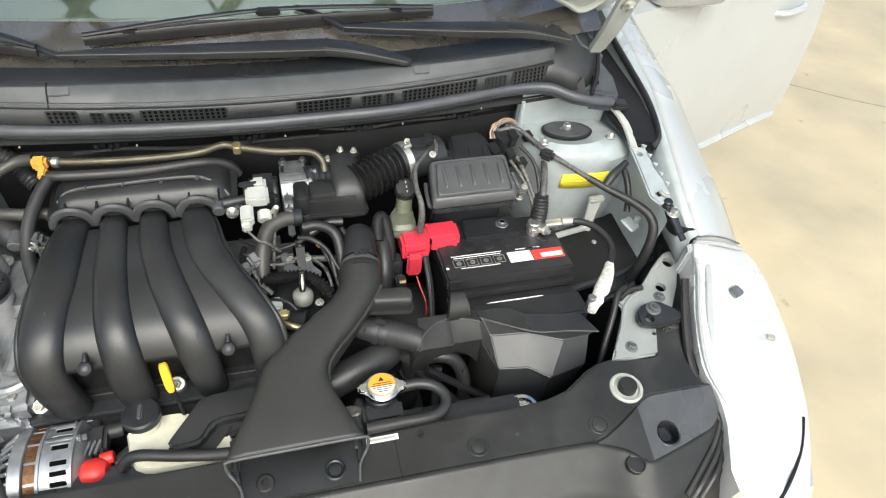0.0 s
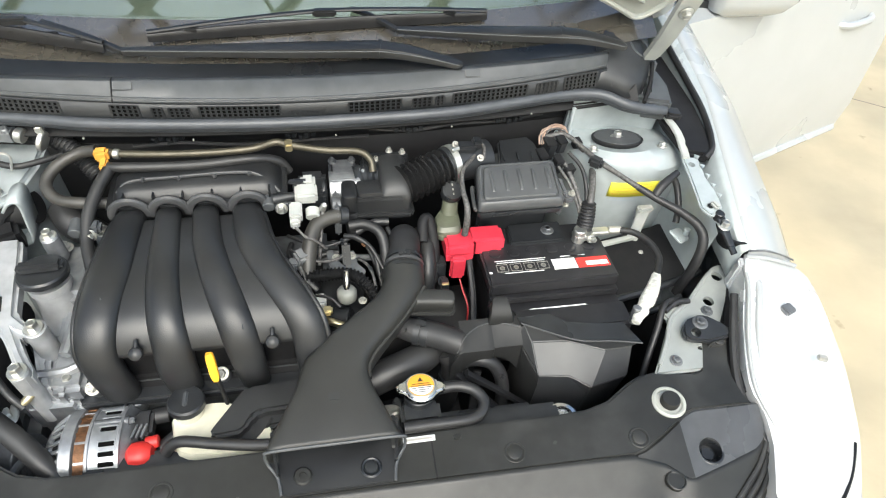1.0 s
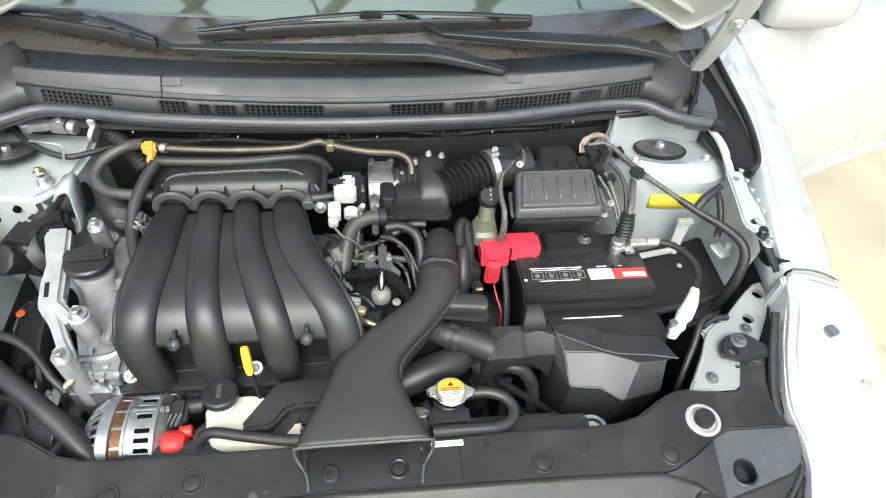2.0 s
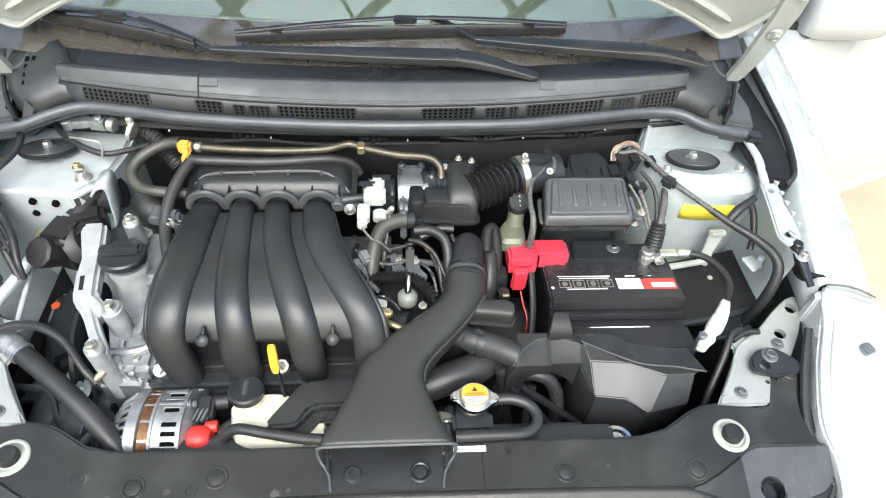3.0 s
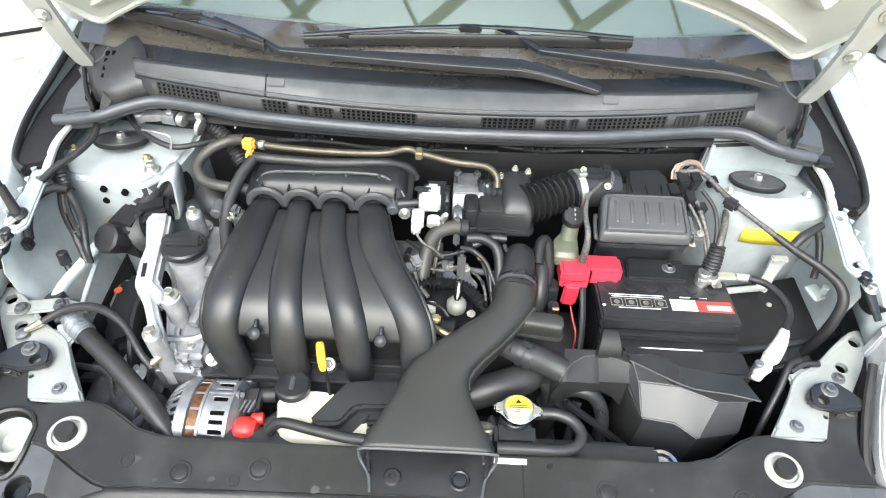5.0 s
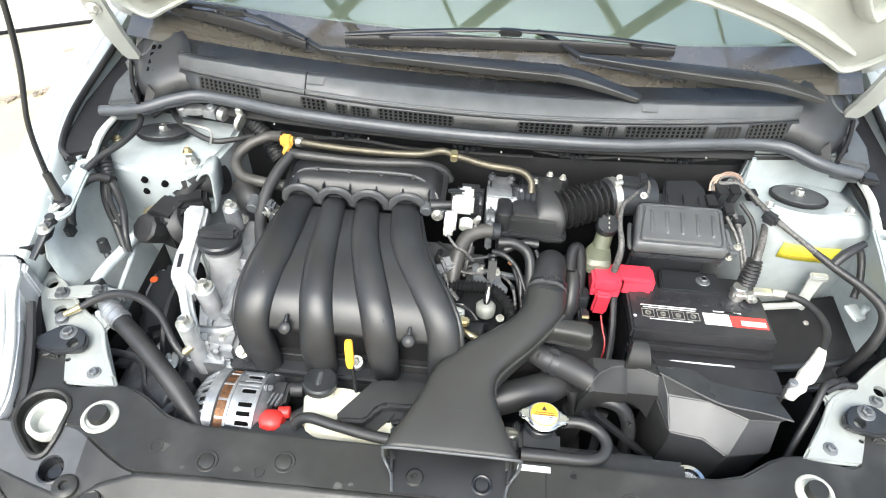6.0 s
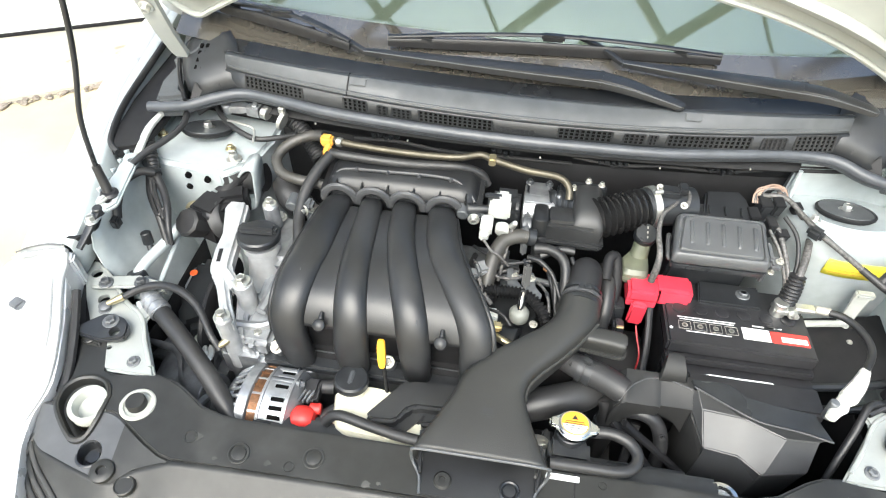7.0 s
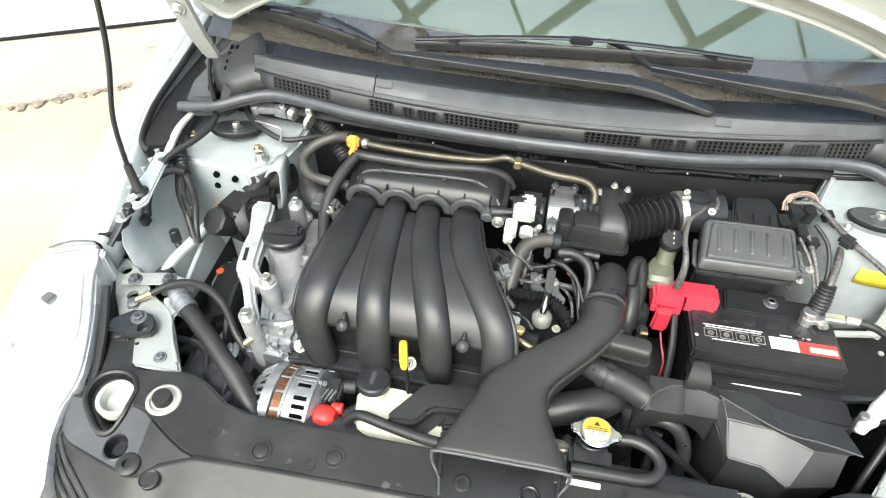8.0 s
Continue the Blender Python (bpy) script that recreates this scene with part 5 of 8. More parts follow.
part("mount_arm", prism([(-0.496, 0.360), (-0.494, 0.378), (-0.461, 0.380), (-0.456, 0.366), (-0.451, 0.335), (-0.447, 0.304), (-0.439, 0.247), (-0.436, 0.232), (-0.416, 0.213), (-0.403, 0.215), (-0.388, 0.205), (-0.388, 0.188), (-0.404, 0.185), (-0.427, 0.198), (-0.412, 0.167), (-0.396, 0.140), (-0.393, 0.122), (-0.411, 0.120), (-0.421, 0.145),
                         (-0.441, 0.184), (-0.453, 0.203), (-0.465, 0.214), (-0.471, 0.231), (-0.477, 0.269), (-0.478, 0.303)], 0.824, 0.853, 0.006, 3), BRIGHT, mount)
part("arm_casting", prism([(-0.432, 0.216), (-0.408, 0.226), (-0.398, 0.203), (-0.400, 0.178), (-0.385, 0.136), (-0.405, 0.134), (-0.420, 0.178)], 0.70, 0.800, 0.006, 3), BRIGHT, mount)
for p, z0, r in (((-0.403, 0.200), 0.76, 0.016), ((-0.409, 0.131), 0.73, 0.0135)):
    part("arm_boss", cyl((*p, z0), (*p, 0.858), r), BRIGHT, mount)
# slot isn't cut: a dark pad on the arm paints its shade
part("arm_slot", box((-0.4615, 0.251, 0.8525), (0.009, 0.030, 0.003), 0.0014, (0, 0, 10)), DULL, mount)
for p in ((-0.403, 0.200, 0.858), (-0.409, 0.131, 0.858)):
    part("mount_bolt", hexbolt(p, r=0.0078, h=0.011), STEEL, mount)
part("rubber_block", join(box((-0.532, 0.372, 0.805), (0.058, 0.058, 0.085), 0.009, (0, 0, -18)), box((-0.500, 0.400, 0.825), (0.055, 0.040, 0.050), 0.008, (0, 0, 20))), DULL, mount)
part("block_cap", lathe([(0.022, -0.02), (0.026, 0), (0.026, 0.016), (0.022, 0.020), (0, 0.020)], (-0.552, 0.336, 0.822), (-0.585, 0.285, 0.900), 9), RUBBER, mount)
part("mount_disc", cyl((-0.520, 0.368, 0.805), (-0.498, 0.372, 0.815), 0.042, 0.038, 0.004, 32), RUBBER, mount)
part("mount_leg", tube([(-0.52, 0.405, 0.835), (-0.505, 0.432, 0.855), (-0.485, 0.452, 0.860)], [0.020, 0.018, 0.020], n=10, flat=0.8), DULL, mount)
part("mount_bush", cyl((-0.50, 0.455, 0.83), (-0.46, 0.455, 0.845), 0.032, 0.030), RUBBER, mount)

# alternator
alt = thing("alternator", (-0.335, 0.05, 0.64), "silver finned alternator with a copper winding band", "alternator")


def alt_body(x0, x1, prof):
    return lathe(prof, (x0 + 0.008, 0.064, 0.703), (x1 + 0.008, 0.064 - 0.04 * (x1 - x0), 0.703), 40)


part("rear_housing", alt_body(-0.347, -0.25, [(0.072, 0), (0.075, 0.003), (0.075, 0.045), (0.068, 0.052), (0.055, 0.058), (0.03, 0.062), (0, 0.062)]), ALU, alt)
part("stator", alt_body(-0.362, -0.34, [(0.0700, 0), (0.0722, 0.001), (0.0722, 0.021), (0.0700, 0.022)]), COPPER, alt)
for k in range(15):
    a = radians(18 + 11 * k)
    part("stator_bar", box((-0.343, 0.064 + 0.0722 * math.cos(a), 0.703 + 0.0722 * math.sin(a)), (0.022, 0.0034, 0.0022), 0.0006, (math.degrees(a) - 90, 0, 0)), ALU if k % 2 else COPPER, alt)
part("front_ring", alt_body(-0.362, -0.5, [(0.072, 0), (0.0755, 0.002), (0.0755, 0.017), (0.072, 0.020), (0.066, 0.020)]), ALU, alt)
part("front_core", alt_body(-0.370, -0.5, [(0.064, 0), (0.060, 0.020), (0.050, 0.034), (0, 0.034)]), DULL, alt)
part("front_hub", alt_body(-0.398, -0.5, [(0.056, -0.002), (0.058, 0.002), (0.052, 0.010), (0.03, 0.014), (0, 0.014)]), ALU, alt)
for k in range(17):
    a = radians(2 + 11 * k)
    p0 = Vector((-0.372, 0.064 + 0.0715 * math.cos(a), 0.703 + 0.0715 * math.sin(a)))
    p1 = Vector((-0.394, 0.064 + 0.0570 * math.cos(a), 0.703 + 0.0570 * math.sin(a)))
    part("fin", cyl(p0, p1, 0.0030, 0.0026, n=8), ALU, alt)
# vents are black pads on the housing, their depth painted as shade
for deg in (46, 58, 70, 82, 99, 109.5, 120, 131, 143, 155):
    a = radians(deg)
    part("vent_slot", box((-0.3105, 0.0628 + 0.0749 * math.cos(a), 0.703 + 0.0749 * math.sin(a)), (0.021, 0.0066, 0.0016), 0.0007, (deg - 90, 0, 0)), HOLE_SHADE, alt)
    part("slot_lip", box((-0.3105, 0.0628 + 0.0750 * math.cos(a - 0.062), 0.703 + 0.0750 * math.sin(a - 0.062)), (0.026, 0.0026, 0.0030), 0.001, (deg - 93.5, 0, 0)), ALU, alt)
for x0, x1, y, z in ((-0.345, -0.288, 0.086, 0.774), (-0.345, -0.300, 0.112, 0.760)):
    lug = part("alt_lug", cyl((x0 + 0.012, y, z - 0.004), (x1, y, z - 0.004), 0.0058), DKALU, alt)
    part("alt_bolt", hexbolt((x1, y, z - 0.004), (1, 0, 0), r=0.0045, h=0.007), DKALU, lug)
part("top_bracket", join(box((-0.34, 0.132, 0.742), (0.110, 0.010, 0.014), 0.003), box((-0.34, 0.146, 0.745), (0.110, 0.007, 0.012), 0.003), cyl((-0.285, 0.128, 0.725), (-0.285, 0.128, 0.752), 0.010)), DKALU, alt)
part("terminal_block", join(box((-0.270, 0.085, 0.750), (0.026, 0.040, 0.026), 0.005), cyl((-0.262, 0.100, 0.745), (-0.240, 0.104, 0.742), 0.012)), RUBBER, alt)
for k in range(3):
    part("terminal_fin", box((-0.279 + 0.0065 * k, 0.070, 0.764), (0.003, 0.022, 0.008), 0.001, (0, 0, -18)), DKALU, alt)
part("red_boot", lathe([(0.014, 0), (0.020, 0.006), (0.021, 0.018), (0.019, 0.028), (0.013, 0.034), (0, 0.035)], (-0.286, 0.038, 0.752), (-0.246, 0.036, 0.756), 24), REDCAP, alt, "bright red rubber terminal boot")
part("boot_neck", cyl((-0.264, 0.054, 0.757), (-0.246, 0.056, 0.757), 0.009), REDCAP, alt)
for x in (-0.3465, -0.306):
    part("housing_band", alt_body(x, -0.25, [(0.0745, 0), (0.0764, 0.0012), (0.0764, 0.0048), (0.0745, 0.006)]), ALU, alt)
part("pulley", lathe([(0.03, 0), (0.032, 0.002), (0.028, 0.006), (0.032, 0.010), (0.028, 0.014), (0.032, 0.018), (0.03, 0.02), (0, 0.02)], (-0.418, 0.064, 0.703), (-0.518, 0.064, 0.703), 28), DKALU, alt)
part("alt_loom", tube([(-0.245, 0.050, 0.742), (-0.225, 0.060, 0.745), (-0.205, 0.085, 0.730), (-0.20, 0.11, 0.70)], [0.011, 0.014, 0.014, 0.012], n=10), RUBBER, alt)

# coolant tank
tank = thing("coolant_tank", (-0.165, 0.06, 0.55), "milky plastic coolant tank with a dark cap", "tank", level=(-0.206, 0.096, 0.78))
part("tank_body", loft([[(a, b, z) for a, b in spline([np.array(q) for q in ((-0.232, 0.088), (-0.20, 0.108), (-0.15, 0.108), (-0.095, 0.075), (-0.085, 0.02), (-0.15, 0.016), (-0.215, 0.028), (-0.232, 0.088))], 4)[:-1]] for z in (0.56, 0.74, 0.752)]
                       + [[(-0.17 + (a + 0.17) * 0.93, 0.06 + (b - 0.06) * 0.9, 0.762) for a, b in spline([np.array(q) for q in ((-0.232, 0.088), (-0.20, 0.108), (-0.15, 0.108), (-0.095, 0.075), (-0.085, 0.02), (-0.15, 0.016), (-0.215, 0.028), (-0.232, 0.088))], 4)[:-1]]]), MILK, tank)
part("tank_neck", cyl((-0.206, 0.094, 0.75), (-0.206, 0.096, 0.782), 0.021), MILK, tank)
cap = part("tank_cap", lathe([(0.024, 0), (0.0265, 0.003), (0.0265, 0.013), (0.024, 0.016), (0, 0.016)], (-0.206, 0.096, 0.776), (-0.206, 0.098, 1.776), 28), BLACK, tank)
part("cap_bar", box((-0.206, 0.096, 0.7935), (0.007, 0.026, 0.005), 0.002), COWL, cap)

# ---- intake side ----
duct = thing("air_intake_duct", (0.02, 0.06, 0.80), "large black moulded air intake duct with an open mouth", "intake duct")
STA = [((-0.0860, -0.0185), (0.0910, -0.0185), 0.8470, 0.803), ((-0.0760, 0.004), (0.0805, 0.004), 0.8490, 0.800), ((-0.0580, 0.040), (0.0655, 0.040), 0.8505, 0.792), ((-0.0440, 0.071), (0.0570, 0.067), 0.8510, 0.782), ((-0.0320, 0.1065), (0.0535, 0.087), 0.8515, 0.782),
       ((-0.0090, 0.130), (0.0585, 0.107), 0.852, 0.784), ((0.0085, 0.1485), (0.0750, 0.1290), 0.853, 0.790), ((0.0380, 0.1720), (0.1000, 0.1540), 0.855, 0.797), ((0.0770, 0.2045), (0.1300, 0.1890), 0.858, 0.803), ((0.0960, 0.2360), (0.1540, 0.2230), 0.861, 0.807), ((0.0990, 0.2550), (0.1585, 0.2500), 0.863, 0.810), ((0.1010, 0.2640), (0.1595, 0.2620), 0.863, 0.811)]
st = spline([(*l, *r, t, b) for l, r, t, b in STA], 4)
rings = []
for i, q in enumerate(st):
    l, r, t, b = V((q[0], q[1], 0)), V((q[2], q[3], 0)), float(q[4]), float(q[5])
    c, h, zc, hz = (l + r) / 2, (r - l) / 2, (t + b) / 2, (t - b) / 2
    e = 0.30 + 0.58 * min(1, max(0, (i - 24) / 14))
    ring = []
    for k in range(28):
        a = 6.2831853 * k / 28
        u, w = math.copysign(abs(math.cos(a)) ** e, math.cos(a)), math.copysign(abs(math.sin(a)) ** e, math.sin(a))
        ring.append(c + h * u + Vector((0, 0, zc + hz * w)))
    rings.append(ring)
part("duct_body", loft(rings, caps=False), DUCT, duct, solid=-0.003)
part("duct_floor", prism([(-0.083, 0.03), (0.089, 0.03), (0.091, -0.022), (0.081, -0.040), (0.078, -0.064), (-0.071, -0.064), (-0.075, -0.040), (-0.086, -0.022)], 0.8005, 0.8045, 0.0012), MOULD, duct)
# rim of the mouth, paler than the duct to paint its edge highlight
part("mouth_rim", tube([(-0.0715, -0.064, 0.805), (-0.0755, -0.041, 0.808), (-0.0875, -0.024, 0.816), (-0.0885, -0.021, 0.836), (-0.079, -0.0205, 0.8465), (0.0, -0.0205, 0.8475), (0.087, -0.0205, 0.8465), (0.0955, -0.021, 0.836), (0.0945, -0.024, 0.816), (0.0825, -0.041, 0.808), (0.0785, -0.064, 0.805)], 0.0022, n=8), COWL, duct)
for sx, x in ((-1, -0.083), (1, 0.090)):
    part("mouth_cheek", prism([(x - 0.002, 0.02), (x + 0.002, 0.02), (x + 0.002 - sx * 0.008, -0.04), (x - 0.002 - sx * 0.008, -0.04)], 0.801, 0.818, 0.001), MOULD, duct)
part("duct_screw", lathe([(0.0125, 0), (0.0125, 0.002), (0.010, 0.0045), (0.005, 0.0045), (0.0045, 0.001), (0, 0.001)], (-0.043, -0.042, 0.8045), (-0.043, -0.042, 1.8), 24), COVER, duct)
part("duct_clip", lathe([(0.0145, 0), (0.0145, 0.0015), (0.0125, 0.003), (0.0105, 0.002), (0.0095, 0.0006), (0.0085, 0.003), (0, 0.0035)], (0.048, -0.042, 0.8045), (0.048, -0.042, 1.8), 24), BLACK, duct)
for a, b, s in ((0.004, 0.105, 0.008), (0.006, 0.045, 0.008)):
    part("mould_stamp", box((a, b, 0.8535), (s * 2, s * 1.5, 0.0015), 0.0006), MOULD, duct)
# moulded lip that runs down the inner bend
lip = []
for i in range(14, 37, 2):
    c = (rings[i][0] + rings[i][14]) / 2
    out = (rings[i][0] - c).normalized()
    edge = Vector((rings[i][0].x, rings[i][0].y, 0.0))
    lip.append([edge + out * a + Vector((0, 0, float(st[i][4]) + b)) for a, b in ((-0.010, -0.020), (-0.004, -0.015), (0.0055, -0.0155), (0.0070, -0.018), (0.0055, -0.021), (-0.010, -0.026))])
part("duct_lip", loft(lip), DUCT, duct)
part("duct_rib", tube([rings[i][3] + Vector((0, 0, 0.0004)) for i in range(20, 39, 3)], 0.0022, n=8), DUCT, duct)
# branch to the side
part("branch", prism([(-0.172, 0.042), (-0.166, 0.052), (-0.128, 0.103), (-0.118, 0.109), (-0.055, 0.114), (-0.015, 0.112), (-0.020, 0.080), (-0.040, 0.068), (-0.100, 0.066), (-0.111, 0.060), (-0.122, 0.042), (-0.132, 0.037), (-0.165, 0.035)], 0.758, 0.792, 0.006, smooth=1), MOULD, duct)
part("branch_step", prism([(-0.172, 0.040), (-0.160, 0.029), (-0.118, 0.022), (-0.107, 0.028), (-0.092, 0.048), (-0.040, 0.055), (-0.020, 0.075), (-0.10, 0.08), (-0.16, 0.06)], 0.752, 0.774, 0.005, smooth=1), MOULD, duct)
part("branch_notch", box((-0.090, 0.056, 0.7745), (0.003, 0.014, 0.002), 0, (0, 0, -30)), DULL, duct)
part("snorkel", tube([(0.130, 0.255, 0.836), (0.1325, 0.275, 0.838), (0.135, 0.298, 0.840), (0.138, 0.322, 0.838), (0.140, 0.338, 0.820), (0.141, 0.343, 0.77)], [0.0265, 0.0268, 0.0270, 0.0268, 0.0265, 0.0265], n=24), RUBBER, duct)
for y, r in ((0.257, 0.0318), (0.268, 0.0326), (0.280, 0.0310)):
    part("snorkel_band", tube([(0.1305 + (y - 0.258) * 0.12, y, 0.8365), (0.1312 + (y - 0.258) * 0.12, y + 0.0055, 0.837)], r, n=28, sub=2), SHEEN if y == 0.268 else BLACK, duct)
part("band_buckle", box((0.132, 0.273, 0.8690), (0.020, 0.009, 0.004), 0.0015), BLACK, duct)
part("side_arm", loft([[V((x, yc, 0.828)) + Vector((0, w * math.copysign(abs(math.cos(a)) ** 0.5, math.cos(a)), 0.016 * math.copysign(abs(math.sin(a)) ** 0.6, math.sin(a)))) for a in np.linspace(0, 6.2831853, 25)[:-1]]
                       for x, yc, w in ((0.112, 0.209, 0.0150), (0.140, 0.207, 0.0150), (0.175, 0.204, 0.0155), (0.193, 0.2015, 0.0160), (0.1990, 0.2005, 0.0145), (0.2015, 0.2000, 0.0100))]), DUCT, duct)
part("side_rim", prism([(0.118, 0.192), (0.160, 0.186), (0.196, 0.181), (0.204, 0.186), (0.2065, 0.198), (0.204, 0.212), (0.190, 0.222), (0.130, 0.226)], 0.8115, 0.8165, 0.0018), DUCT, duct)


lowh = thing("radiator_hose", (0.13, 0.14, 0.70), "thick black rubber radiator hose", "hose")
part("hose_run", tube([(0.045, 0.110, 0.745), (0.075, 0.119, 0.752), (0.112, 0.131, 0.756), (0.148, 0.148, 0.752), (0.170, 0.175, 0.735), (0.18, 0.22, 0.67)], 0.0255, n=20), HOSE, lowh)
part("hose_tail", tube([(0.188, 0.150, 0.760), (0.198, 0.138, 0.735), (0.196, 0.130, 0.690), (0.19, 0.125, 0.62)], 0.0185, n=16), HOSE, lowh)
part("hose_clip", tube([(0.1965, 0.133, 0.712), (0.1955, 0.131, 0.698)], 0.0205, n=18, sub=2), BLACK, lowh)

resn = thing("intake_resonator", (0.38, 0.10, 0.55), "faceted black plastic resonator box of the air intake", "resonator box")
BOX = {"a0": (0.308, 0.153, 0.815), "a1": (0.346, 0.131, 0.815), "a2": (0.390, 0.112, 0.815), "a3": (0.445, 0.104, 0.815), "a4": (0.484, 0.096, 0.815), "b0": (0.320, 0.129, 0.796), "b1": (0.3775, 0.1240, 0.797), "b2": (0.434, 0.1010, 0.796), "b3": (0.478, 0.0985, 0.804),
       "c0": (0.326, 0.086, 0.762), "c1": (0.375, 0.080, 0.762), "c2": (0.408, 0.059, 0.755), "c3": (0.474, 0.072, 0.757), "d0": (0.328, 0.086, 0.738), "d2": (0.409, 0.061, 0.728), "d3": (0.473, 0.074, 0.735),
       "e0": (0.330, 0.082, 0.56), "e2": (0.410, 0.066, 0.56), "e3": (0.470, 0.084, 0.56), "r0": (0.305, 0.163, 0.815), "r3": (0.470, 0.133, 0.815), "q0": (0.33, 0.16, 0.56), "q3": (0.482, 0.12, 0.56)}
bm = bmesh.new()
bv = {k: bm.verts.new(q) for k, q in BOX.items()}
for f in ("r0 a0 a1 a2 a3 a4 r3", "a0 b0 b1 a1", "a1 b1 a2", "a2 b1 b2 a3", "a3 b2 b3 a4", "b0 c0 c1 b1", "b1 c1 c2 b2", "b2 c2 c3 b3", "c0 d0 d2 c1", "c1 d2 c2", "c2 d2 d3 c3", "d0 e0 e2 d2", "d2 e2 e3 d3", "r0 q0 e0 d0 c0 b0 a0", "r3 a4 b3 c3 d3 e3 q3", "r0 r3 q3 q0", "q0 q3 e3 e2 e0"):
    bm.faces.new([bv[k] for k in f.split()])
bmesh.ops.recalc_face_normals(bm, faces=bm.faces)
part("box_body", bevelled(bm, 0.0016, 2, 12), BOXBLACK, resn, sharp=14)
LID = [(0.300, 0.163), (0.328, 0.1655), (0.356, 0.164), (0.368, 0.155), (0.379, 0.146), (0.395, 0.1405), (0.470, 0.1345), (0.479, 0.115), (0.4885, 0.0945), (0.445, 0.1035), (0.416, 0.1065), (0.390, 0.1105), (0.368, 0.1195), (0.346, 0.1305), (0.304, 0.153)]
part("box_lid", prism(LID, 0.8150, 0.8195, 0.0012), BLACK, resn)
# paler line along the lid's front edge, a painted highlight
part("lid_edge", tube([(a, b - 0.0008, 0.8178) for a, b in LID[8:]], 0.0014, n=8, sub=3), SHEEN, resn)
# bracket of the box: a rounded hood with two steps over an arched opening
hood_f = ((0.194, 0.205, 0.216, 0.236, 0.256, 0.2575, 0.263, 0.285, 0.304), (0.118, 0.132, 0.145, 0.158, 0.1615, 0.1625, 0.1625, 0.155, 0.148))
hood_a = ((0.189, 0.206, 0.2100, 0.2170, 0.2300, 0.250, 0.270, 0.284, 0.2935, 0.304), (0.736, 0.733, 0.744, 0.764, 0.776, 0.7785, 0.772, 0.760, 0.747, 0.730))
rings = []
for x in (0.189, 0.192, 0.196, 0.200, 0.206, 0.2085, 0.212, 0.218, 0.226, 0.236, 0.246, 0.2555, 0.2570, 0.2580, 0.266, 0.275, 0.283, 0.289, 0.292, 0.304):
    yf, za = float(np.interp(x, *hood_f)), float(np.interp(x, *hood_a))
    ys = 0.116 + 0.004 * min(1, max(0, (x - 0.194) / 0.012)) + (0.003 if x > 0.2565 else 0)
    zt = 0.8145 - 0.034 * max(0, (0.207 - x) / 0.018) ** 1.6
    zs = min(zt - 0.008, 0.8015)
    rings.append([(x, 0.170, min(za, zs - 0.012) + 0.01), (x, 0.170, zt), (x, yf + 0.002, zt), (x, yf, zt - 0.0015), (x, ys + 0.004, zs), (x, ys, zs - 0.0012), (x, ys - 0.001, zs - 0.005), (x, ys - 0.002, min(za, zs - 0.008)), (x, ys + 0.006, min(za, zs - 0.008))])
part("hood", loft(rings), HOOD, resn)
# highlight on the hood's lip, painted as a thin paler tube
part("hood_lip", tube([(x, float(np.interp(x, *hood_f)) - 0.0005, 0.8143 - 0.016 * max(0, (0.206 - x) / 0.012)) for x in np.linspace(0.196, 0.302, 12)], 0.0011, n=8, sub=2), SHEEN, resn)
part("hood_wall", hull([(0.301, 0.150, 0.8135), (0.301, 0.121, 0.8000), (0.303, 0.112, 0.745), (0.312, 0.104, 0.700), (0.318, 0.098, 0.600), (0.312, 0.150, 0.8135), (0.321, 0.128, 0.795), (0.327, 0.087, 0.760), (0.327, 0.080, 0.740), (0.332, 0.086, 0.600), (0.310, 0.160, 0.60)], 0.002), HOOD, resn)
part("hood_foot", box((0.296, 0.066, 0.678), (0.05, 0.012, 0.010), 0.002), BLACK, resn)
part("tongue", loft([[(xc + u * w, y, z + v * 0.010) for u, v in ((-1, -1), (-1, 0.5), (-0.85, 1), (0.85, 1), (1, 0.5), (1, -1))] for y, z, xc, w in ((0.158, 0.8085, 0.2735, 0.0205), (0.164, 0.8185, 0.2735, 0.0200), (0.176, 0.827, 0.2740, 0.0165), (0.187, 0.829, 0.2745, 0.0140), (0.192, 0.829, 0.2745, 0.0100), (0.195, 0.827, 0.2745, 0.0045))]), HOOD, resn)
part("frame_rod", bar([(0.212, 0.104, 0.764), (0.262, 0.094, 0.722), (0.3185, 0.082, 0.672)], [(0.011, 0.008)] * 3, 2), DULL, resn)
part("arch_hose", tube([(0.205, 0.135, 0.745), (0.235, 0.128, 0.762), (0.262, 0.120, 0.752), (0.278, 0.105, 0.715), (0.28, 0.09, 0.66)], 0.0115, n=12), RUBBER, resn)
inl = part("inlet_pipe", tube([(0.088, 0.204, 0.790), (0.112, 0.185, 0.793), (0.138, 0.172, 0.795), (0.165, 0.161, 0.797), (0.190, 0.147, 0.799), (0.206, 0.139, 0.798)], [0.0165, 0.0170, 0.0195, 0.0205, 0.0205, 0.0205], n=22), RUBBER, resn)
for x, y, r in ((0.138, 0.172, 0.0222), (0.150, 0.1667, 0.0216)):
    part("inlet_band", tube([(x, y, 0.795), (x + 0.009, y - 0.004, 0.7955)], r, n=24, sub=2), BLACK, inl)
part("band_lug", box((0.147, 0.170, 0.8185), (0.014, 0.010, 0.005), 0.0015, (0, 0, -25)), BLACK, inl)
for k in range(3):
    part("inlet_tooth", box((0.106 + 0.0085 * k, 0.176 - 0.004 * k, 0.8095), (0.003, 0.014, 0.004), 0.001, (0, 0, -25)), DUCT, inl)
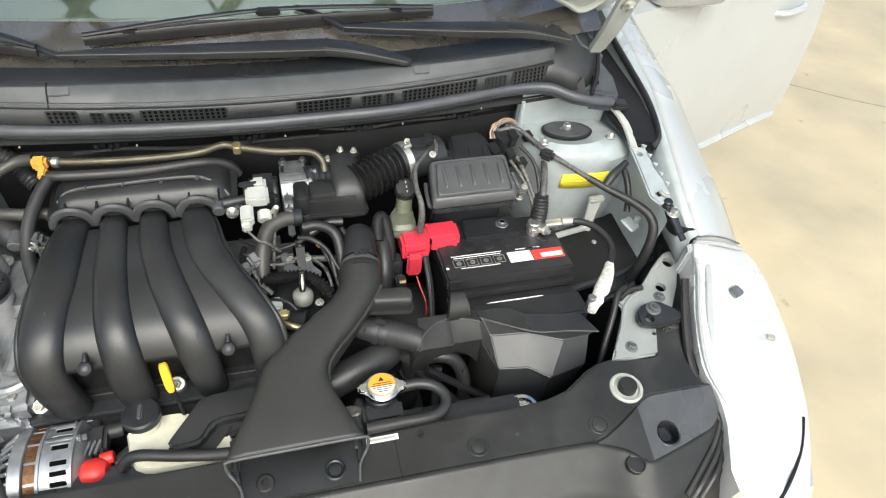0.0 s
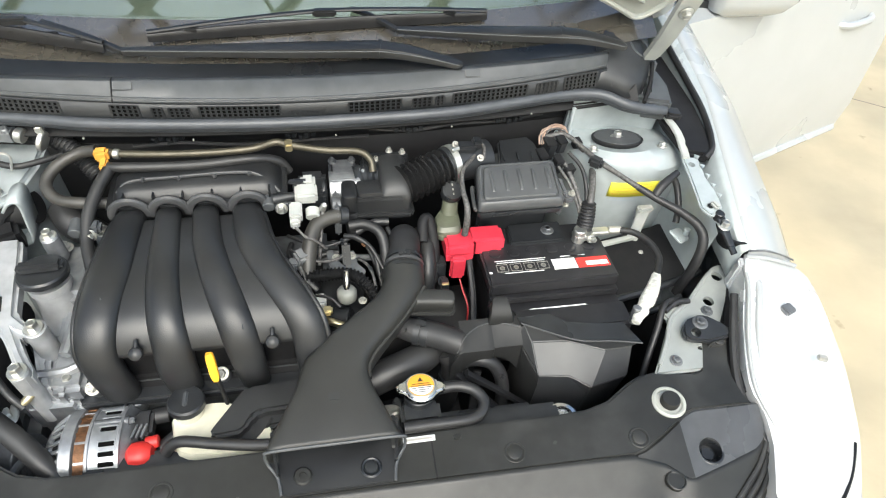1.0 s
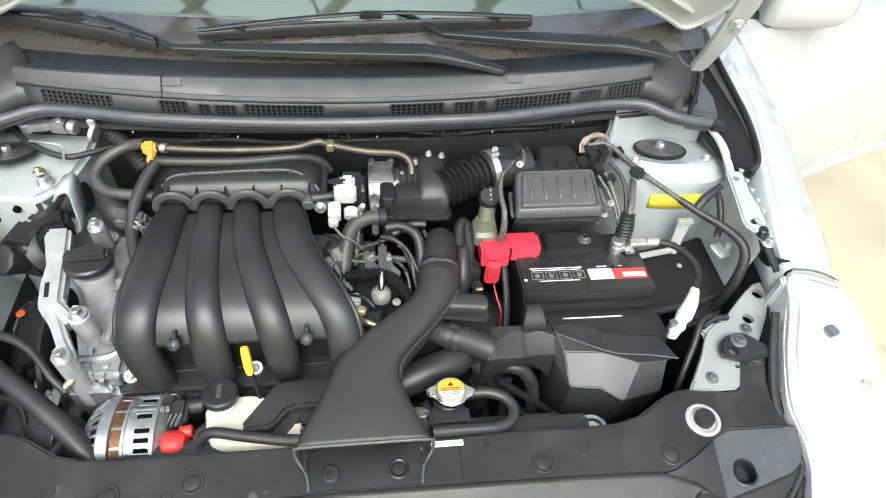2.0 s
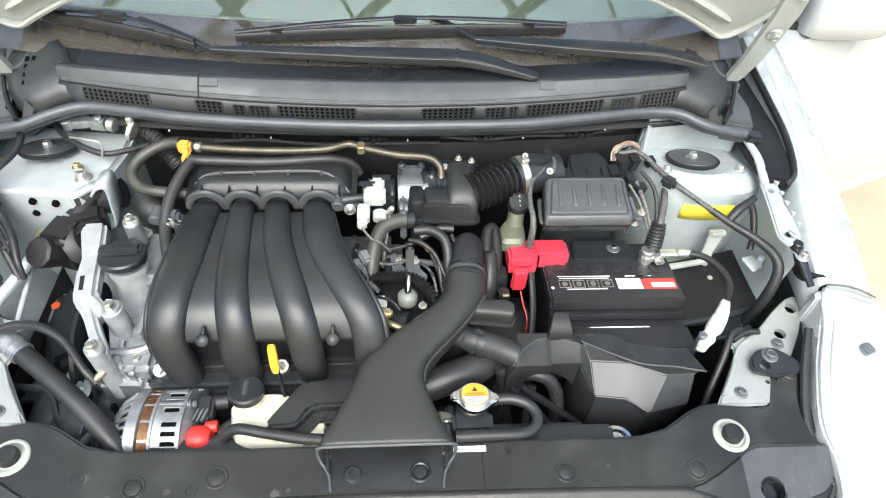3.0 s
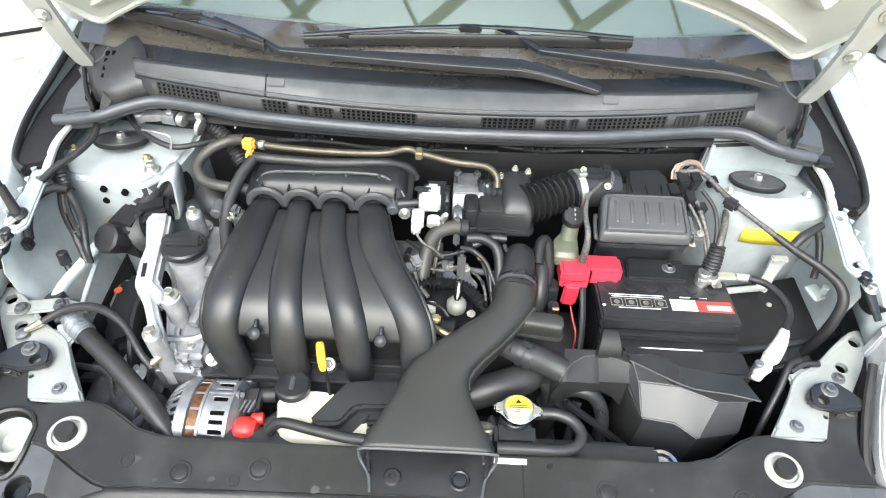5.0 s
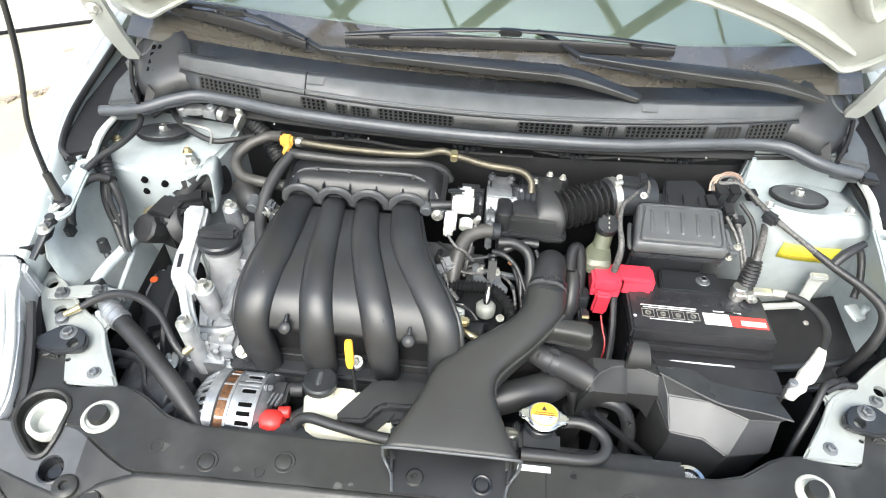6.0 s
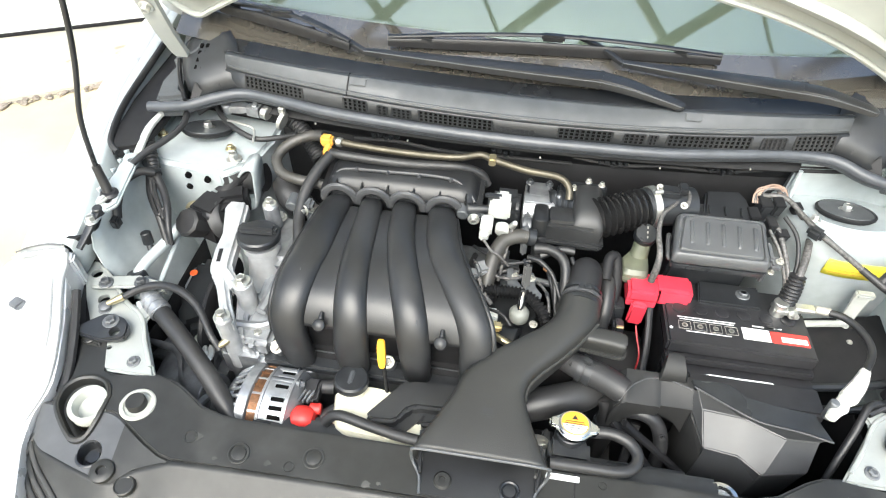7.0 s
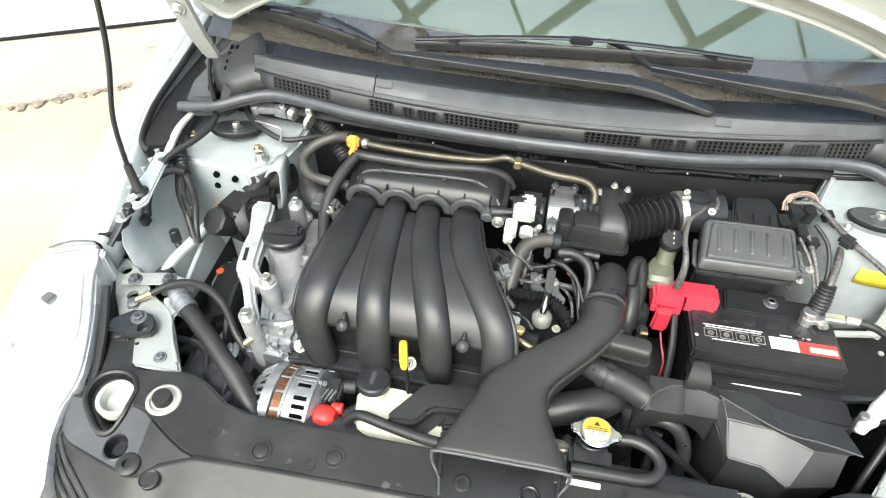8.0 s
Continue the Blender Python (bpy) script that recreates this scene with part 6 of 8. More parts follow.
for a, b in (((0.20, 0.12, 0.74), (0.29, 0.06, 0.66)), ((0.24, 0.13, 0.72), (0.22, 0.05, 0.62))):
    part("bracket_strut", bar([a, b], [(0.014, 0.010), (0.014, 0.010)], 2), DULL, resn)
part("bracket_bolt", hexbolt((0.272, 0.100, 0.745), (0, -0.6, 0.8), r=0.003), DULL, resn)

# ---- radiator and its cap ----
rad = thing("radiator", (0, 0.03, 0.40), "black radiator and fan shroud behind the cover", "radiator")
part("top_tank", box((0.0, 0.020, 0.745), (0.70, 0.045, 0.040), 0.010), BLACK, rad)
part("core", box((0.0, 0.020, 0.56), (0.68, 0.030, 0.34), 0.003), DULL, rad)
part("shroud", join(box((0.0, 0.062, 0.60), (0.66, 0.03, 0.20), 0.010), box((0.19, 0.060, 0.69), (0.26, 0.022, 0.012), 0.003), box((0.10, 0.070, 0.66), (0.012, 0.05, 0.14), 0.003)), BLACK, rad)
part("filler_neck", join(cyl((0.128, 0.055, 0.74), (0.128, 0.062, 0.80), 0.022), box((0.128, 0.038, 0.765), (0.060, 0.035, 0.05), 0.006)), BLACK, rad)
part("vent_stub", cyl((0.140, 0.064, 0.795), (0.168, 0.066, 0.795), 0.006), BLACK, rad)
part("core_hose", tube([(0.085, 0.085, 0.69), (0.092, 0.062, 0.735), (0.094, 0.045, 0.745)], 0.014, n=14, wave=0.0012, pitch=0.008), PIPE, rad)
rc = thing("metal_filler_cap", (0.128, 0.062, 0.80), "round metal radiator cap with an orange warning label", "filler cap", level=(0.1275, 0.0625, 0.802))
CAPX = Vector((0.1310, 0.0640, 0.802))
ears = [(0.0255 * math.cos(a), 0.0255 * math.sin(a)) for a in np.linspace(radians(25), radians(155), 14)] + [(-0.0345, 0.007), (-0.0365, 0.0), (-0.0345, -0.007)] \
     + [(0.0255 * math.cos(a), 0.0255 * math.sin(a)) for a in np.linspace(radians(205), radians(335), 14)] + [(0.0345, -0.007), (0.0365, 0.0), (0.0345, 0.007)]
part("cap_plate", moved(prism(ears, 0, 0.011, 0.003, 3), CAPX, (0, 0, -4)), CHROME, rc)
part("cap_top", lathe([(0.0225, 0.0105), (0.0225, 0.0125), (0.021, 0.014), (0.0, 0.014)], CAPX, CAPX + Vector((0, 0, 1)), 32), STEEL, rc)
lab = part("cap_label", lathe([(0.0195, 0.0141), (0.0195, 0.0145), (0, 0.0145)], CAPX, CAPX + Vector((0, 0, 1)), 32), CAPORANGE, rc, "orange and white warning label")
part("label_field", moved(prism([(0.0185 * math.cos(a), 0.0185 * math.sin(a)) for a in np.linspace(radians(190), radians(350), 14)], 0.01455, 0.01475, 0), CAPX), PAPER, lab)
part("label_mark", moved(prism([(-0.0045, 0.006), (0.0045, 0.006), (0, 0.0135)], 0.01455, 0.01475, 0), CAPX), INK, lab)
for k, w in enumerate((0.026, 0.030, 0.028, 0.022, 0.014)):
    part("label_line", box(CAPX + Vector((0, 0.002 - 0.0036 * k, 0.0149)), (w, 0.0012, 0.0002), 0), INK, lab)
ofl = thing("overflow_hose", (0.18, 0.04, 0.79), "thin black overflow hose looped beside the radiator cap", "hose")
part("hose_loop", tube([(0.156, 0.066, 0.796), (0.185, 0.067, 0.798), (0.210, 0.058, 0.798), (0.222, 0.040, 0.797), (0.216, 0.022, 0.796), (0.195, 0.012, 0.798), (0.150, 0.009, 0.803), (0.098, 0.006, 0.808)], 0.0085, n=14), HOSE, ofl)
part("hose_loop", tube([(-0.232, 0.030, 0.770), (-0.222, 0.036, 0.780), (-0.205, 0.036, 0.788), (-0.165, 0.026, 0.792), (-0.115, 0.015, 0.797), (-0.085, 0.010, 0.802)], 0.0080, n=14), HOSE, ofl)
stk = tagged(part("label_plate", box((0.118, -0.0095, 0.8008), (0.046, 0.0085, 0.0012), 0.0004), PAPER), "small white label with unreadable print", "label")
part("print_line", box((0.118, -0.0095, 0.8015), (0.038, 0.0035, 0.0003), 0), PIPE, stk)
for x, y in ((0.345, 0.012), (-0.283, 0.018)):
    tagged(part("metal_eye", lathe([(0.020, 0), (0.023, 0.003), (0.024, 0.005), (0.018, 0.006), (0.016, 0.0)], (x, y, 0.758), (x, y, 1.7), 28), CHROME), "bright metal ring behind the cover", "ring", group="metal rings")

# ---- battery ----
ON_BATTERY = (0.384, 0.285, 0.80)
bat = thing("battery", (0.397, 0.325, 0.60), "black car battery with a red and white label", "battery", level=ON_BATTERY, nudge=(-0.008, -0.014, 0))
part("case", box((0.397, 0.327, 0.68), (0.226, 0.150, 0.19), 0.006), BATT, bat)
part("lid", box((0.397, 0.3020, 0.787), (0.230, 0.106, 0.026), 0.004), BATT, bat)
part("lid_step", box((0.399, 0.290, 0.765), (0.230, 0.096, 0.014), 0.003), BATT, bat)
part("case_ledge", box((0.400, 0.275, 0.748), (0.232, 0.096, 0.012), 0.003), BATT, bat)
part("lid_rear", box((0.397, 0.374, 0.779), (0.226, 0.064, 0.026), 0.005), BATT, bat)
for k in range(6):
    part("vent_plug", lathe([(0.011, 0), (0.011, 0.002), (0.008, 0.003), (0, 0.002)], (0.307 + 0.035 * k, 0.3275, 0.7995), (0.307 + 0.035 * k, 0.3275, 1.8), 16), BATT, bat)
part("label_white", box((0.4240, 0.2880, 0.8002), (0.043, 0.026, 0.0008), 0.0003), PAPER, bat)
lr = part("label_red", box((0.4760, 0.2870, 0.8002), (0.058, 0.025, 0.0008), 0.0003), LABELRED, bat, "red label strip")
part("label_oval", box((0.4820, 0.2840, 0.8008), (0.040, 0.011, 0.0005), 0.0002), PAPER, lr)
for k in range(3):
    part("print_line", box((0.462 - 0.012 * k, 0.3065, 0.8004), (0.010 + 0.012 * k, 0.0018, 0.0006), 0), PAPER, bat)
for row, y in enumerate((0.3070, 0.3022, 0.2760)):
    part("print_line", box((0.348, y, 0.8003), ((0.092, 0.086, 0.070)[row], 0.0014, 0.0006), 0), PAPER, bat)
for k in range(4):
    x = 0.312 + 0.0245 * k
    fr = [box((x, 0.2975, 0.8003), (0.019, 0.0007, 0.0006), 0), box((x, 0.2805, 0.8003), (0.019, 0.0007, 0.0006), 0), box((x - 0.0095, 0.289, 0.8003), (0.0007, 0.017, 0.0006), 0), box((x + 0.0095, 0.289, 0.8003), (0.0007, 0.017, 0.0006), 0)]
    part("print_symbol", join(*fr), PIPE, bat)
    part("print_symbol", lathe([(0.0048, 0), (0.0048, 0.0004), (0.0034, 0.0004), (0.0034, 0)], (x, 0.289, 0.8002), (x, 0.289, 1.8), 12), PIPE, bat)
part("print_dot", cyl((0.2895, 0.280, 0.7998), (0.2895, 0.280, 0.8006), 0.003, n=12), PAPER, bat)
hold = thing("battery_clamp", (0.395, 0.378, 0.79), "black battery hold-down plate with a screw", "clamp", level=ON_BATTERY, nudge=(-0.008, -0.014, 0))
part("plate", prism([(0.340, 0.344), (0.442, 0.344), (0.446, 0.398), (0.346, 0.398)], 0.790, 0.806, 0.003), BLACK, hold)
part("plate_screw", hexbolt((0.416, 0.372, 0.806), r=0.007, h=0.006), DKALU, hold)
red = thing("terminal_cover", (0.27, 0.34, 0.79), "bright red plastic cover on the positive terminal", "terminal cover", level=ON_BATTERY, nudge=(-0.006, -0.006, 0))
part("cover_block", join(box((0.240, 0.338, 0.812), (0.046, 0.052, 0.036), 0.005), box((0.293, 0.350, 0.808), (0.064, 0.044, 0.036), 0.006), box((0.264, 0.342, 0.808), (0.016, 0.036, 0.032), 0.004)), RED, red)
part("cover_tab", box((0.236, 0.304, 0.790), (0.026, 0.012, 0.056), 0.004, (12, 0, -4)), RED, red)
part("cover_ridge", box((0.240, 0.3125, 0.806), (0.048, 0.004, 0.014), 0.0015), RED, red)
rw = thing("positive_cable", (0.24, 0.27, 0.74), "red battery cable with dark fuse links", "cable", level=ON_BATTERY, nudge=(-0.008, -0.014, 0))
part("cable", tube([(0.240, 0.298, 0.775), (0.244, 0.284, 0.76), (0.250, 0.262, 0.74), (0.246, 0.245, 0.70)], 0.0016, n=8), REDWIRE, rw)
part("fuse_block", join(box((0.208, 0.325, 0.775), (0.020, 0.030, 0.05), 0.004), box((0.210, 0.292, 0.768), (0.018, 0.024, 0.03), 0.004)), BLACK, rw)
part("fuse_tip", box((0.211, 0.279, 0.785), (0.012, 0.006, 0.004), 0.001), GOLD, rw)
part("cable", tube([(0.262, 0.33, 0.79), (0.262, 0.28, 0.75), (0.250, 0.22, 0.72), (0.225, 0.16, 0.69)], 0.006, n=8), RUBBER, rw)
neg = thing("negative_cable", (0.51, 0.31, 0.80), "black earth cable with silver terminal and taped end", "cable", level=ON_BATTERY, nudge=(-0.008, -0.014, 0))
part("terminal", join(box((0.474, 0.346, 0.812), (0.034, 0.026, 0.014), 0.004), cyl((0.468, 0.346, 0.79), (0.468, 0.346, 0.826), 0.012), box((0.506, 0.347, 0.816), (0.036, 0.018, 0.010), 0.003)), STEEL, neg)
part("terminal_bolt", hexbolt((0.486, 0.334, 0.812), (0.2, -0.9, 0.4), r=0.005, h=0.01), STEEL, neg)
part("terminal_cuff", cyl((0.522, 0.346, 0.818), (0.546, 0.343, 0.819), 0.0068), PIPE, neg)
part("cable", tube([(0.540, 0.344, 0.819), (0.566, 0.328, 0.822), (0.583, 0.296, 0.822), (0.583, 0.260, 0.820), (0.562, 0.222, 0.818)], 0.006, n=12), RUBBER, neg)
part("taped_end", tube([(0.563, 0.224, 0.818), (0.545, 0.196, 0.820), (0.522, 0.168, 0.818), (0.512, 0.158, 0.8175), (0.505, 0.150, 0.815), (0.497, 0.141, 0.813), (0.488, 0.130, 0.812)], [0.0075, 0.0108, 0.0128, 0.0098, 0.0120, 0.0088, 0.0070], n=10, flat=0.7), TAPE, neg)
part("end_lug", cyl((0.496, 0.150, 0.79), (0.496, 0.150, 0.825), 0.007, n=14), DKALU, neg)
tray = thing("battery_tray", (0.42, 0.20, 0.68), "black plastic ledge in front of the battery", "tray", level=ON_BATTERY, nudge=(-0.008, -0.014, 0))
part("tray_top", box((0.418, 0.202, 0.735), (0.200, 0.052, 0.05), 0.004), BATT, tray)
part("tray_label", hull([(0.345, 0.2245, 0.7600), (0.402, 0.2232, 0.7600), (0.452, 0.2240, 0.7600), (0.448, 0.2262, 0.7606), (0.405, 0.2268, 0.7608), (0.352, 0.2262, 0.7606)], 0.0002), PAPER, tray, "thin white edge of a label")
flap = thing("battery_shield", (0.61, 0.32, 0.74), "large matt black plastic shield beside the battery", "shield")
part("shield_plate", prism([(0.500, 0.360), (0.560, 0.372), (0.640, 0.388), (0.668, 0.398), (0.712, 0.315), (0.700, 0.272), (0.600, 0.246), (0.505, 0.220)], 0.735, 0.748, 0.004, smooth=1), DULL, flap)
part("shield_wall", prism([(0.50, 0.360), (0.512, 0.362), (0.512, 0.225), (0.50, 0.222)], 0.58, 0.745, 0.003), DULL, flap)
part("shield_edge", tube([(0.505, 0.225, 0.745), (0.60, 0.243, 0.745), (0.694, 0.270, 0.745)], 0.007, n=8), BLACK, flap)
part("shield_stud", lathe([(0.005, 0), (0.004, 0.002), (0, 0.003)], (0.595, 0.325, 0.748), (0.595, 0.325, 1.7), 12), PIPE, flap)

# ---- air filter housing ----
air = thing("air_filter_housing", (0.345, 0.39, 0.70), "black air filter housing with a ribbed lid", "air filter")
BOXO = [(0.2632, 0.3375), (0.4155, 0.3385), (0.4222, 0.4390), (0.2775, 0.4370)]


def airbox_ring(grow, z, r=0.009):
    """The lid's outline, grown or shrunk, with rounded corners."""
    c = sum((V((a, b, 0)) for a, b in BOXO), Vector()) / 4
    pts = [V((a, b, 0)) for a, b in BOXO]
    pts = [p + Vector((math.copysign(1, p.x - c.x), math.copysign(1, p.y - c.y), 0)) * grow for p in pts]
    ring = []
    for k in range(4):
        p, q, n = pts[k], pts[k - 1], pts[(k + 1) % 4]
        d0, d1 = (q - p).normalized() * r, (n - p).normalized() * r
        for f in (0, 0.25, 0.5, 0.75, 1):
            ring.append(p + d0 * (1 - f) ** 2 + d1 * f ** 2 + Vector((0, 0, z)))
    return ring


part("lower_case", prism([(0.280, 0.386), (0.412, 0.386), (0.416, 0.450), (0.290, 0.450)], 0.70, 0.868, 0.006), BLACK, air)
part("case_rim", loft([airbox_ring(g, z) for g, z in ((-0.004, 0.8640), (-0.0008, 0.8655), (-0.0008, 0.8735), (-0.003, 0.8745))]), BLACK, air)
part("rim_groove", loft([airbox_ring(g, z) for g, z in ((-0.0035, 0.8740), (-0.0035, 0.8785))]), DULL, air)
# lid, panel and ribs carry the painted sky sheen
lid = part("lid", loft([airbox_ring(g, z) for g, z in ((-0.0015, 0.8780), (-0.0005, 0.8795), (-0.0010, 0.8900), (-0.0032, 0.8962), (-0.0055, 0.8980), (-0.0085, 0.8975), (-0.0095, 0.8950), (-0.0115, 0.8948))]), LID_SKYLIT, air)
part("lid_panel", loft([airbox_ring(g, z, 0.007) for g, z in ((-0.0108, 0.8930), (-0.0116, 0.8982), (-0.0130, 0.9000), (-0.0160, 0.9004))]), LID_SKYLIT, lid)
for k in range(5):
    x0, x1 = 0.2945 + 0.0247 * k, 0.2985 + 0.0252 * k
    rings = []
    for f, w, h in ((-0.03, 0.0012, -0.001), (0.0, 0.0032, 0.0016), (0.08, 0.0037, 0.0034), (0.5, 0.0038, 0.0040), (0.92, 0.0037, 0.0034), (1.0, 0.0032, 0.0016), (1.03, 0.0012, -0.001)):
        x, y = x0 + (x1 - x0) * f, 0.3640 + 0.0510 * f
        rings.append([(x + w * math.cos(q), y, 0.8995 + h * math.sin(q)) for q in np.linspace(0, math.pi, 9)] + [(x - w, y, 0.897), (x + w, y, 0.897)])
    part("lid_rib", loft(rings), LID_SKYLIT, lid)
part("rear_case", prism([(0.320, 0.428), (0.396, 0.428), (0.4005, 0.470), (0.398, 0.489), (0.388, 0.506), (0.360, 0.503), (0.331, 0.499), (0.325, 0.462)], 0.78, 0.8955, 0.004, 3), MOULD, air)
part("rear_shelf", prism([(0.286, 0.428), (0.326, 0.428), (0.330, 0.475), (0.303, 0.466)], 0.78, 0.888, 0.003), MOULD, air)
# black fins stand in for the shadowed gaps behind the lid
for k in range(4):
    x = 0.3035 + 0.0262 * k
    part("rear_fin", hull([(x + e, b, z) for e in (0, 0.0022) for b, z in ((0.440, 0.880), (0.440, 0.891 + 0.008 * min(1, k)), (0.458, 0.893 + 0.009 * min(1, k)), (0.458, 0.880))], 0.0005), BLACK, air)
part("side_loop", tube([(0.266, 0.350, 0.872), (0.2605, 0.350, 0.880), (0.2640, 0.392, 0.882), (0.270, 0.398, 0.872)], 0.0035, n=8), SHEEN, air)
part("side_bracket", join(box((0.429, 0.392, 0.846), (0.010, 0.040, 0.060), 0.003), box((0.436, 0.374, 0.865), (0.020, 0.024, 0.014), 0.004)), DKALU, air)
for p in ((0.441, 0.372, 0.873), (0.435, 0.370, 0.848)):
    part("bracket_bolt", hexbolt(p, r=0.0038), PIPE, air)

ABOVE_ENGINE = (0.10, 0.39, 0.89)
bel = thing("intake_bellows", (0.20, 0.46, 0.86), "black corrugated rubber intake hose with a steel band", "hose", level=ABOVE_ENGINE, nudge=(-0.004, -0.022, 0))
part("bellows", tube([(0.150, 0.436, 0.884), (0.175, 0.447, 0.886), (0.205, 0.461, 0.890), (0.232, 0.472, 0.892)], 0.0300, n=32, wave=0.0050, pitch=0.0112), GLOSSRUB, bel)
part("cuff", tube([(0.230, 0.471, 0.892), (0.240, 0.475, 0.893), (0.268, 0.484, 0.893), (0.31, 0.495, 0.890)], [0.034, 0.0345, 0.034, 0.034], n=28), BLACK, bel)
part("steel_band", tube([(0.2365, 0.4735, 0.893), (0.2475, 0.4770, 0.8935)], 0.0365, n=30, sub=2), STEEL, bel)
part("band_screw", cyl((0.238, 0.462, 0.932), (0.252, 0.468, 0.932), 0.0045, n=12), STEEL, bel)
elb = thing("intake_elbow", (0.11, 0.42, 0.84), "black plastic intake elbow and resonator above the throttle", "intake duct", level=ABOVE_ENGINE, nudge=(-0.004, -0.010, 0))
part("elbow_dome", loft([[(0.1365 + u * 0.0265 * k, y, zc + (v * h if v > 0 else v * 0.034)) for u, v in [(math.copysign(abs(math.cos(a)) ** 0.55, math.cos(a)), math.copysign(abs(math.sin(a)) ** 0.6, math.sin(a))) for a in np.linspace(0, 6.2831853, 29)[:-1]]]
                         for y, k, zc, h in ((0.392, 0.80, 0.872, 0.004), (0.396, 0.96, 0.874, 0.014), (0.405, 1.0, 0.876, 0.023), (0.422, 1.0, 0.877, 0.029), (0.450, 1.0, 0.878, 0.031), (0.484, 0.99, 0.877, 0.030), (0.497, 0.93, 0.875, 0.026), (0.504, 0.78, 0.873, 0.014))]), MOULD, elb)
part("elbow_box", prism([(0.047, 0.398), (0.052, 0.391), (0.150, 0.389), (0.150, 0.444), (0.058, 0.440), (0.047, 0.432)], 0.852, 0.884, 0.007, smooth=1), MOULD, elb)
part("elbow_pad", loft([ringbox((0.094, 0.418, 0), w, d, 0.006, 5, z) for w, d, z in ((0.046, 0.040, 0.883), (0.044, 0.038, 0.889), (0.040, 0.034, 0.8898))]), MOULD, elb)
part("elbow_post", loft([ringbox((0.058, 0.414, 0), w, d, 0.009, 5, z) for w, d, z in ((0.026, 0.052, 0.86), (0.026, 0.052, 0.886), (0.024, 0.050, 0.890), (0.019, 0.044, 0.892))]), MOULD, elb)
part("elbow_hem", prism([(0.060, 0.386), (0.160, 0.381), (0.167, 0.390), (0.167, 0.42), (0.060, 0.43)], 0.846, 0.856, 0.003, smooth=1), MOULD, elb)
part("elbow_foot", cyl((0.062, 0.386, 0.82), (0.060, 0.396, 0.856), 0.013, 0.013), MOULD, elb)
part("elbow_flange", join(box((0.133, 0.496, 0.888), (0.070, 0.016, 0.030), 0.005), box((0.098, 0.480, 0.884), (0.030, 0.040, 0.030), 0.005)), BLACK, elb)
for p in ((0.110, 0.482, 0.899), (0.135, 0.500, 0.904), (0.158, 0.496, 0.902)):
    part("elbow_bolt", hexbolt(p, r=0.0036, h=0.006), PIPE, elb)
part("elbow_pipe", tube([(0.070, 0.462, 0.876), (0.09, 0.464, 0.878), (0.12, 0.464, 0.878)], 0.022, n=18, wave=0.0015, pitch=0.010), BLACK, elb)
thr = thing("throttle_body", (0.05, 0.45, 0.83), "cast aluminium throttle body with a black actuator", "throttle body", level=ABOVE_ENGINE, nudge=(-0.004, -0.022, 0))
part("housing", join(box((0.051, 0.484, 0.862), (0.048, 0.066, 0.052), 0.005), cyl((0.026, 0.470, 0.858), (0.080, 0.470, 0.858), 0.034)), ALU, thr)
part("lever_plate", join(box((0.0355, 0.435, 0.854), (0.011, 0.120, 0.046), 0.004), cyl((0.028, 0.418, 0.862), (0.044, 0.418, 0.862), 0.017), box((0.0355, 0.392, 0.876), (0.014, 0.012, 0.012), 0.003)), DKALU, thr)
part("housing_cap", box((0.052, 0.492, 0.889), (0.042, 0.046, 0.006), 0.003), ALU, thr)
part("housing_ridge", box((0.051, 0.455, 0.889), (0.046, 0.005, 0.004), 0.0015), ALU, thr)
part("actuator", join(box((-0.002, 0.462, 0.860), (0.048, 0.07, 0.054), 0.008), cyl((-0.035, 0.46, 0.860), (0.02, 0.46, 0.860), 0.028)), BLACK, thr)
for p, d in (((0.082, 0.470, 0.893), (0.8, -0.2, 0.5)), ((0.034, 0.508, 0.892), (0, -0.2, 0.9)), ((0.068, 0.508, 0.892), (0, -0.2, 0.9))):
    part("housing_bolt", hexbolt(p, d, r=0.0042), DKALU, thr)
sol = thing("purge_valve", (-0.02, 0.37, 0.86), "white plastic solenoid valve with connectors", "valve")
part("valve_body", join(box((-0.016, 0.388, 0.900), (0.036, 0.030, 0.022), 0.004), box((-0.012, 0.408, 0.905), (0.024, 0.026, 0.020), 0.005), cyl((-0.008, 0.368, 0.885), (-0.008, 0.352, 0.880), 0.0115)), WHITE, sol)
part("connector", join(box((-0.034, 0.355, 0.893), (0.020, 0.034, 0.018), 0.003), box((-0.036, 0.336, 0.888), (0.015, 0.014, 0.016), 0.003)), WHITE, sol)
part("nozzle", cyl((0.008, 0.366, 0.885), (0.012, 0.356, 0.905), 0.006, 0.0045), STEEL, sol)
part("valve_wire", tube([(-0.036, 0.330, 0.886), (-0.022, 0.315, 0.878), (-0.005, 0.312, 0.868), (0.01, 0.31, 0.85)], 0.0022, n=8), BRAID, sol)
part("valve_clip", box((-0.028, 0.405, 0.912), (0.03, 0.01, 0.006), 0.002), BLACK, sol)

res = thing("clutch_fluid_tank", (0.235, 0.40, 0.78), "yellowed fluid reservoir with a black cap", "fluid tank", level=(0.229, 0.39, 0.855), nudge=(-0.007, -0.026, 0))
part("tank", loft([ringbox((0.228 + dx, 0.402 + dy, 0), w, d, 0.012, 5, z) for dx, dy, w, d, z in ((0, -0.006, 0.036, 0.036, 0.798), (0, -0.006, 0.045, 0.044, 0.803), (0, -0.006, 0.045, 0.044, 0.820), (0.001, -0.002, 0.041, 0.040, 0.827), (0.007, 0.018, 0.029, 0.029, 0.831), (0.010, 0.027, 0.028, 0.028, 0.852))]), FLUID, res)
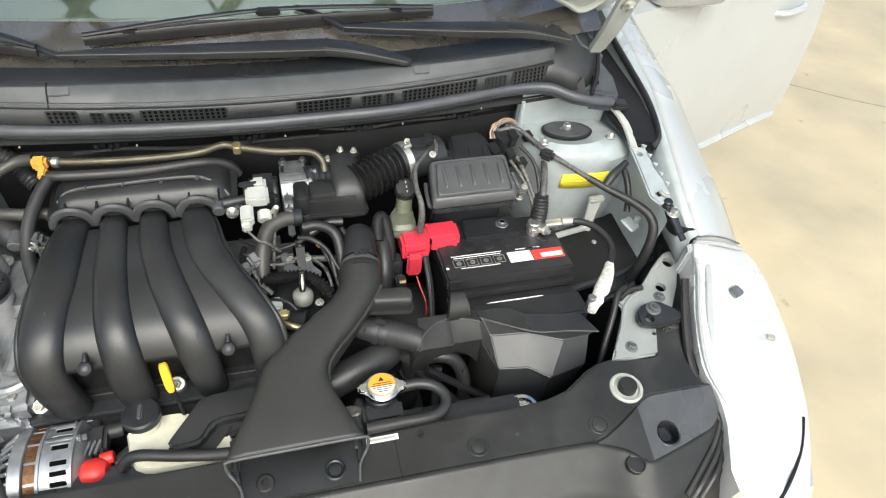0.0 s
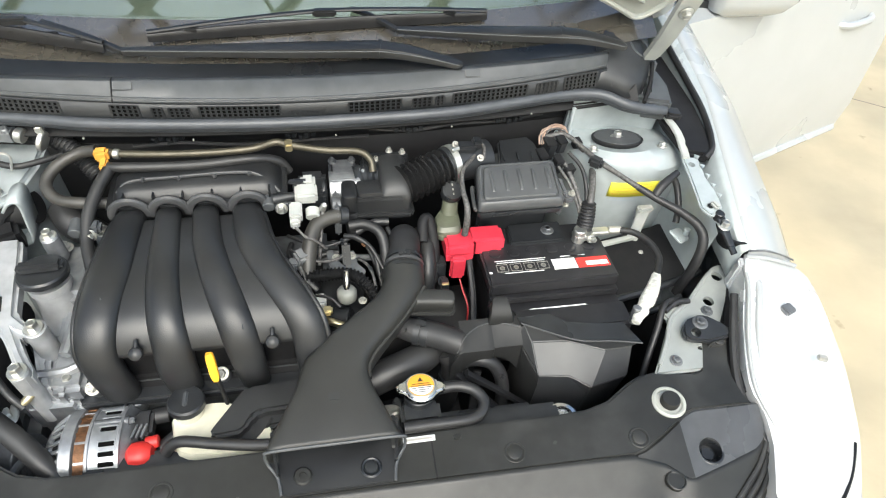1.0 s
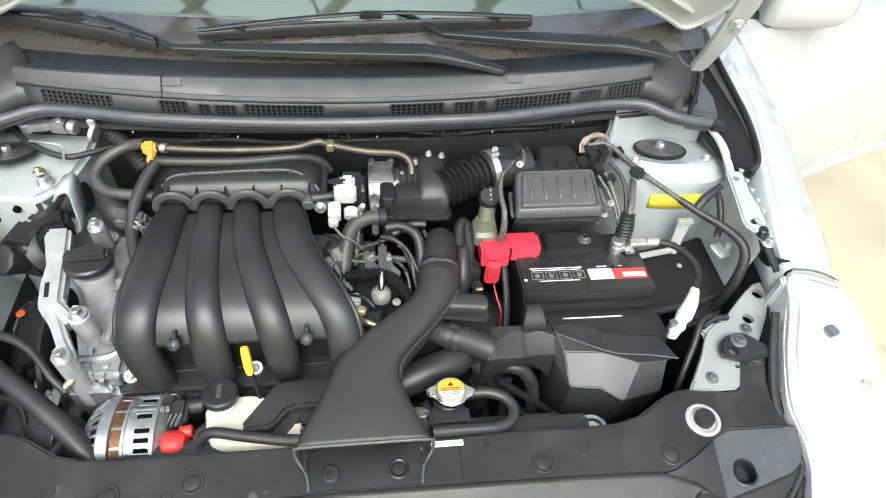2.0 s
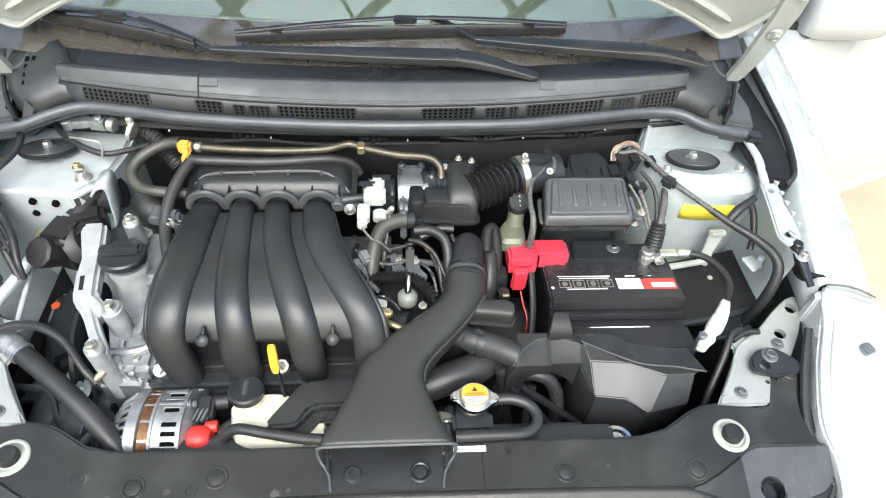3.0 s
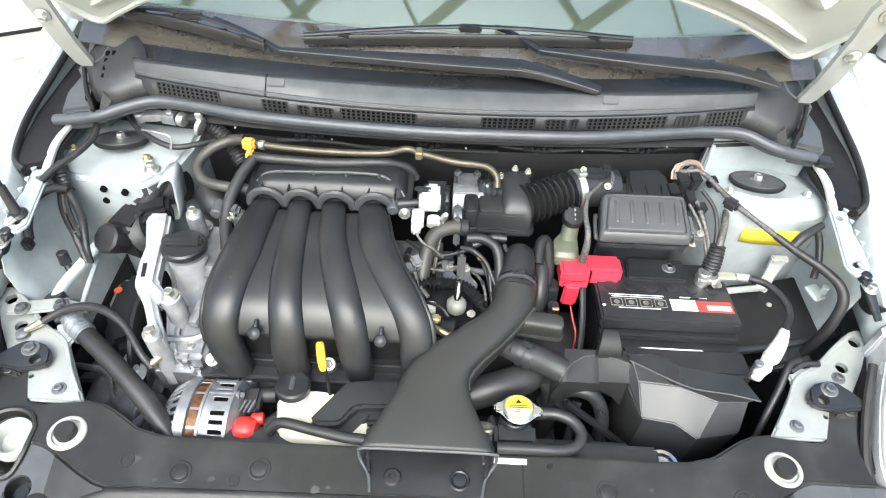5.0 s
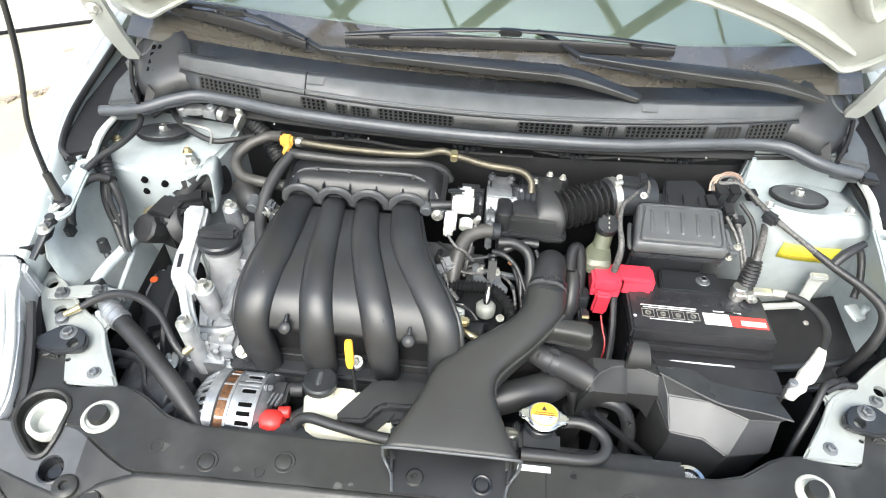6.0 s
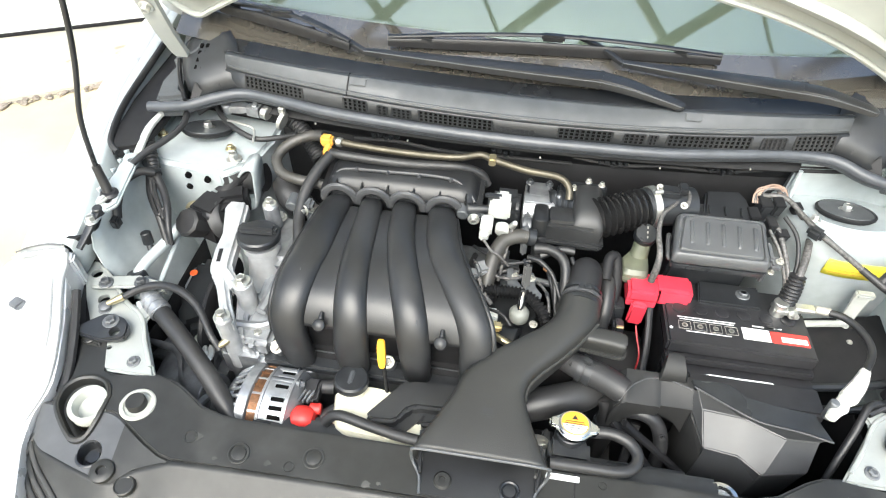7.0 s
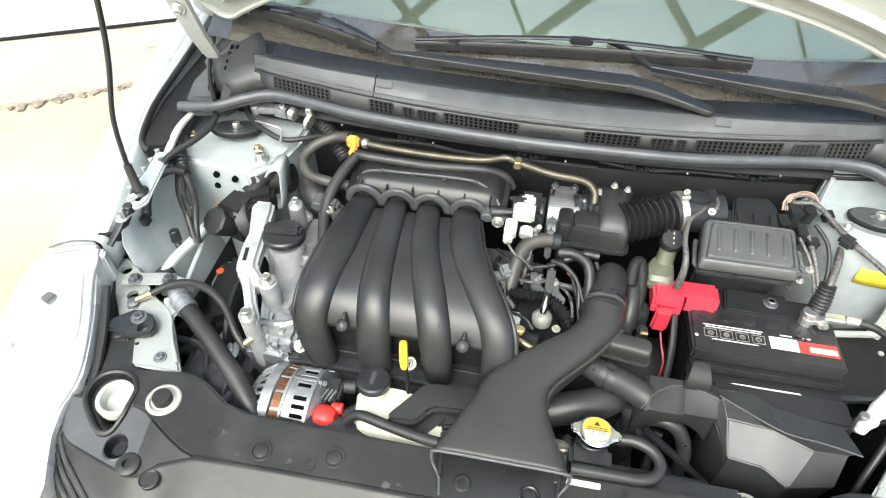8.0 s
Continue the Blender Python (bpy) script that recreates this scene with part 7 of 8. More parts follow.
part("tank_rib", box((0.228, 0.396, 0.8115), (0.047, 0.046, 0.0025), 0.001), FLUID, res)
rcap = part("tank_cap", lathe([(0.0170, 0), (0.0190, 0.003), (0.0190, 0.016), (0.0170, 0.019), (0, 0.019)], (0.2392, 0.4345, 0.856), (0.239, -0.05, 1.756), 28), BLACK, res)
for k in range(3):
    part("cap_print", box((0.2405, 0.4345 - 0.008 * k, 0.8778 - 0.0040 * k), (0.0022, 0.004, 0.0008), 0, (28, 0, 0)), PIPE, rcap)
part("tank_bracket", box((0.205, 0.385, 0.812), (0.018, 0.014, 0.008), 0.002), DKALU, res)
part("tank_hose", tube([(0.178, 0.355, 0.82), (0.182, 0.382, 0.842), (0.193, 0.388, 0.84), (0.199, 0.360, 0.80), (0.195, 0.33, 0.75)], 0.0095, n=12), DULL, res)

# ---- hoses and pipes behind the engine ----
fuel = thing("fuel_pipe", (-0.1, 0.48, 0.90), "thin bronze-coloured pipe with yellow clips along the bulkhead", "pipe")
part("pipe_run", tube([(-0.335, 0.492, 0.922), (-0.300, 0.482, 0.922), (-0.20, 0.476, 0.921), (-0.105, 0.478, 0.922), (-0.062, 0.490, 0.924), (-0.035, 0.482, 0.922), (0.02, 0.470, 0.918), (0.075, 0.466, 0.915), (0.095, 0.455, 0.905), (0.098, 0.44, 0.89)], 0.0062, n=12), BRASS, fuel)
part("connector", join(box((-0.335, 0.482, 0.924), (0.022, 0.018, 0.021), 0.004), box((-0.331, 0.465, 0.916), (0.012, 0.022, 0.014), 0.003)), ORANGE, fuel, "amber quick connector")
part("clip", box((-0.040, 0.480, 0.924), (0.012, 0.018, 0.016), 0.002), GOLD, fuel)
part("collar", cyl((-0.318, 0.4845, 0.922), (-0.308, 0.4825, 0.922), 0.0085), STEEL, fuel)
part("rubber_run", tube([(-0.345, 0.495, 0.922), (-0.375, 0.498, 0.915), (-0.408, 0.482, 0.905), (-0.424, 0.455, 0.893), (-0.408, 0.428, 0.885), (-0.375, 0.418, 0.882), (-0.33, 0.42, 0.875)], 0.0095, n=12), BROWNHOSE, fuel)
part("rubber_run", tube([(-0.323, 0.455, 0.915), (-0.338, 0.425, 0.905), (-0.350, 0.385, 0.890), (-0.352, 0.345, 0.872), (-0.343, 0.305, 0.860), (-0.335, 0.275, 0.845)], 0.0098, n=12), HOSE, fuel)
hh = thing("heater_hoses", (-0.42, 0.54, 0.85), "dark ribbed heater hoses at the bulkhead", "hose")
part("hose_run", tube([(-0.455, 0.562, 0.905), (-0.425, 0.555, 0.898), (-0.395, 0.535, 0.885), (-0.36, 0.50, 0.86)], 0.015, n=14, wave=0.0012, pitch=0.007), HOSE, hh)
part("hose_run", tube([(-0.60, 0.53, 0.912), (-0.575, 0.555, 0.917), (-0.555, 0.532, 0.912), (-0.52, 0.505, 0.908), (-0.475, 0.488, 0.903), (-0.44, 0.500, 0.90), (-0.41, 0.52, 0.895)], 0.0052, n=10), HOSE, hh)
part("hose_run", tube([(-0.42, 0.46, 0.83), (-0.40, 0.43, 0.82), (-0.37, 0.42, 0.80), (-0.35, 0.42, 0.76)], 0.026, n=16), RUBBER, hh)
ev = thing("expansion_valve", (-0.498, 0.527, 0.898), "bare metal pipe fitting with clamps at the bulkhead", "pipe fitting")
part("fitting", join(bar([(-0.544, 0.546, 0.920), (-0.518, 0.548, 0.923), (-0.504, 0.547, 0.923)], [(0.015, 0.014), (0.020, 0.016), (0.013, 0.012)], 3), bar([(-0.504, 0.547, 0.922), (-0.478, 0.542, 0.924)], [(0.020, 0.018), (0.022, 0.020)], 3), cyl((-0.546, 0.546, 0.910), (-0.546, 0.544, 0.930), 0.009), cyl((-0.488, 0.543, 0.928), (-0.488, 0.540, 0.940), 0.006)), ALU, ev)
part("clamp", cyl((-0.474, 0.541, 0.924), (-0.462, 0.537, 0.923), 0.0125), STEEL, ev)
part("clamp", join(cyl((-0.436, 0.525, 0.923), (-0.428, 0.523, 0.921), 0.017), box((-0.430, 0.527, 0.944), (0.012, 0.010, 0.014), 0.002)), STEEL, ev)
part("wire_loop", tube([(-0.533, 0.512, 0.918), (-0.503, 0.502, 0.923), (-0.478, 0.497, 0.918), (-0.472, 0.472, 0.908)], 0.002, n=6), STEEL, ev)

# ---- middle clutter ----
pcv = thing("breather_hose", (0.0, 0.33, 0.80), "bent brown-black breather hose", "hose")
part("hose_run", tube([(0.046, 0.362, 0.868), (0.020, 0.358, 0.872), (-0.004, 0.345, 0.868), (-0.016, 0.318, 0.855), (-0.022, 0.288, 0.835), (-0.024, 0.262, 0.81)], 0.0125, n=14), BROWNHOSE, pcv)
part("hose_cuff", cyl((0.034, 0.361, 0.871), (0.048, 0.363, 0.868), 0.0145), BLACK, pcv)
part("hose_flange", cyl((-0.024, 0.272, 0.800), (-0.023, 0.280, 0.815), 0.021), DULL, pcv)
hs2 = thing("vacuum_hoses", (0.08, 0.33, 0.80), "bundle of thin black vacuum hoses", "hose")
for pts, r in ((((0.050, 0.345, 0.862), (0.075, 0.342, 0.866), (0.098, 0.325, 0.862), (0.104, 0.295, 0.84), (0.10, 0.265, 0.80)), 0.0085), (((0.040, 0.330, 0.855), (0.062, 0.320, 0.858), (0.085, 0.300, 0.845), (0.092, 0.268, 0.82)), 0.0042),
               (((0.055, 0.325, 0.855), (0.08, 0.305, 0.852), (0.098, 0.275, 0.83)), 0.0032), (((0.06, 0.34, 0.85), (0.09, 0.35, 0.86), (0.115, 0.35, 0.86)), 0.0065), (((-0.03, 0.30, 0.80), (0.0, 0.325, 0.815), (0.03, 0.325, 0.82)), 0.006),
               (((0.072, 0.33, 0.84), (0.088, 0.29, 0.82), (0.10, 0.24, 0.79)), 0.0036)):
    part("hose_run", tube(pts, r, n=10), HOSE, hs2)
part("wire_tip", cyl((0.066, 0.308, 0.858), (0.072, 0.302, 0.858), 0.0022, n=10), COPPER, hs2)
loom = thing("corrugated_loom", (0.03, 0.27, 0.80), "black corrugated wiring conduit", "conduit")
part("conduit", tube([(-0.040, 0.272, 0.825), (0.0, 0.270, 0.832), (0.038, 0.267, 0.835), (0.064, 0.250, 0.833), (0.078, 0.228, 0.825), (0.084, 0.205, 0.81)], 0.0095, n=14, wave=0.0018, pitch=0.0056), GLOSSRUB, loom)
sen = thing("coolant_sensor", (0.035, 0.21, 0.80), "pale sensor with a steel stem and bracket", "sensor")
part("sensor_body", lathe([(0.012, 0), (0.0150, 0.003), (0.0160, 0.010), (0.0160, 0.018), (0.0125, 0.023), (0.006, 0.025)], (0.036, 0.232, 0.812), (0.036, 0.238, 0.836), 24), SENSOR, sen)
part("sensor_stem", lathe([(0.0055, 0), (0.0055, 0.02), (0.0045, 0.022), (0.0045, 0.035), (0, 0.036)], (0.036, 0.236, 0.832), (0.038, 0.256, 0.870), 14), CHROME, sen)
part("plug", box((0.040, 0.276, 0.874), (0.013, 0.020, 0.040), 0.004, (-35, 0, 0)), BLACK, sen)
part("bracket", prism([(0.015, 0.265), (0.066, 0.262), (0.070, 0.275), (0.058, 0.29), (0.054, 0.318), (0.042, 0.318), (0.038, 0.285), (0.026, 0.30), (0.018, 0.325), (0.008, 0.32)], 0.826, 0.831, 0.0015), DKALU, sen)
for p in ((0.024, 0.305, 0.831), (0.050, 0.305, 0.831), (0.060, 0.222, 0.82)):
    part("bracket_bolt", hexbolt(p, r=0.004, h=0.005), PIPE, sen)
part("tube_stub", tube([(0.0, 0.205, 0.800), (0.012, 0.196, 0.805), (0.030, 0.190, 0.800)], 0.006, n=10), GOLD, sen)
inj = thing("injector_plugs", (-0.04, 0.30, 0.78), "grey and white injector connectors with wires", "connectors")
part("plug", join(box((-0.030, 0.300, 0.845), (0.022, 0.026, 0.022), 0.004, (0, 0, 25)), box((-0.045, 0.292, 0.838), (0.016, 0.018, 0.018), 0.003)), PLUGGREY, inj)
part("plug", box((-0.006, 0.232, 0.815), (0.018, 0.022, 0.016), 0.003), WHITE, inj)
part("plug", box((0.004, 0.214, 0.812), (0.016, 0.014, 0.014), 0.003), GOLD, inj)
part("wire", tube([(-0.035, 0.285, 0.84), (-0.025, 0.265, 0.83), (-0.01, 0.25, 0.82)], 0.004, n=8), BRAID, inj)
part("wire", tube([(-0.045, 0.30, 0.835), (-0.052, 0.32, 0.83), (-0.048, 0.35, 0.82)], 0.005, n=8), RUBBER, inj)
gear = thing("gear_linkage", (0.15, 0.30, 0.66), "dark brackets and castings above the gearbox", "linkage")
part("casting", join(box((0.02, 0.26, 0.755), (0.09, 0.11, 0.06), 0.010), cyl((0.0, 0.22, 0.78), (0.04, 0.21, 0.79), 0.018)), BLACK, gear)
part("bracket", join(box((0.19, 0.32, 0.72), (0.03, 0.10, 0.06), 0.006), cyl((0.165, 0.31, 0.76), (0.165, 0.31, 0.80), 0.012)), DULL, gear)
part("hose_run", tube([(0.172, 0.37, 0.80), (0.178, 0.33, 0.815), (0.176, 0.29, 0.80), (0.17, 0.26, 0.76)], 0.014, n=12), HOSE, gear)
part("rod", tube([(-0.03, 0.33, 0.79), (0.02, 0.33, 0.80), (0.10, 0.33, 0.79)], 0.006, n=8), DKALU, gear)

# ---- wiring by the filter and tower ----
har = thing("wiring_harness", (0.50, 0.40, 0.80), "taped grey-black wiring harness with pale loose wires", "wiring")
part("trunk", tube([(0.420, 0.490, 0.905), (0.455, 0.488, 0.908), (0.482, 0.455, 0.902), (0.499, 0.425, 0.900), (0.530, 0.388, 0.896), (0.560, 0.358, 0.890)], [0.004, 0.0045, 0.0045, 0.0055, 0.0045, 0.0055], n=10), BRAID, har)
part("trunk_tail", tube([(0.556, 0.361, 0.891), (0.588, 0.336, 0.882), (0.622, 0.308, 0.876), (0.646, 0.280, 0.868), (0.652, 0.258, 0.85), (0.644, 0.240, 0.81), (0.632, 0.232, 0.74)], [0.0058, 0.0066, 0.0074, 0.0082, 0.0088, 0.009, 0.009], n=12), RUBBER, har)
part("clip_block", box((0.494, 0.418, 0.902), (0.026, 0.020, 0.020), 0.005, (0, 0, -40)), BLACK, har)
part("drop", tube([(0.476, 0.472, 0.898), (0.498, 0.446, 0.882), (0.493, 0.408, 0.868), (0.484, 0.378, 0.856), (0.477, 0.360, 0.840)], [0.0042, 0.0056, 0.0062, 0.0064, 0.007], n=12), BRAID, har)
part("drop", tube([(0.440, 0.440, 0.89), (0.452, 0.405, 0.875), (0.462, 0.372, 0.850), (0.470, 0.348, 0.82)], 0.0045, n=10), BRAID, har)
part("drop", tube([(0.455, 0.455, 0.895), (0.474, 0.425, 0.882), (0.478, 0.390, 0.858), (0.472, 0.352, 0.82)], 0.0035, n=10), RUBBER, har)
part("drop", tube([(0.430, 0.430, 0.885), (0.446, 0.398, 0.870), (0.458, 0.368, 0.845), (0.468, 0.345, 0.81)], 0.0030, n=8), BRAID, har)
part("sleeve", tube([(0.476, 0.365, 0.853), (0.474, 0.353, 0.828), (0.470, 0.338, 0.79), (0.467, 0.325, 0.74)], [0.0125, 0.0145, 0.0140, 0.0140], n=14, wave=0.0012, pitch=0.006), RUBBER, har)
part("side_run", tube([(0.582, 0.342, 0.886), (0.600, 0.356, 0.898), (0.632, 0.376, 0.905)], [0.007, 0.008, 0.006], n=10), RUBBER, har)
part("side_run", tube([(0.622, 0.372, 0.903), (0.632, 0.360, 0.885), (0.634, 0.335, 0.86), (0.628, 0.315, 0.84)], 0.006, n=10), RUBBER, har)
part("front_run", tube([(0.292, 0.440, 0.905), (0.296, 0.462, 0.912), (0.290, 0.478, 0.912)], 0.003, n=8), BRAID, har)
part("front_run", tube([(0.286, 0.474, 0.91), (0.275, 0.446, 0.907), (0.251, 0.417, 0.905), (0.2430, 0.379, 0.900), (0.246, 0.346, 0.888), (0.245, 0.330, 0.868), (0.243, 0.326, 0.840)], [0.003, 0.0035, 0.0038, 0.0042, 0.0050, 0.0058, 0.0060], n=10), BRAID, har)
part("sensor_plug", join(box((0.262, 0.458, 0.918), (0.036, 0.022, 0.016), 0.004), box((0.282, 0.464, 0.922), (0.016, 0.02, 0.016), 0.003)), BLACK, har)
for p in ((0.244, 0.462, 0.922), (0.283, 0.432, 0.915)):
    part("plug_screw", hexbolt(p, (0, -0.5, 0.9), r=0.0036, h=0.006), PIPE, har)
rw_ = random.Random(3)
for k in range(9):
    x0, x1 = 0.412 + rw_.uniform(-0.006, 0.006), 0.452 + rw_.uniform(-0.006, 0.01)
    part("loose_wire", tube([(x0, 0.480, 0.895), (x0 + 0.004, 0.498 + rw_.uniform(-0.006, 0.006), 0.905), ((x0 + x1) / 2, 0.508 + rw_.uniform(-0.008, 0.004), 0.910 + rw_.uniform(-0.004, 0.004)), (x1, 0.508 + rw_.uniform(-0.006, 0.006), 0.905), (x1 + 0.004, 0.49, 0.90)],
                            0.0016, n=6), PINKWIRE if k % 3 else BRAID, har)
rl = thing("relay_cluster", (0.43, 0.47, 0.86), "cluster of small black relays and connectors", "relay")
for p, s in (((0.425, 0.478, 0.885), (0.026, 0.03, 0.05)), ((0.445, 0.475, 0.895), (0.022, 0.025, 0.035)), ((0.405, 0.455, 0.885), (0.022, 0.03, 0.03)), ((0.432, 0.440, 0.88), (0.020, 0.026, 0.04)), ((0.450, 0.425, 0.875), (0.024, 0.02, 0.03)), ((0.415, 0.425, 0.882), (0.016, 0.02, 0.026)), ((0.478, 0.480, 0.892), (0.02, 0.02, 0.02))):
    part("relay", box(p, tuple(0.78 * a for a in s), 0.0025, (6, 4, 12)), BLACK, rl)
    part("relay_lip", box((p[0], p[1], p[2] + 0.36 * s[2]), (0.84 * s[0], 0.84 * s[1], 0.004), 0.0012, (6, 4, 12)), DULL, rl)
def on_tower(x, z, lift):
    """A point on the squarish front of the strut tower."""
    k = min(1, (z - 0.80) / 0.042) + max(0, z - 0.842) * 6
    r, xc, yc = 0.1235 - 0.0035 * k, 0.589 - 0.002 * k, 0.524 - 0.004 * k
    return (x, yc - (r + lift) * (1 - min(1, abs(x - xc) / r) ** (2 / 0.7)) ** 0.35, z)


sti = tagged(part("sticker", sheet([[on_tower(x, z, 0.0026) for x in np.linspace(0.529, 0.622, 13)] for z in (0.864, 0.846, 0.827)]), STICKER, solid=0.0004), "yellow paper sticker with faint print on the strut tower", "sticker")
for k in range(4):
    part("print_line", sheet([[on_tower(x, z, 0.0033) for x in np.linspace(0.536, 0.611, 9)] for z in (0.8585 - 0.0075 * k, 0.8575 - 0.0075 * k)]), ORANGE, sti)
wb = thing("hose_bracket", (0.60, 0.38, 0.74), "pale plastic bracket on the inner wing", "bracket")
part("post", join(bar([(0.590, 0.360, 0.74), (0.594, 0.366, 0.78), (0.598, 0.374, 0.815)], [(0.022, 0.012), (0.020, 0.012), (0.026, 0.014)], 3), box((0.598, 0.372, 0.818), (0.030, 0.014, 0.012), 0.003)), WHITE, wb)
part("arm", bar([(0.590, 0.358, 0.755), (0.55, 0.348, 0.760), (0.50, 0.338, 0.762)], [(0.010, 0.008), (0.010, 0.008), (0.012, 0.006)], 3), WHITE, wb)
grd = thing("rail_bracket", (0.66, 0.29, 0.80), "small pale metal bracket with a hole", "bracket")
part("plate", join(box((0.640, 0.305, 0.815), (0.036, 0.030, 0.006), 0.002, (10, 20, 30)), cyl((0.655, 0.31, 0.80), (0.655, 0.31, 0.826), 0.006)), INNER, grd)
lat = thing("headlamp_stay", (0.665, 0.235, 0.87), "grey metal headlamp stay with a pale clip", "bracket", "headlamp stays")
part("stay", join(bar([(0.656, 0.292, 0.912), (0.664, 0.262, 0.905), (0.668, 0.235, 0.892), (0.676, 0.208, 0.876)], [(0.012, 0.005), (0.015, 0.006), (0.014, 0.006), (0.011, 0.005)], 4), cyl((0.662, 0.268, 0.898), (0.662, 0.268, 0.914), 0.008)), BLACK, lat)
part("stay_nut", hexbolt((0.666, 0.250, 0.900), r=0.0065, h=0.009), STEEL, lat)
part("clip", box((0.658, 0.282, 0.918), (0.012, 0.018, 0.009), 0.003, (0, 0, 20)), WHITE, lat)
lat2 = thing("headlamp_stay", (-0.665, 0.235, 0.87), "grey metal headlamp stay with a pale clip", "bracket", "headlamp stays")
part("stay", join(bar([(-0.656, 0.292, 0.912), (-0.664, 0.262, 0.905), (-0.668, 0.235, 0.892), (-0.676, 0.208, 0.876)], [(0.012, 0.005), (0.015, 0.006), (0.014, 0.006), (0.011, 0.005)], 4), cyl((-0.662, 0.268, 0.898), (-0.662, 0.268, 0.914), 0.008)), BLACK, lat2)
part("stay_nut", hexbolt((-0.666, 0.250, 0.900), r=0.0065, h=0.009), STEEL, lat2)
part("clip", box((-0.658, 0.282, 0.918), (0.012, 0.018, 0.009), 0.003, (0, 0, -20)), WHITE, lat2)
wr = thing("rail_wiring", (0.55, 0.13, 0.78), "dark taped wiring along the front rail", "wiring")
part("run", tube([(0.572, 0.172, 0.812), (0.552, 0.160, 0.815), (0.535, 0.130, 0.80), (0.515, 0.095, 0.77), (0.50, 0.06, 0.72)], 0.0055, n=10), RUBBER, wr)
part("run", tube([(0.605, 0.170, 0.806), (0.580, 0.168, 0.808), (0.556, 0.155, 0.805)], 0.005, n=8), RUBBER, wr)
part("pipe", tube([(0.53, 0.195, 0.735), (0.58, 0.200, 0.74), (0.63, 0.215, 0.75)], 0.007, n=10), BLACK, wr)

# ---- the other side: pipes and looms ----
loom_l = thing("wing_loom", (-0.66, 0.42, 0.80), "black ribbed wiring loom on the inner wing", "wiring")
part("trunk", tube([(-0.662, 0.560, 0.912), (-0.676, 0.505, 0.906), (-0.668, 0.458, 0.902), (-0.645, 0.418, 0.893), (-0.628, 0.390, 0.880)], [0.011, 0.0115, 0.0115, 0.011, 0.009], n=14, wave=0.0009, pitch=0.007), RUBBER, loom_l)
part("trunk_tape", tube([(-0.650, 0.412, 0.888), (-0.626, 0.388, 0.880)], [0.0118, 0.0105], n=14), BLACK, loom_l)
part("strand", tube([(-0.630, 0.392, 0.882), (-0.607, 0.365, 0.868), (-0.588, 0.335, 0.862), (-0.575, 0.300, 0.845), (-0.570, 0.285, 0.82)], [0.0075, 0.007, 0.0065, 0.005, 0.004], n=10), RUBBER, loom_l)
part("strand", tube([(-0.634, 0.392, 0.880), (-0.622, 0.362, 0.868), (-0.606, 0.338, 0.860), (-0.588, 0.316, 0.85)], 0.0045, n=8), RUBBER, loom_l)
part("strand", tube([(-0.638, 0.394, 0.880), (-0.636, 0.372, 0.868), (-0.618, 0.340, 0.858), (-0.600, 0.322, 0.852), (-0.592, 0.338, 0.860)], 0.0038, n=8), RUBBER, loom_l)
part("branch", tube([(-0.650, 0.405, 0.875), (-0.640, 0.370, 0.850), (-0.622, 0.345, 0.82), (-0.60, 0.33, 0.80)], 0.006, n=10), RUBBER, loom_l)
part("branch", tube([(-0.640, 0.395, 0.880), (-0.622, 0.352, 0.855), (-0.605, 0.325, 0.83), (-0.59, 0.30, 0.80)], 0.007, n=10), RUBBER, loom_l)
part("branch", tube([(-0.625, 0.385, 0.89), (-0.645, 0.372, 0.90), (-0.662, 0.345, 0.895), (-0.665, 0.315, 0.875), (-0.66, 0.295, 0.86)], 0.0075, n=10), RUBBER, loom_l)
part("plug", box((-0.660, 0.288, 0.858), (0.014, 0.018, 0.02), 0.003), BLACK, loom_l)
part("cable", tube([(-0.652, 0.375, 0.915), (-0.640, 0.400, 0.920), (-0.616, 0.440, 0.922), (-0.603, 0.480, 0.925), (-0.606, 0.52, 0.935)], 0.0058, n=10), RUBBER, loom_l)
ac = thing("air_conditioning_pipe", (-0.60, 0.28, 0.75), "pale painted metal pipe with a black service cap", "pipe")
part("pipe_run", tube([(-0.520, 0.372, 0.832), (-0.548, 0.372, 0.828), (-0.572, 0.350, 0.815), (-0.598, 0.300, 0.800), (-0.618, 0.258, 0.790), (-0.626, 0.232, 0.775), (-0.62, 0.215, 0.75)], 0.0098, n=14), INNER, ac)
part("service_cap", join(cyl((-0.6225, 0.294, 0.803), (-0.6245, 0.300, 0.826), 0.0095, 0.0090), cyl((-0.614, 0.284, 0.792), (-0.6225, 0.294, 0.806), 0.006)), BLACK, ac)
part("pipe_boot", cyl((-0.621, 0.232, 0.772), (-0.626, 0.238, 0.790), 0.018, 0.016), BLACK, ac)
part("thin_pipe", tube([(-0.590, 0.350, 0.785), (-0.588, 0.300, 0.780), (-0.585, 0.240, 0.772), (-0.582, 0.195, 0.76)], 0.0046, n=10), INNER, ac)
part("pipe_nut", lathe([(0.012, 0), (0.013, 0.004), (0.013, 0.012), (0.008, 0.015)], (-0.565, 0.372, 0.82), (-0.572, 0.378, 0.84), 6), GOLD, ac)
hp = thing("pressure_hose", (-0.47, 0.10, 0.72), "thick black hose with a crimped metal end", "hose")
part("hose_run", tube([(-0.546, 0.165, 0.800), (-0.505, 0.134, 0.796), (-0.462, 0.100, 0.788), (-0.422, 0.066, 0.776), (-0.385, 0.030, 0.758), (-0.362, 0.004, 0.73), (-0.35, -0.01, 0.69)], 0.0150, n=18), HOSE, hp)
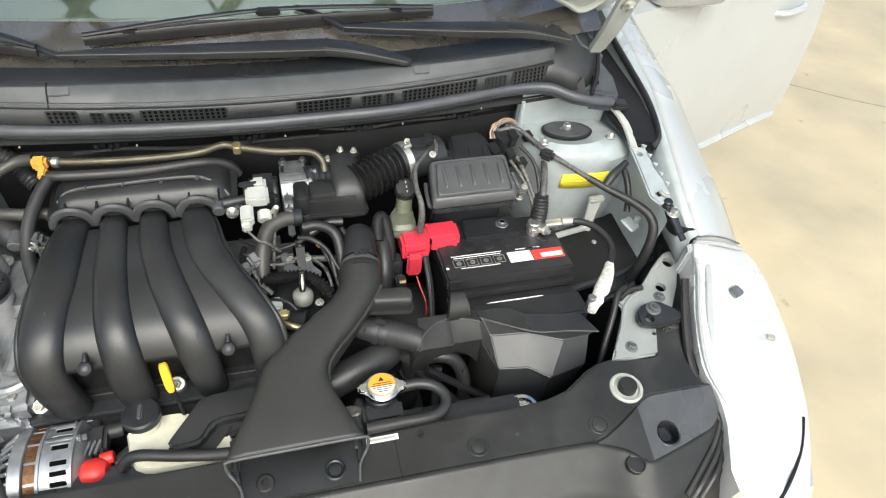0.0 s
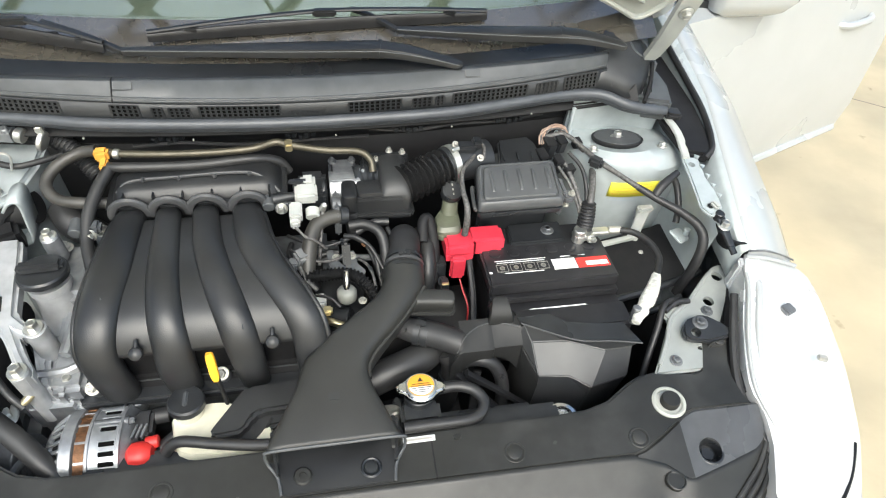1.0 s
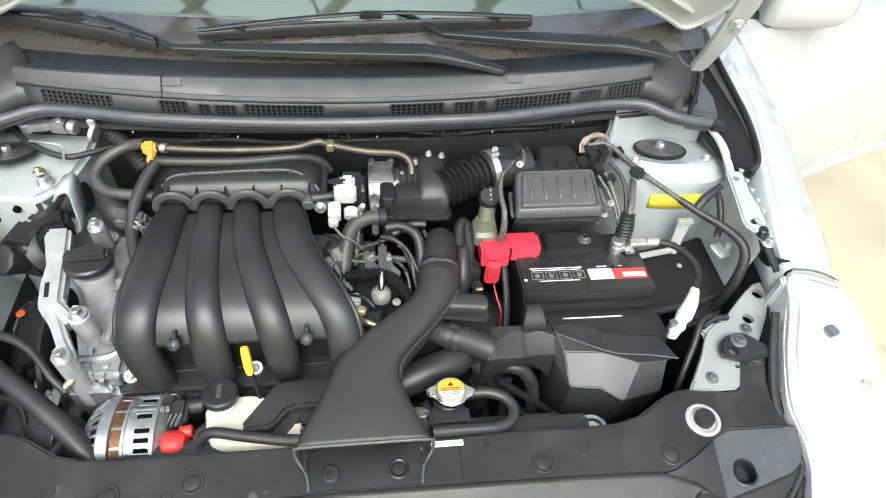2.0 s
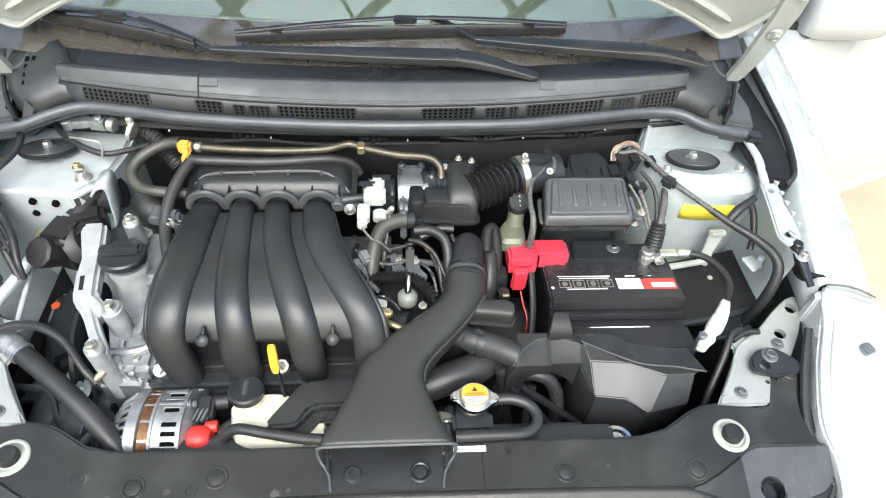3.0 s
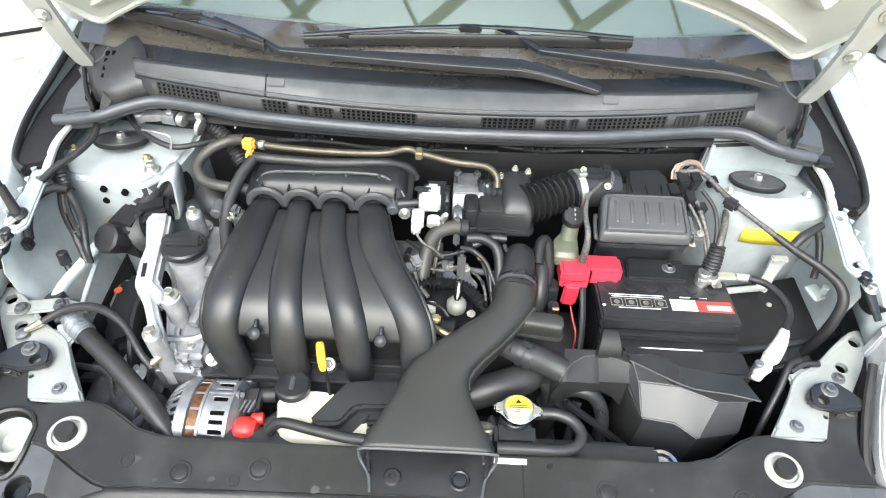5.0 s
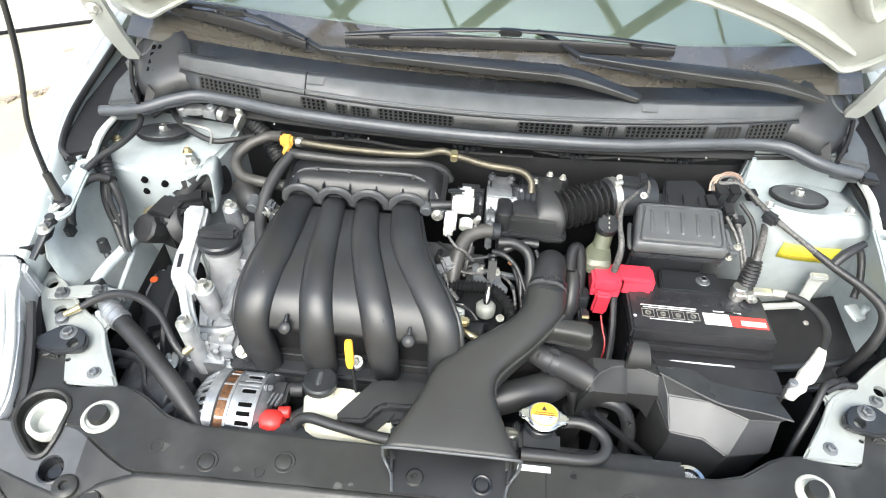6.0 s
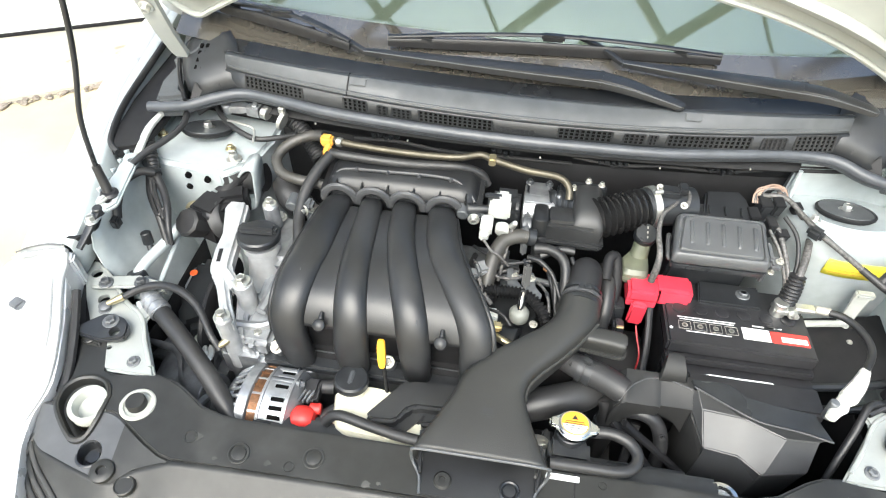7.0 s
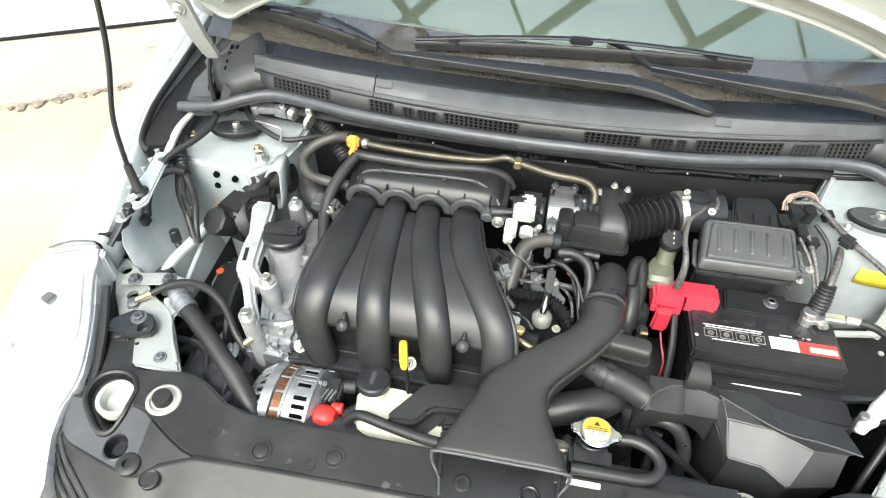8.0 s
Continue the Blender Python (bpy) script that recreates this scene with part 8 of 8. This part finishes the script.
part("crimp", tube([(-0.575, 0.188, 0.803), (-0.560, 0.176, 0.802), (-0.538, 0.159, 0.799)], [0.0135, 0.0168, 0.0168], n=20), ALU, hp)
for k in range(3):
    part("crimp_ring", tube([(-0.563 + 0.010 * k, 0.178 - 0.0077 * k, 0.8022 - 0.001 * k), (-0.5595 + 0.010 * k, 0.1755 - 0.0077 * k, 0.802 - 0.001 * k)], 0.0180, n=20, sub=2), ALU, hp)
for k in range(6):
    part("hose_print", box((-0.508 + 0.014 * k, 0.140 - 0.0115 * k, 0.8103 - 0.0028 * k), (0.007, 0.002, 0.0008), 0, (0, 12, -39)), PIPE, hp)
part("elbow", tube([(-0.575, 0.188, 0.803), (-0.59, 0.205, 0.80), (-0.60, 0.225, 0.785), (-0.605, 0.24, 0.76)], 0.0105, n=14), ALU, hp)
cb = thing("brake_cable", (-0.50, 0.16, 0.82), "thin black cable with brass ends", "cable")
part("cable", tube([(-0.608, 0.168, 0.812), (-0.580, 0.184, 0.822), (-0.545, 0.190, 0.832), (-0.505, 0.182, 0.836), (-0.468, 0.160, 0.830), (-0.435, 0.122, 0.815), (-0.418, 0.108, 0.80)], [0.005, 0.0065, 0.0065, 0.007, 0.006, 0.0055, 0.0055], n=12), RUBBER, cb)
part("brass_end", tube([(-0.628, 0.158, 0.806), (-0.615, 0.165, 0.810), (-0.604, 0.171, 0.814)], [0.005, 0.006, 0.0065], n=12), GOLD, cb)
part("brass_end", tube([(-0.420, 0.112, 0.803), (-0.412, 0.118, 0.808), (-0.402, 0.128, 0.812)], [0.0055, 0.006, 0.005], n=12), GOLD, cb)
part("eye", lathe([(0.010, 0), (0.010, 0.004), (0.006, 0.006), (0, 0.006)], (-0.632, 0.154, 0.802), (-0.632, 0.154, 1.8), 16), DKALU, cb)
stay = thing("pipe_stay", (-0.60, 0.20, 0.80), "pale green metal stay bolted to the rail", "bracket")
part("stay", join(prism([(-0.668, 0.205), (-0.600, 0.218), (-0.562, 0.212), (-0.556, 0.196), (-0.600, 0.192), (-0.668, 0.180)], 0.806, 0.814, 0.003), box((-0.565, 0.206, 0.80), (0.03, 0.022, 0.018), 0.004)), RAILP, stay)
for p in ((-0.645, 0.192, 0.814), (-0.588, 0.202, 0.814), (-0.572, 0.188, 0.806)):
    part("stay_bolt", hexbolt(p, r=0.007, h=0.008), DKALU, stay)
part("brace", tube([(-0.585, 0.175, 0.795), (-0.54, 0.10, 0.785), (-0.505, 0.04, 0.77)], 0.006, n=8), INNER, stay)
bx = thing("charcoal_box", (-0.56, 0.28, 0.60), "dark box with a small orange mark", "box")
part("box_body", hull([(-0.588, 0.365, 0.70), (-0.530, 0.362, 0.705), (-0.505, 0.285, 0.715), (-0.515, 0.215, 0.70), (-0.560, 0.20, 0.69), (-0.592, 0.26, 0.69), (-0.59, 0.365, 0.5), (-0.50, 0.36, 0.5), (-0.50, 0.21, 0.5), (-0.59, 0.20, 0.5)], 0.014), BLACK, bx)
part("mark", lathe([(0.008, 0), (0.007, 0.0008), (0, 0.001)], (-0.574, 0.312, 0.7085), (-0.574, 0.312, 1.7), 7), MARK, bx)
bel2 = thing("drive_belt", (-0.475, 0.20, 0.55), "black drive belt at the end of the engine", "belt")
part("belt", tube([(-0.468, 0.30, 0.76), (-0.482, 0.24, 0.775), (-0.478, 0.17, 0.76), (-0.465, 0.11, 0.70), (-0.46, 0.10, 0.60)], 0.010, n=10, flat=2.4), DULL, bel2)
low = thing("front_crossmember", (-0.48, 0.10, 0.60), "dark metal brackets and castings low by the rail", "bracket")
part("casting", join(box((-0.50, 0.12, 0.66), (0.12, 0.10, 0.10), 0.02), cyl((-0.50, 0.10, 0.68), (-0.44, 0.08, 0.70), 0.035), box((-0.45, 0.05, 0.69), (0.06, 0.03, 0.05), 0.01)), DKALU, low)
part("front_flange", sheet([[(x, y, z), (x + 0.004, y + 0.010, z + 0.004), (x - 0.002, y + 0.016, z - 0.030)] for x, y, z in spline([(-0.592, 0.142, 0.722), (-0.561, 0.140, 0.722), (-0.533, 0.134, 0.721), (-0.516, 0.116, 0.720), (-0.502, 0.087, 0.718), (-0.474, 0.060, 0.716), (-0.449, 0.045, 0.714)], 4)]), DKALU, low, solid=0.003)
part("web_plate", prism([(-0.60, 0.150), (-0.545, 0.148), (-0.520, 0.130), (-0.500, 0.092), (-0.455, 0.055), (-0.44, 0.10), (-0.47, 0.17), (-0.58, 0.21)], 0.655, 0.668, 0.003), DKALU, low)
part("stud", lathe([(0.016, 0), (0.016, 0.004), (0.010, 0.006), (0.010, 0.016), (0.007, 0.018), (0, 0.018)], (-0.493, 0.164, 0.716), (-0.49, 0.15, 0.80), 20), STEEL, low)
part("pivot", cyl((-0.492, 0.088, 0.668), (-0.462, 0.078, 0.690), 0.022, 0.019, 0.003, 20), BRAID, low)
part("bolt", hexbolt((-0.470, 0.125, 0.745), r=0.012, h=0.010), STEEL, low)
part("ring", lathe([(0.036, 0), (0.040, 0.002), (0.040, 0.012), (0.036, 0.014), (0.033, 0.012), (0.033, 0.002)], (-0.44, 0.045, 0.70), (-0.40, 0.03, 0.71), 28), DKALU, low)

# ---- bonnet stay ----
rod = thing("bonnet_stay", (-0.655, 0.300, 0.91), "thin black rod holding up the bonnet", "bonnet stay")
part("rod", tube([(-0.656, 0.300, 0.915), (-0.668, 0.314, 0.960), (-0.660, 0.322, 1.05), (-0.630, 0.330, 1.15), (-0.603, 0.328, 1.25), (-0.560, 0.338, 1.50), (-0.52, 0.375, 1.72)], 0.0042, n=10), BLACK, rod)
part("sleeve", tube([(-0.656, 0.300, 0.917), (-0.662, 0.307, 0.938), (-0.668, 0.314, 0.962)], [0.0085, 0.0075, 0.0068], n=12), RUBBER, rod)
part("grommet", lathe([(0.014, 0), (0.015, 0.004), (0.011, 0.008), (0, 0.009)], (-0.655, 0.299, 0.913), (-0.657, 0.302, 1.9), 20), RUBBER, rod)

# ---- dried splashes on the radiator cover ----
rd = random.Random(11)
for x, y, r in ((-0.395, -0.034, 0.010), (-0.285, -0.055, 0.007), (0.172, -0.014, 0.006), (-0.145, -0.062, 0.009), (-0.128, -0.058, 0.005), (0.31, -0.040, 0.005), (-0.36, -0.060, 0.005)):
    out = [(x + r * rd.uniform(0.5, 1.0) * math.cos(a), y + 0.7 * r * rd.uniform(0.5, 1.0) * math.sin(a)) for a in np.linspace(0, 6.2831853, 12)[:-1]]
    part("dried_splash", prism(out, 0.7985, 0.8004, 0), DUST, shield)

# ---- small looms and ties ----
fine_loom = thing("injector_loom", (0.0, 0.30, 0.80), "thin black and grey wires tied between the injectors", "wiring")
for pts, r, m in ((((-0.052, 0.352, 0.84), (-0.030, 0.330, 0.85), (0.000, 0.318, 0.846), (0.030, 0.322, 0.848), (0.060, 0.330, 0.855)), 0.0030, RUBBER), (((-0.050, 0.330, 0.83), (-0.020, 0.300, 0.838), (0.012, 0.290, 0.842), (0.045, 0.300, 0.845)), 0.0022, BRAID),
                  (((-0.030, 0.250, 0.80), (-0.012, 0.238, 0.822), (0.010, 0.228, 0.826), (0.024, 0.214, 0.820)), 0.0026, RUBBER), (((0.060, 0.300, 0.83), (0.075, 0.275, 0.838), (0.082, 0.245, 0.832), (0.080, 0.215, 0.815)), 0.0024, BRAID),
                  (((0.008, 0.360, 0.885), (0.004, 0.340, 0.866), (0.000, 0.320, 0.845), (-0.004, 0.300, 0.82)), 0.0030, BRAID), (((0.112, 0.345, 0.85), (0.120, 0.320, 0.842), (0.112, 0.295, 0.82)), 0.0040, RUBBER)):
    part("wire", tube(pts, r, n=8), m, fine_loom)
for p in ((-0.015, 0.324, 0.849), (0.036, 0.323, 0.849), (0.077, 0.270, 0.838)):
    part("cable_tie", box(p, (0.005, 0.010, 0.009), 0.0015, (0, 0, 20)), BLACK, fine_loom)
bulk_wire = thing("bulkhead_wiring", (0.2, 0.54, 0.90), "thin black wires clipped along the bulkhead", "wiring")
part("wire", tube([(0.10, 0.535, 0.905), (0.18, 0.532, 0.900), (0.26, 0.540, 0.903), (0.35, 0.548, 0.898), (0.43, 0.556, 0.905)], 0.0040, n=8), RUBBER, bulk_wire)
part("wire", tube([(-0.30, 0.53, 0.895), (-0.22, 0.528, 0.900), (-0.12, 0.524, 0.893), (-0.02, 0.522, 0.898), (0.10, 0.530, 0.893)], 0.0035, n=8), RUBBER, bulk_wire)
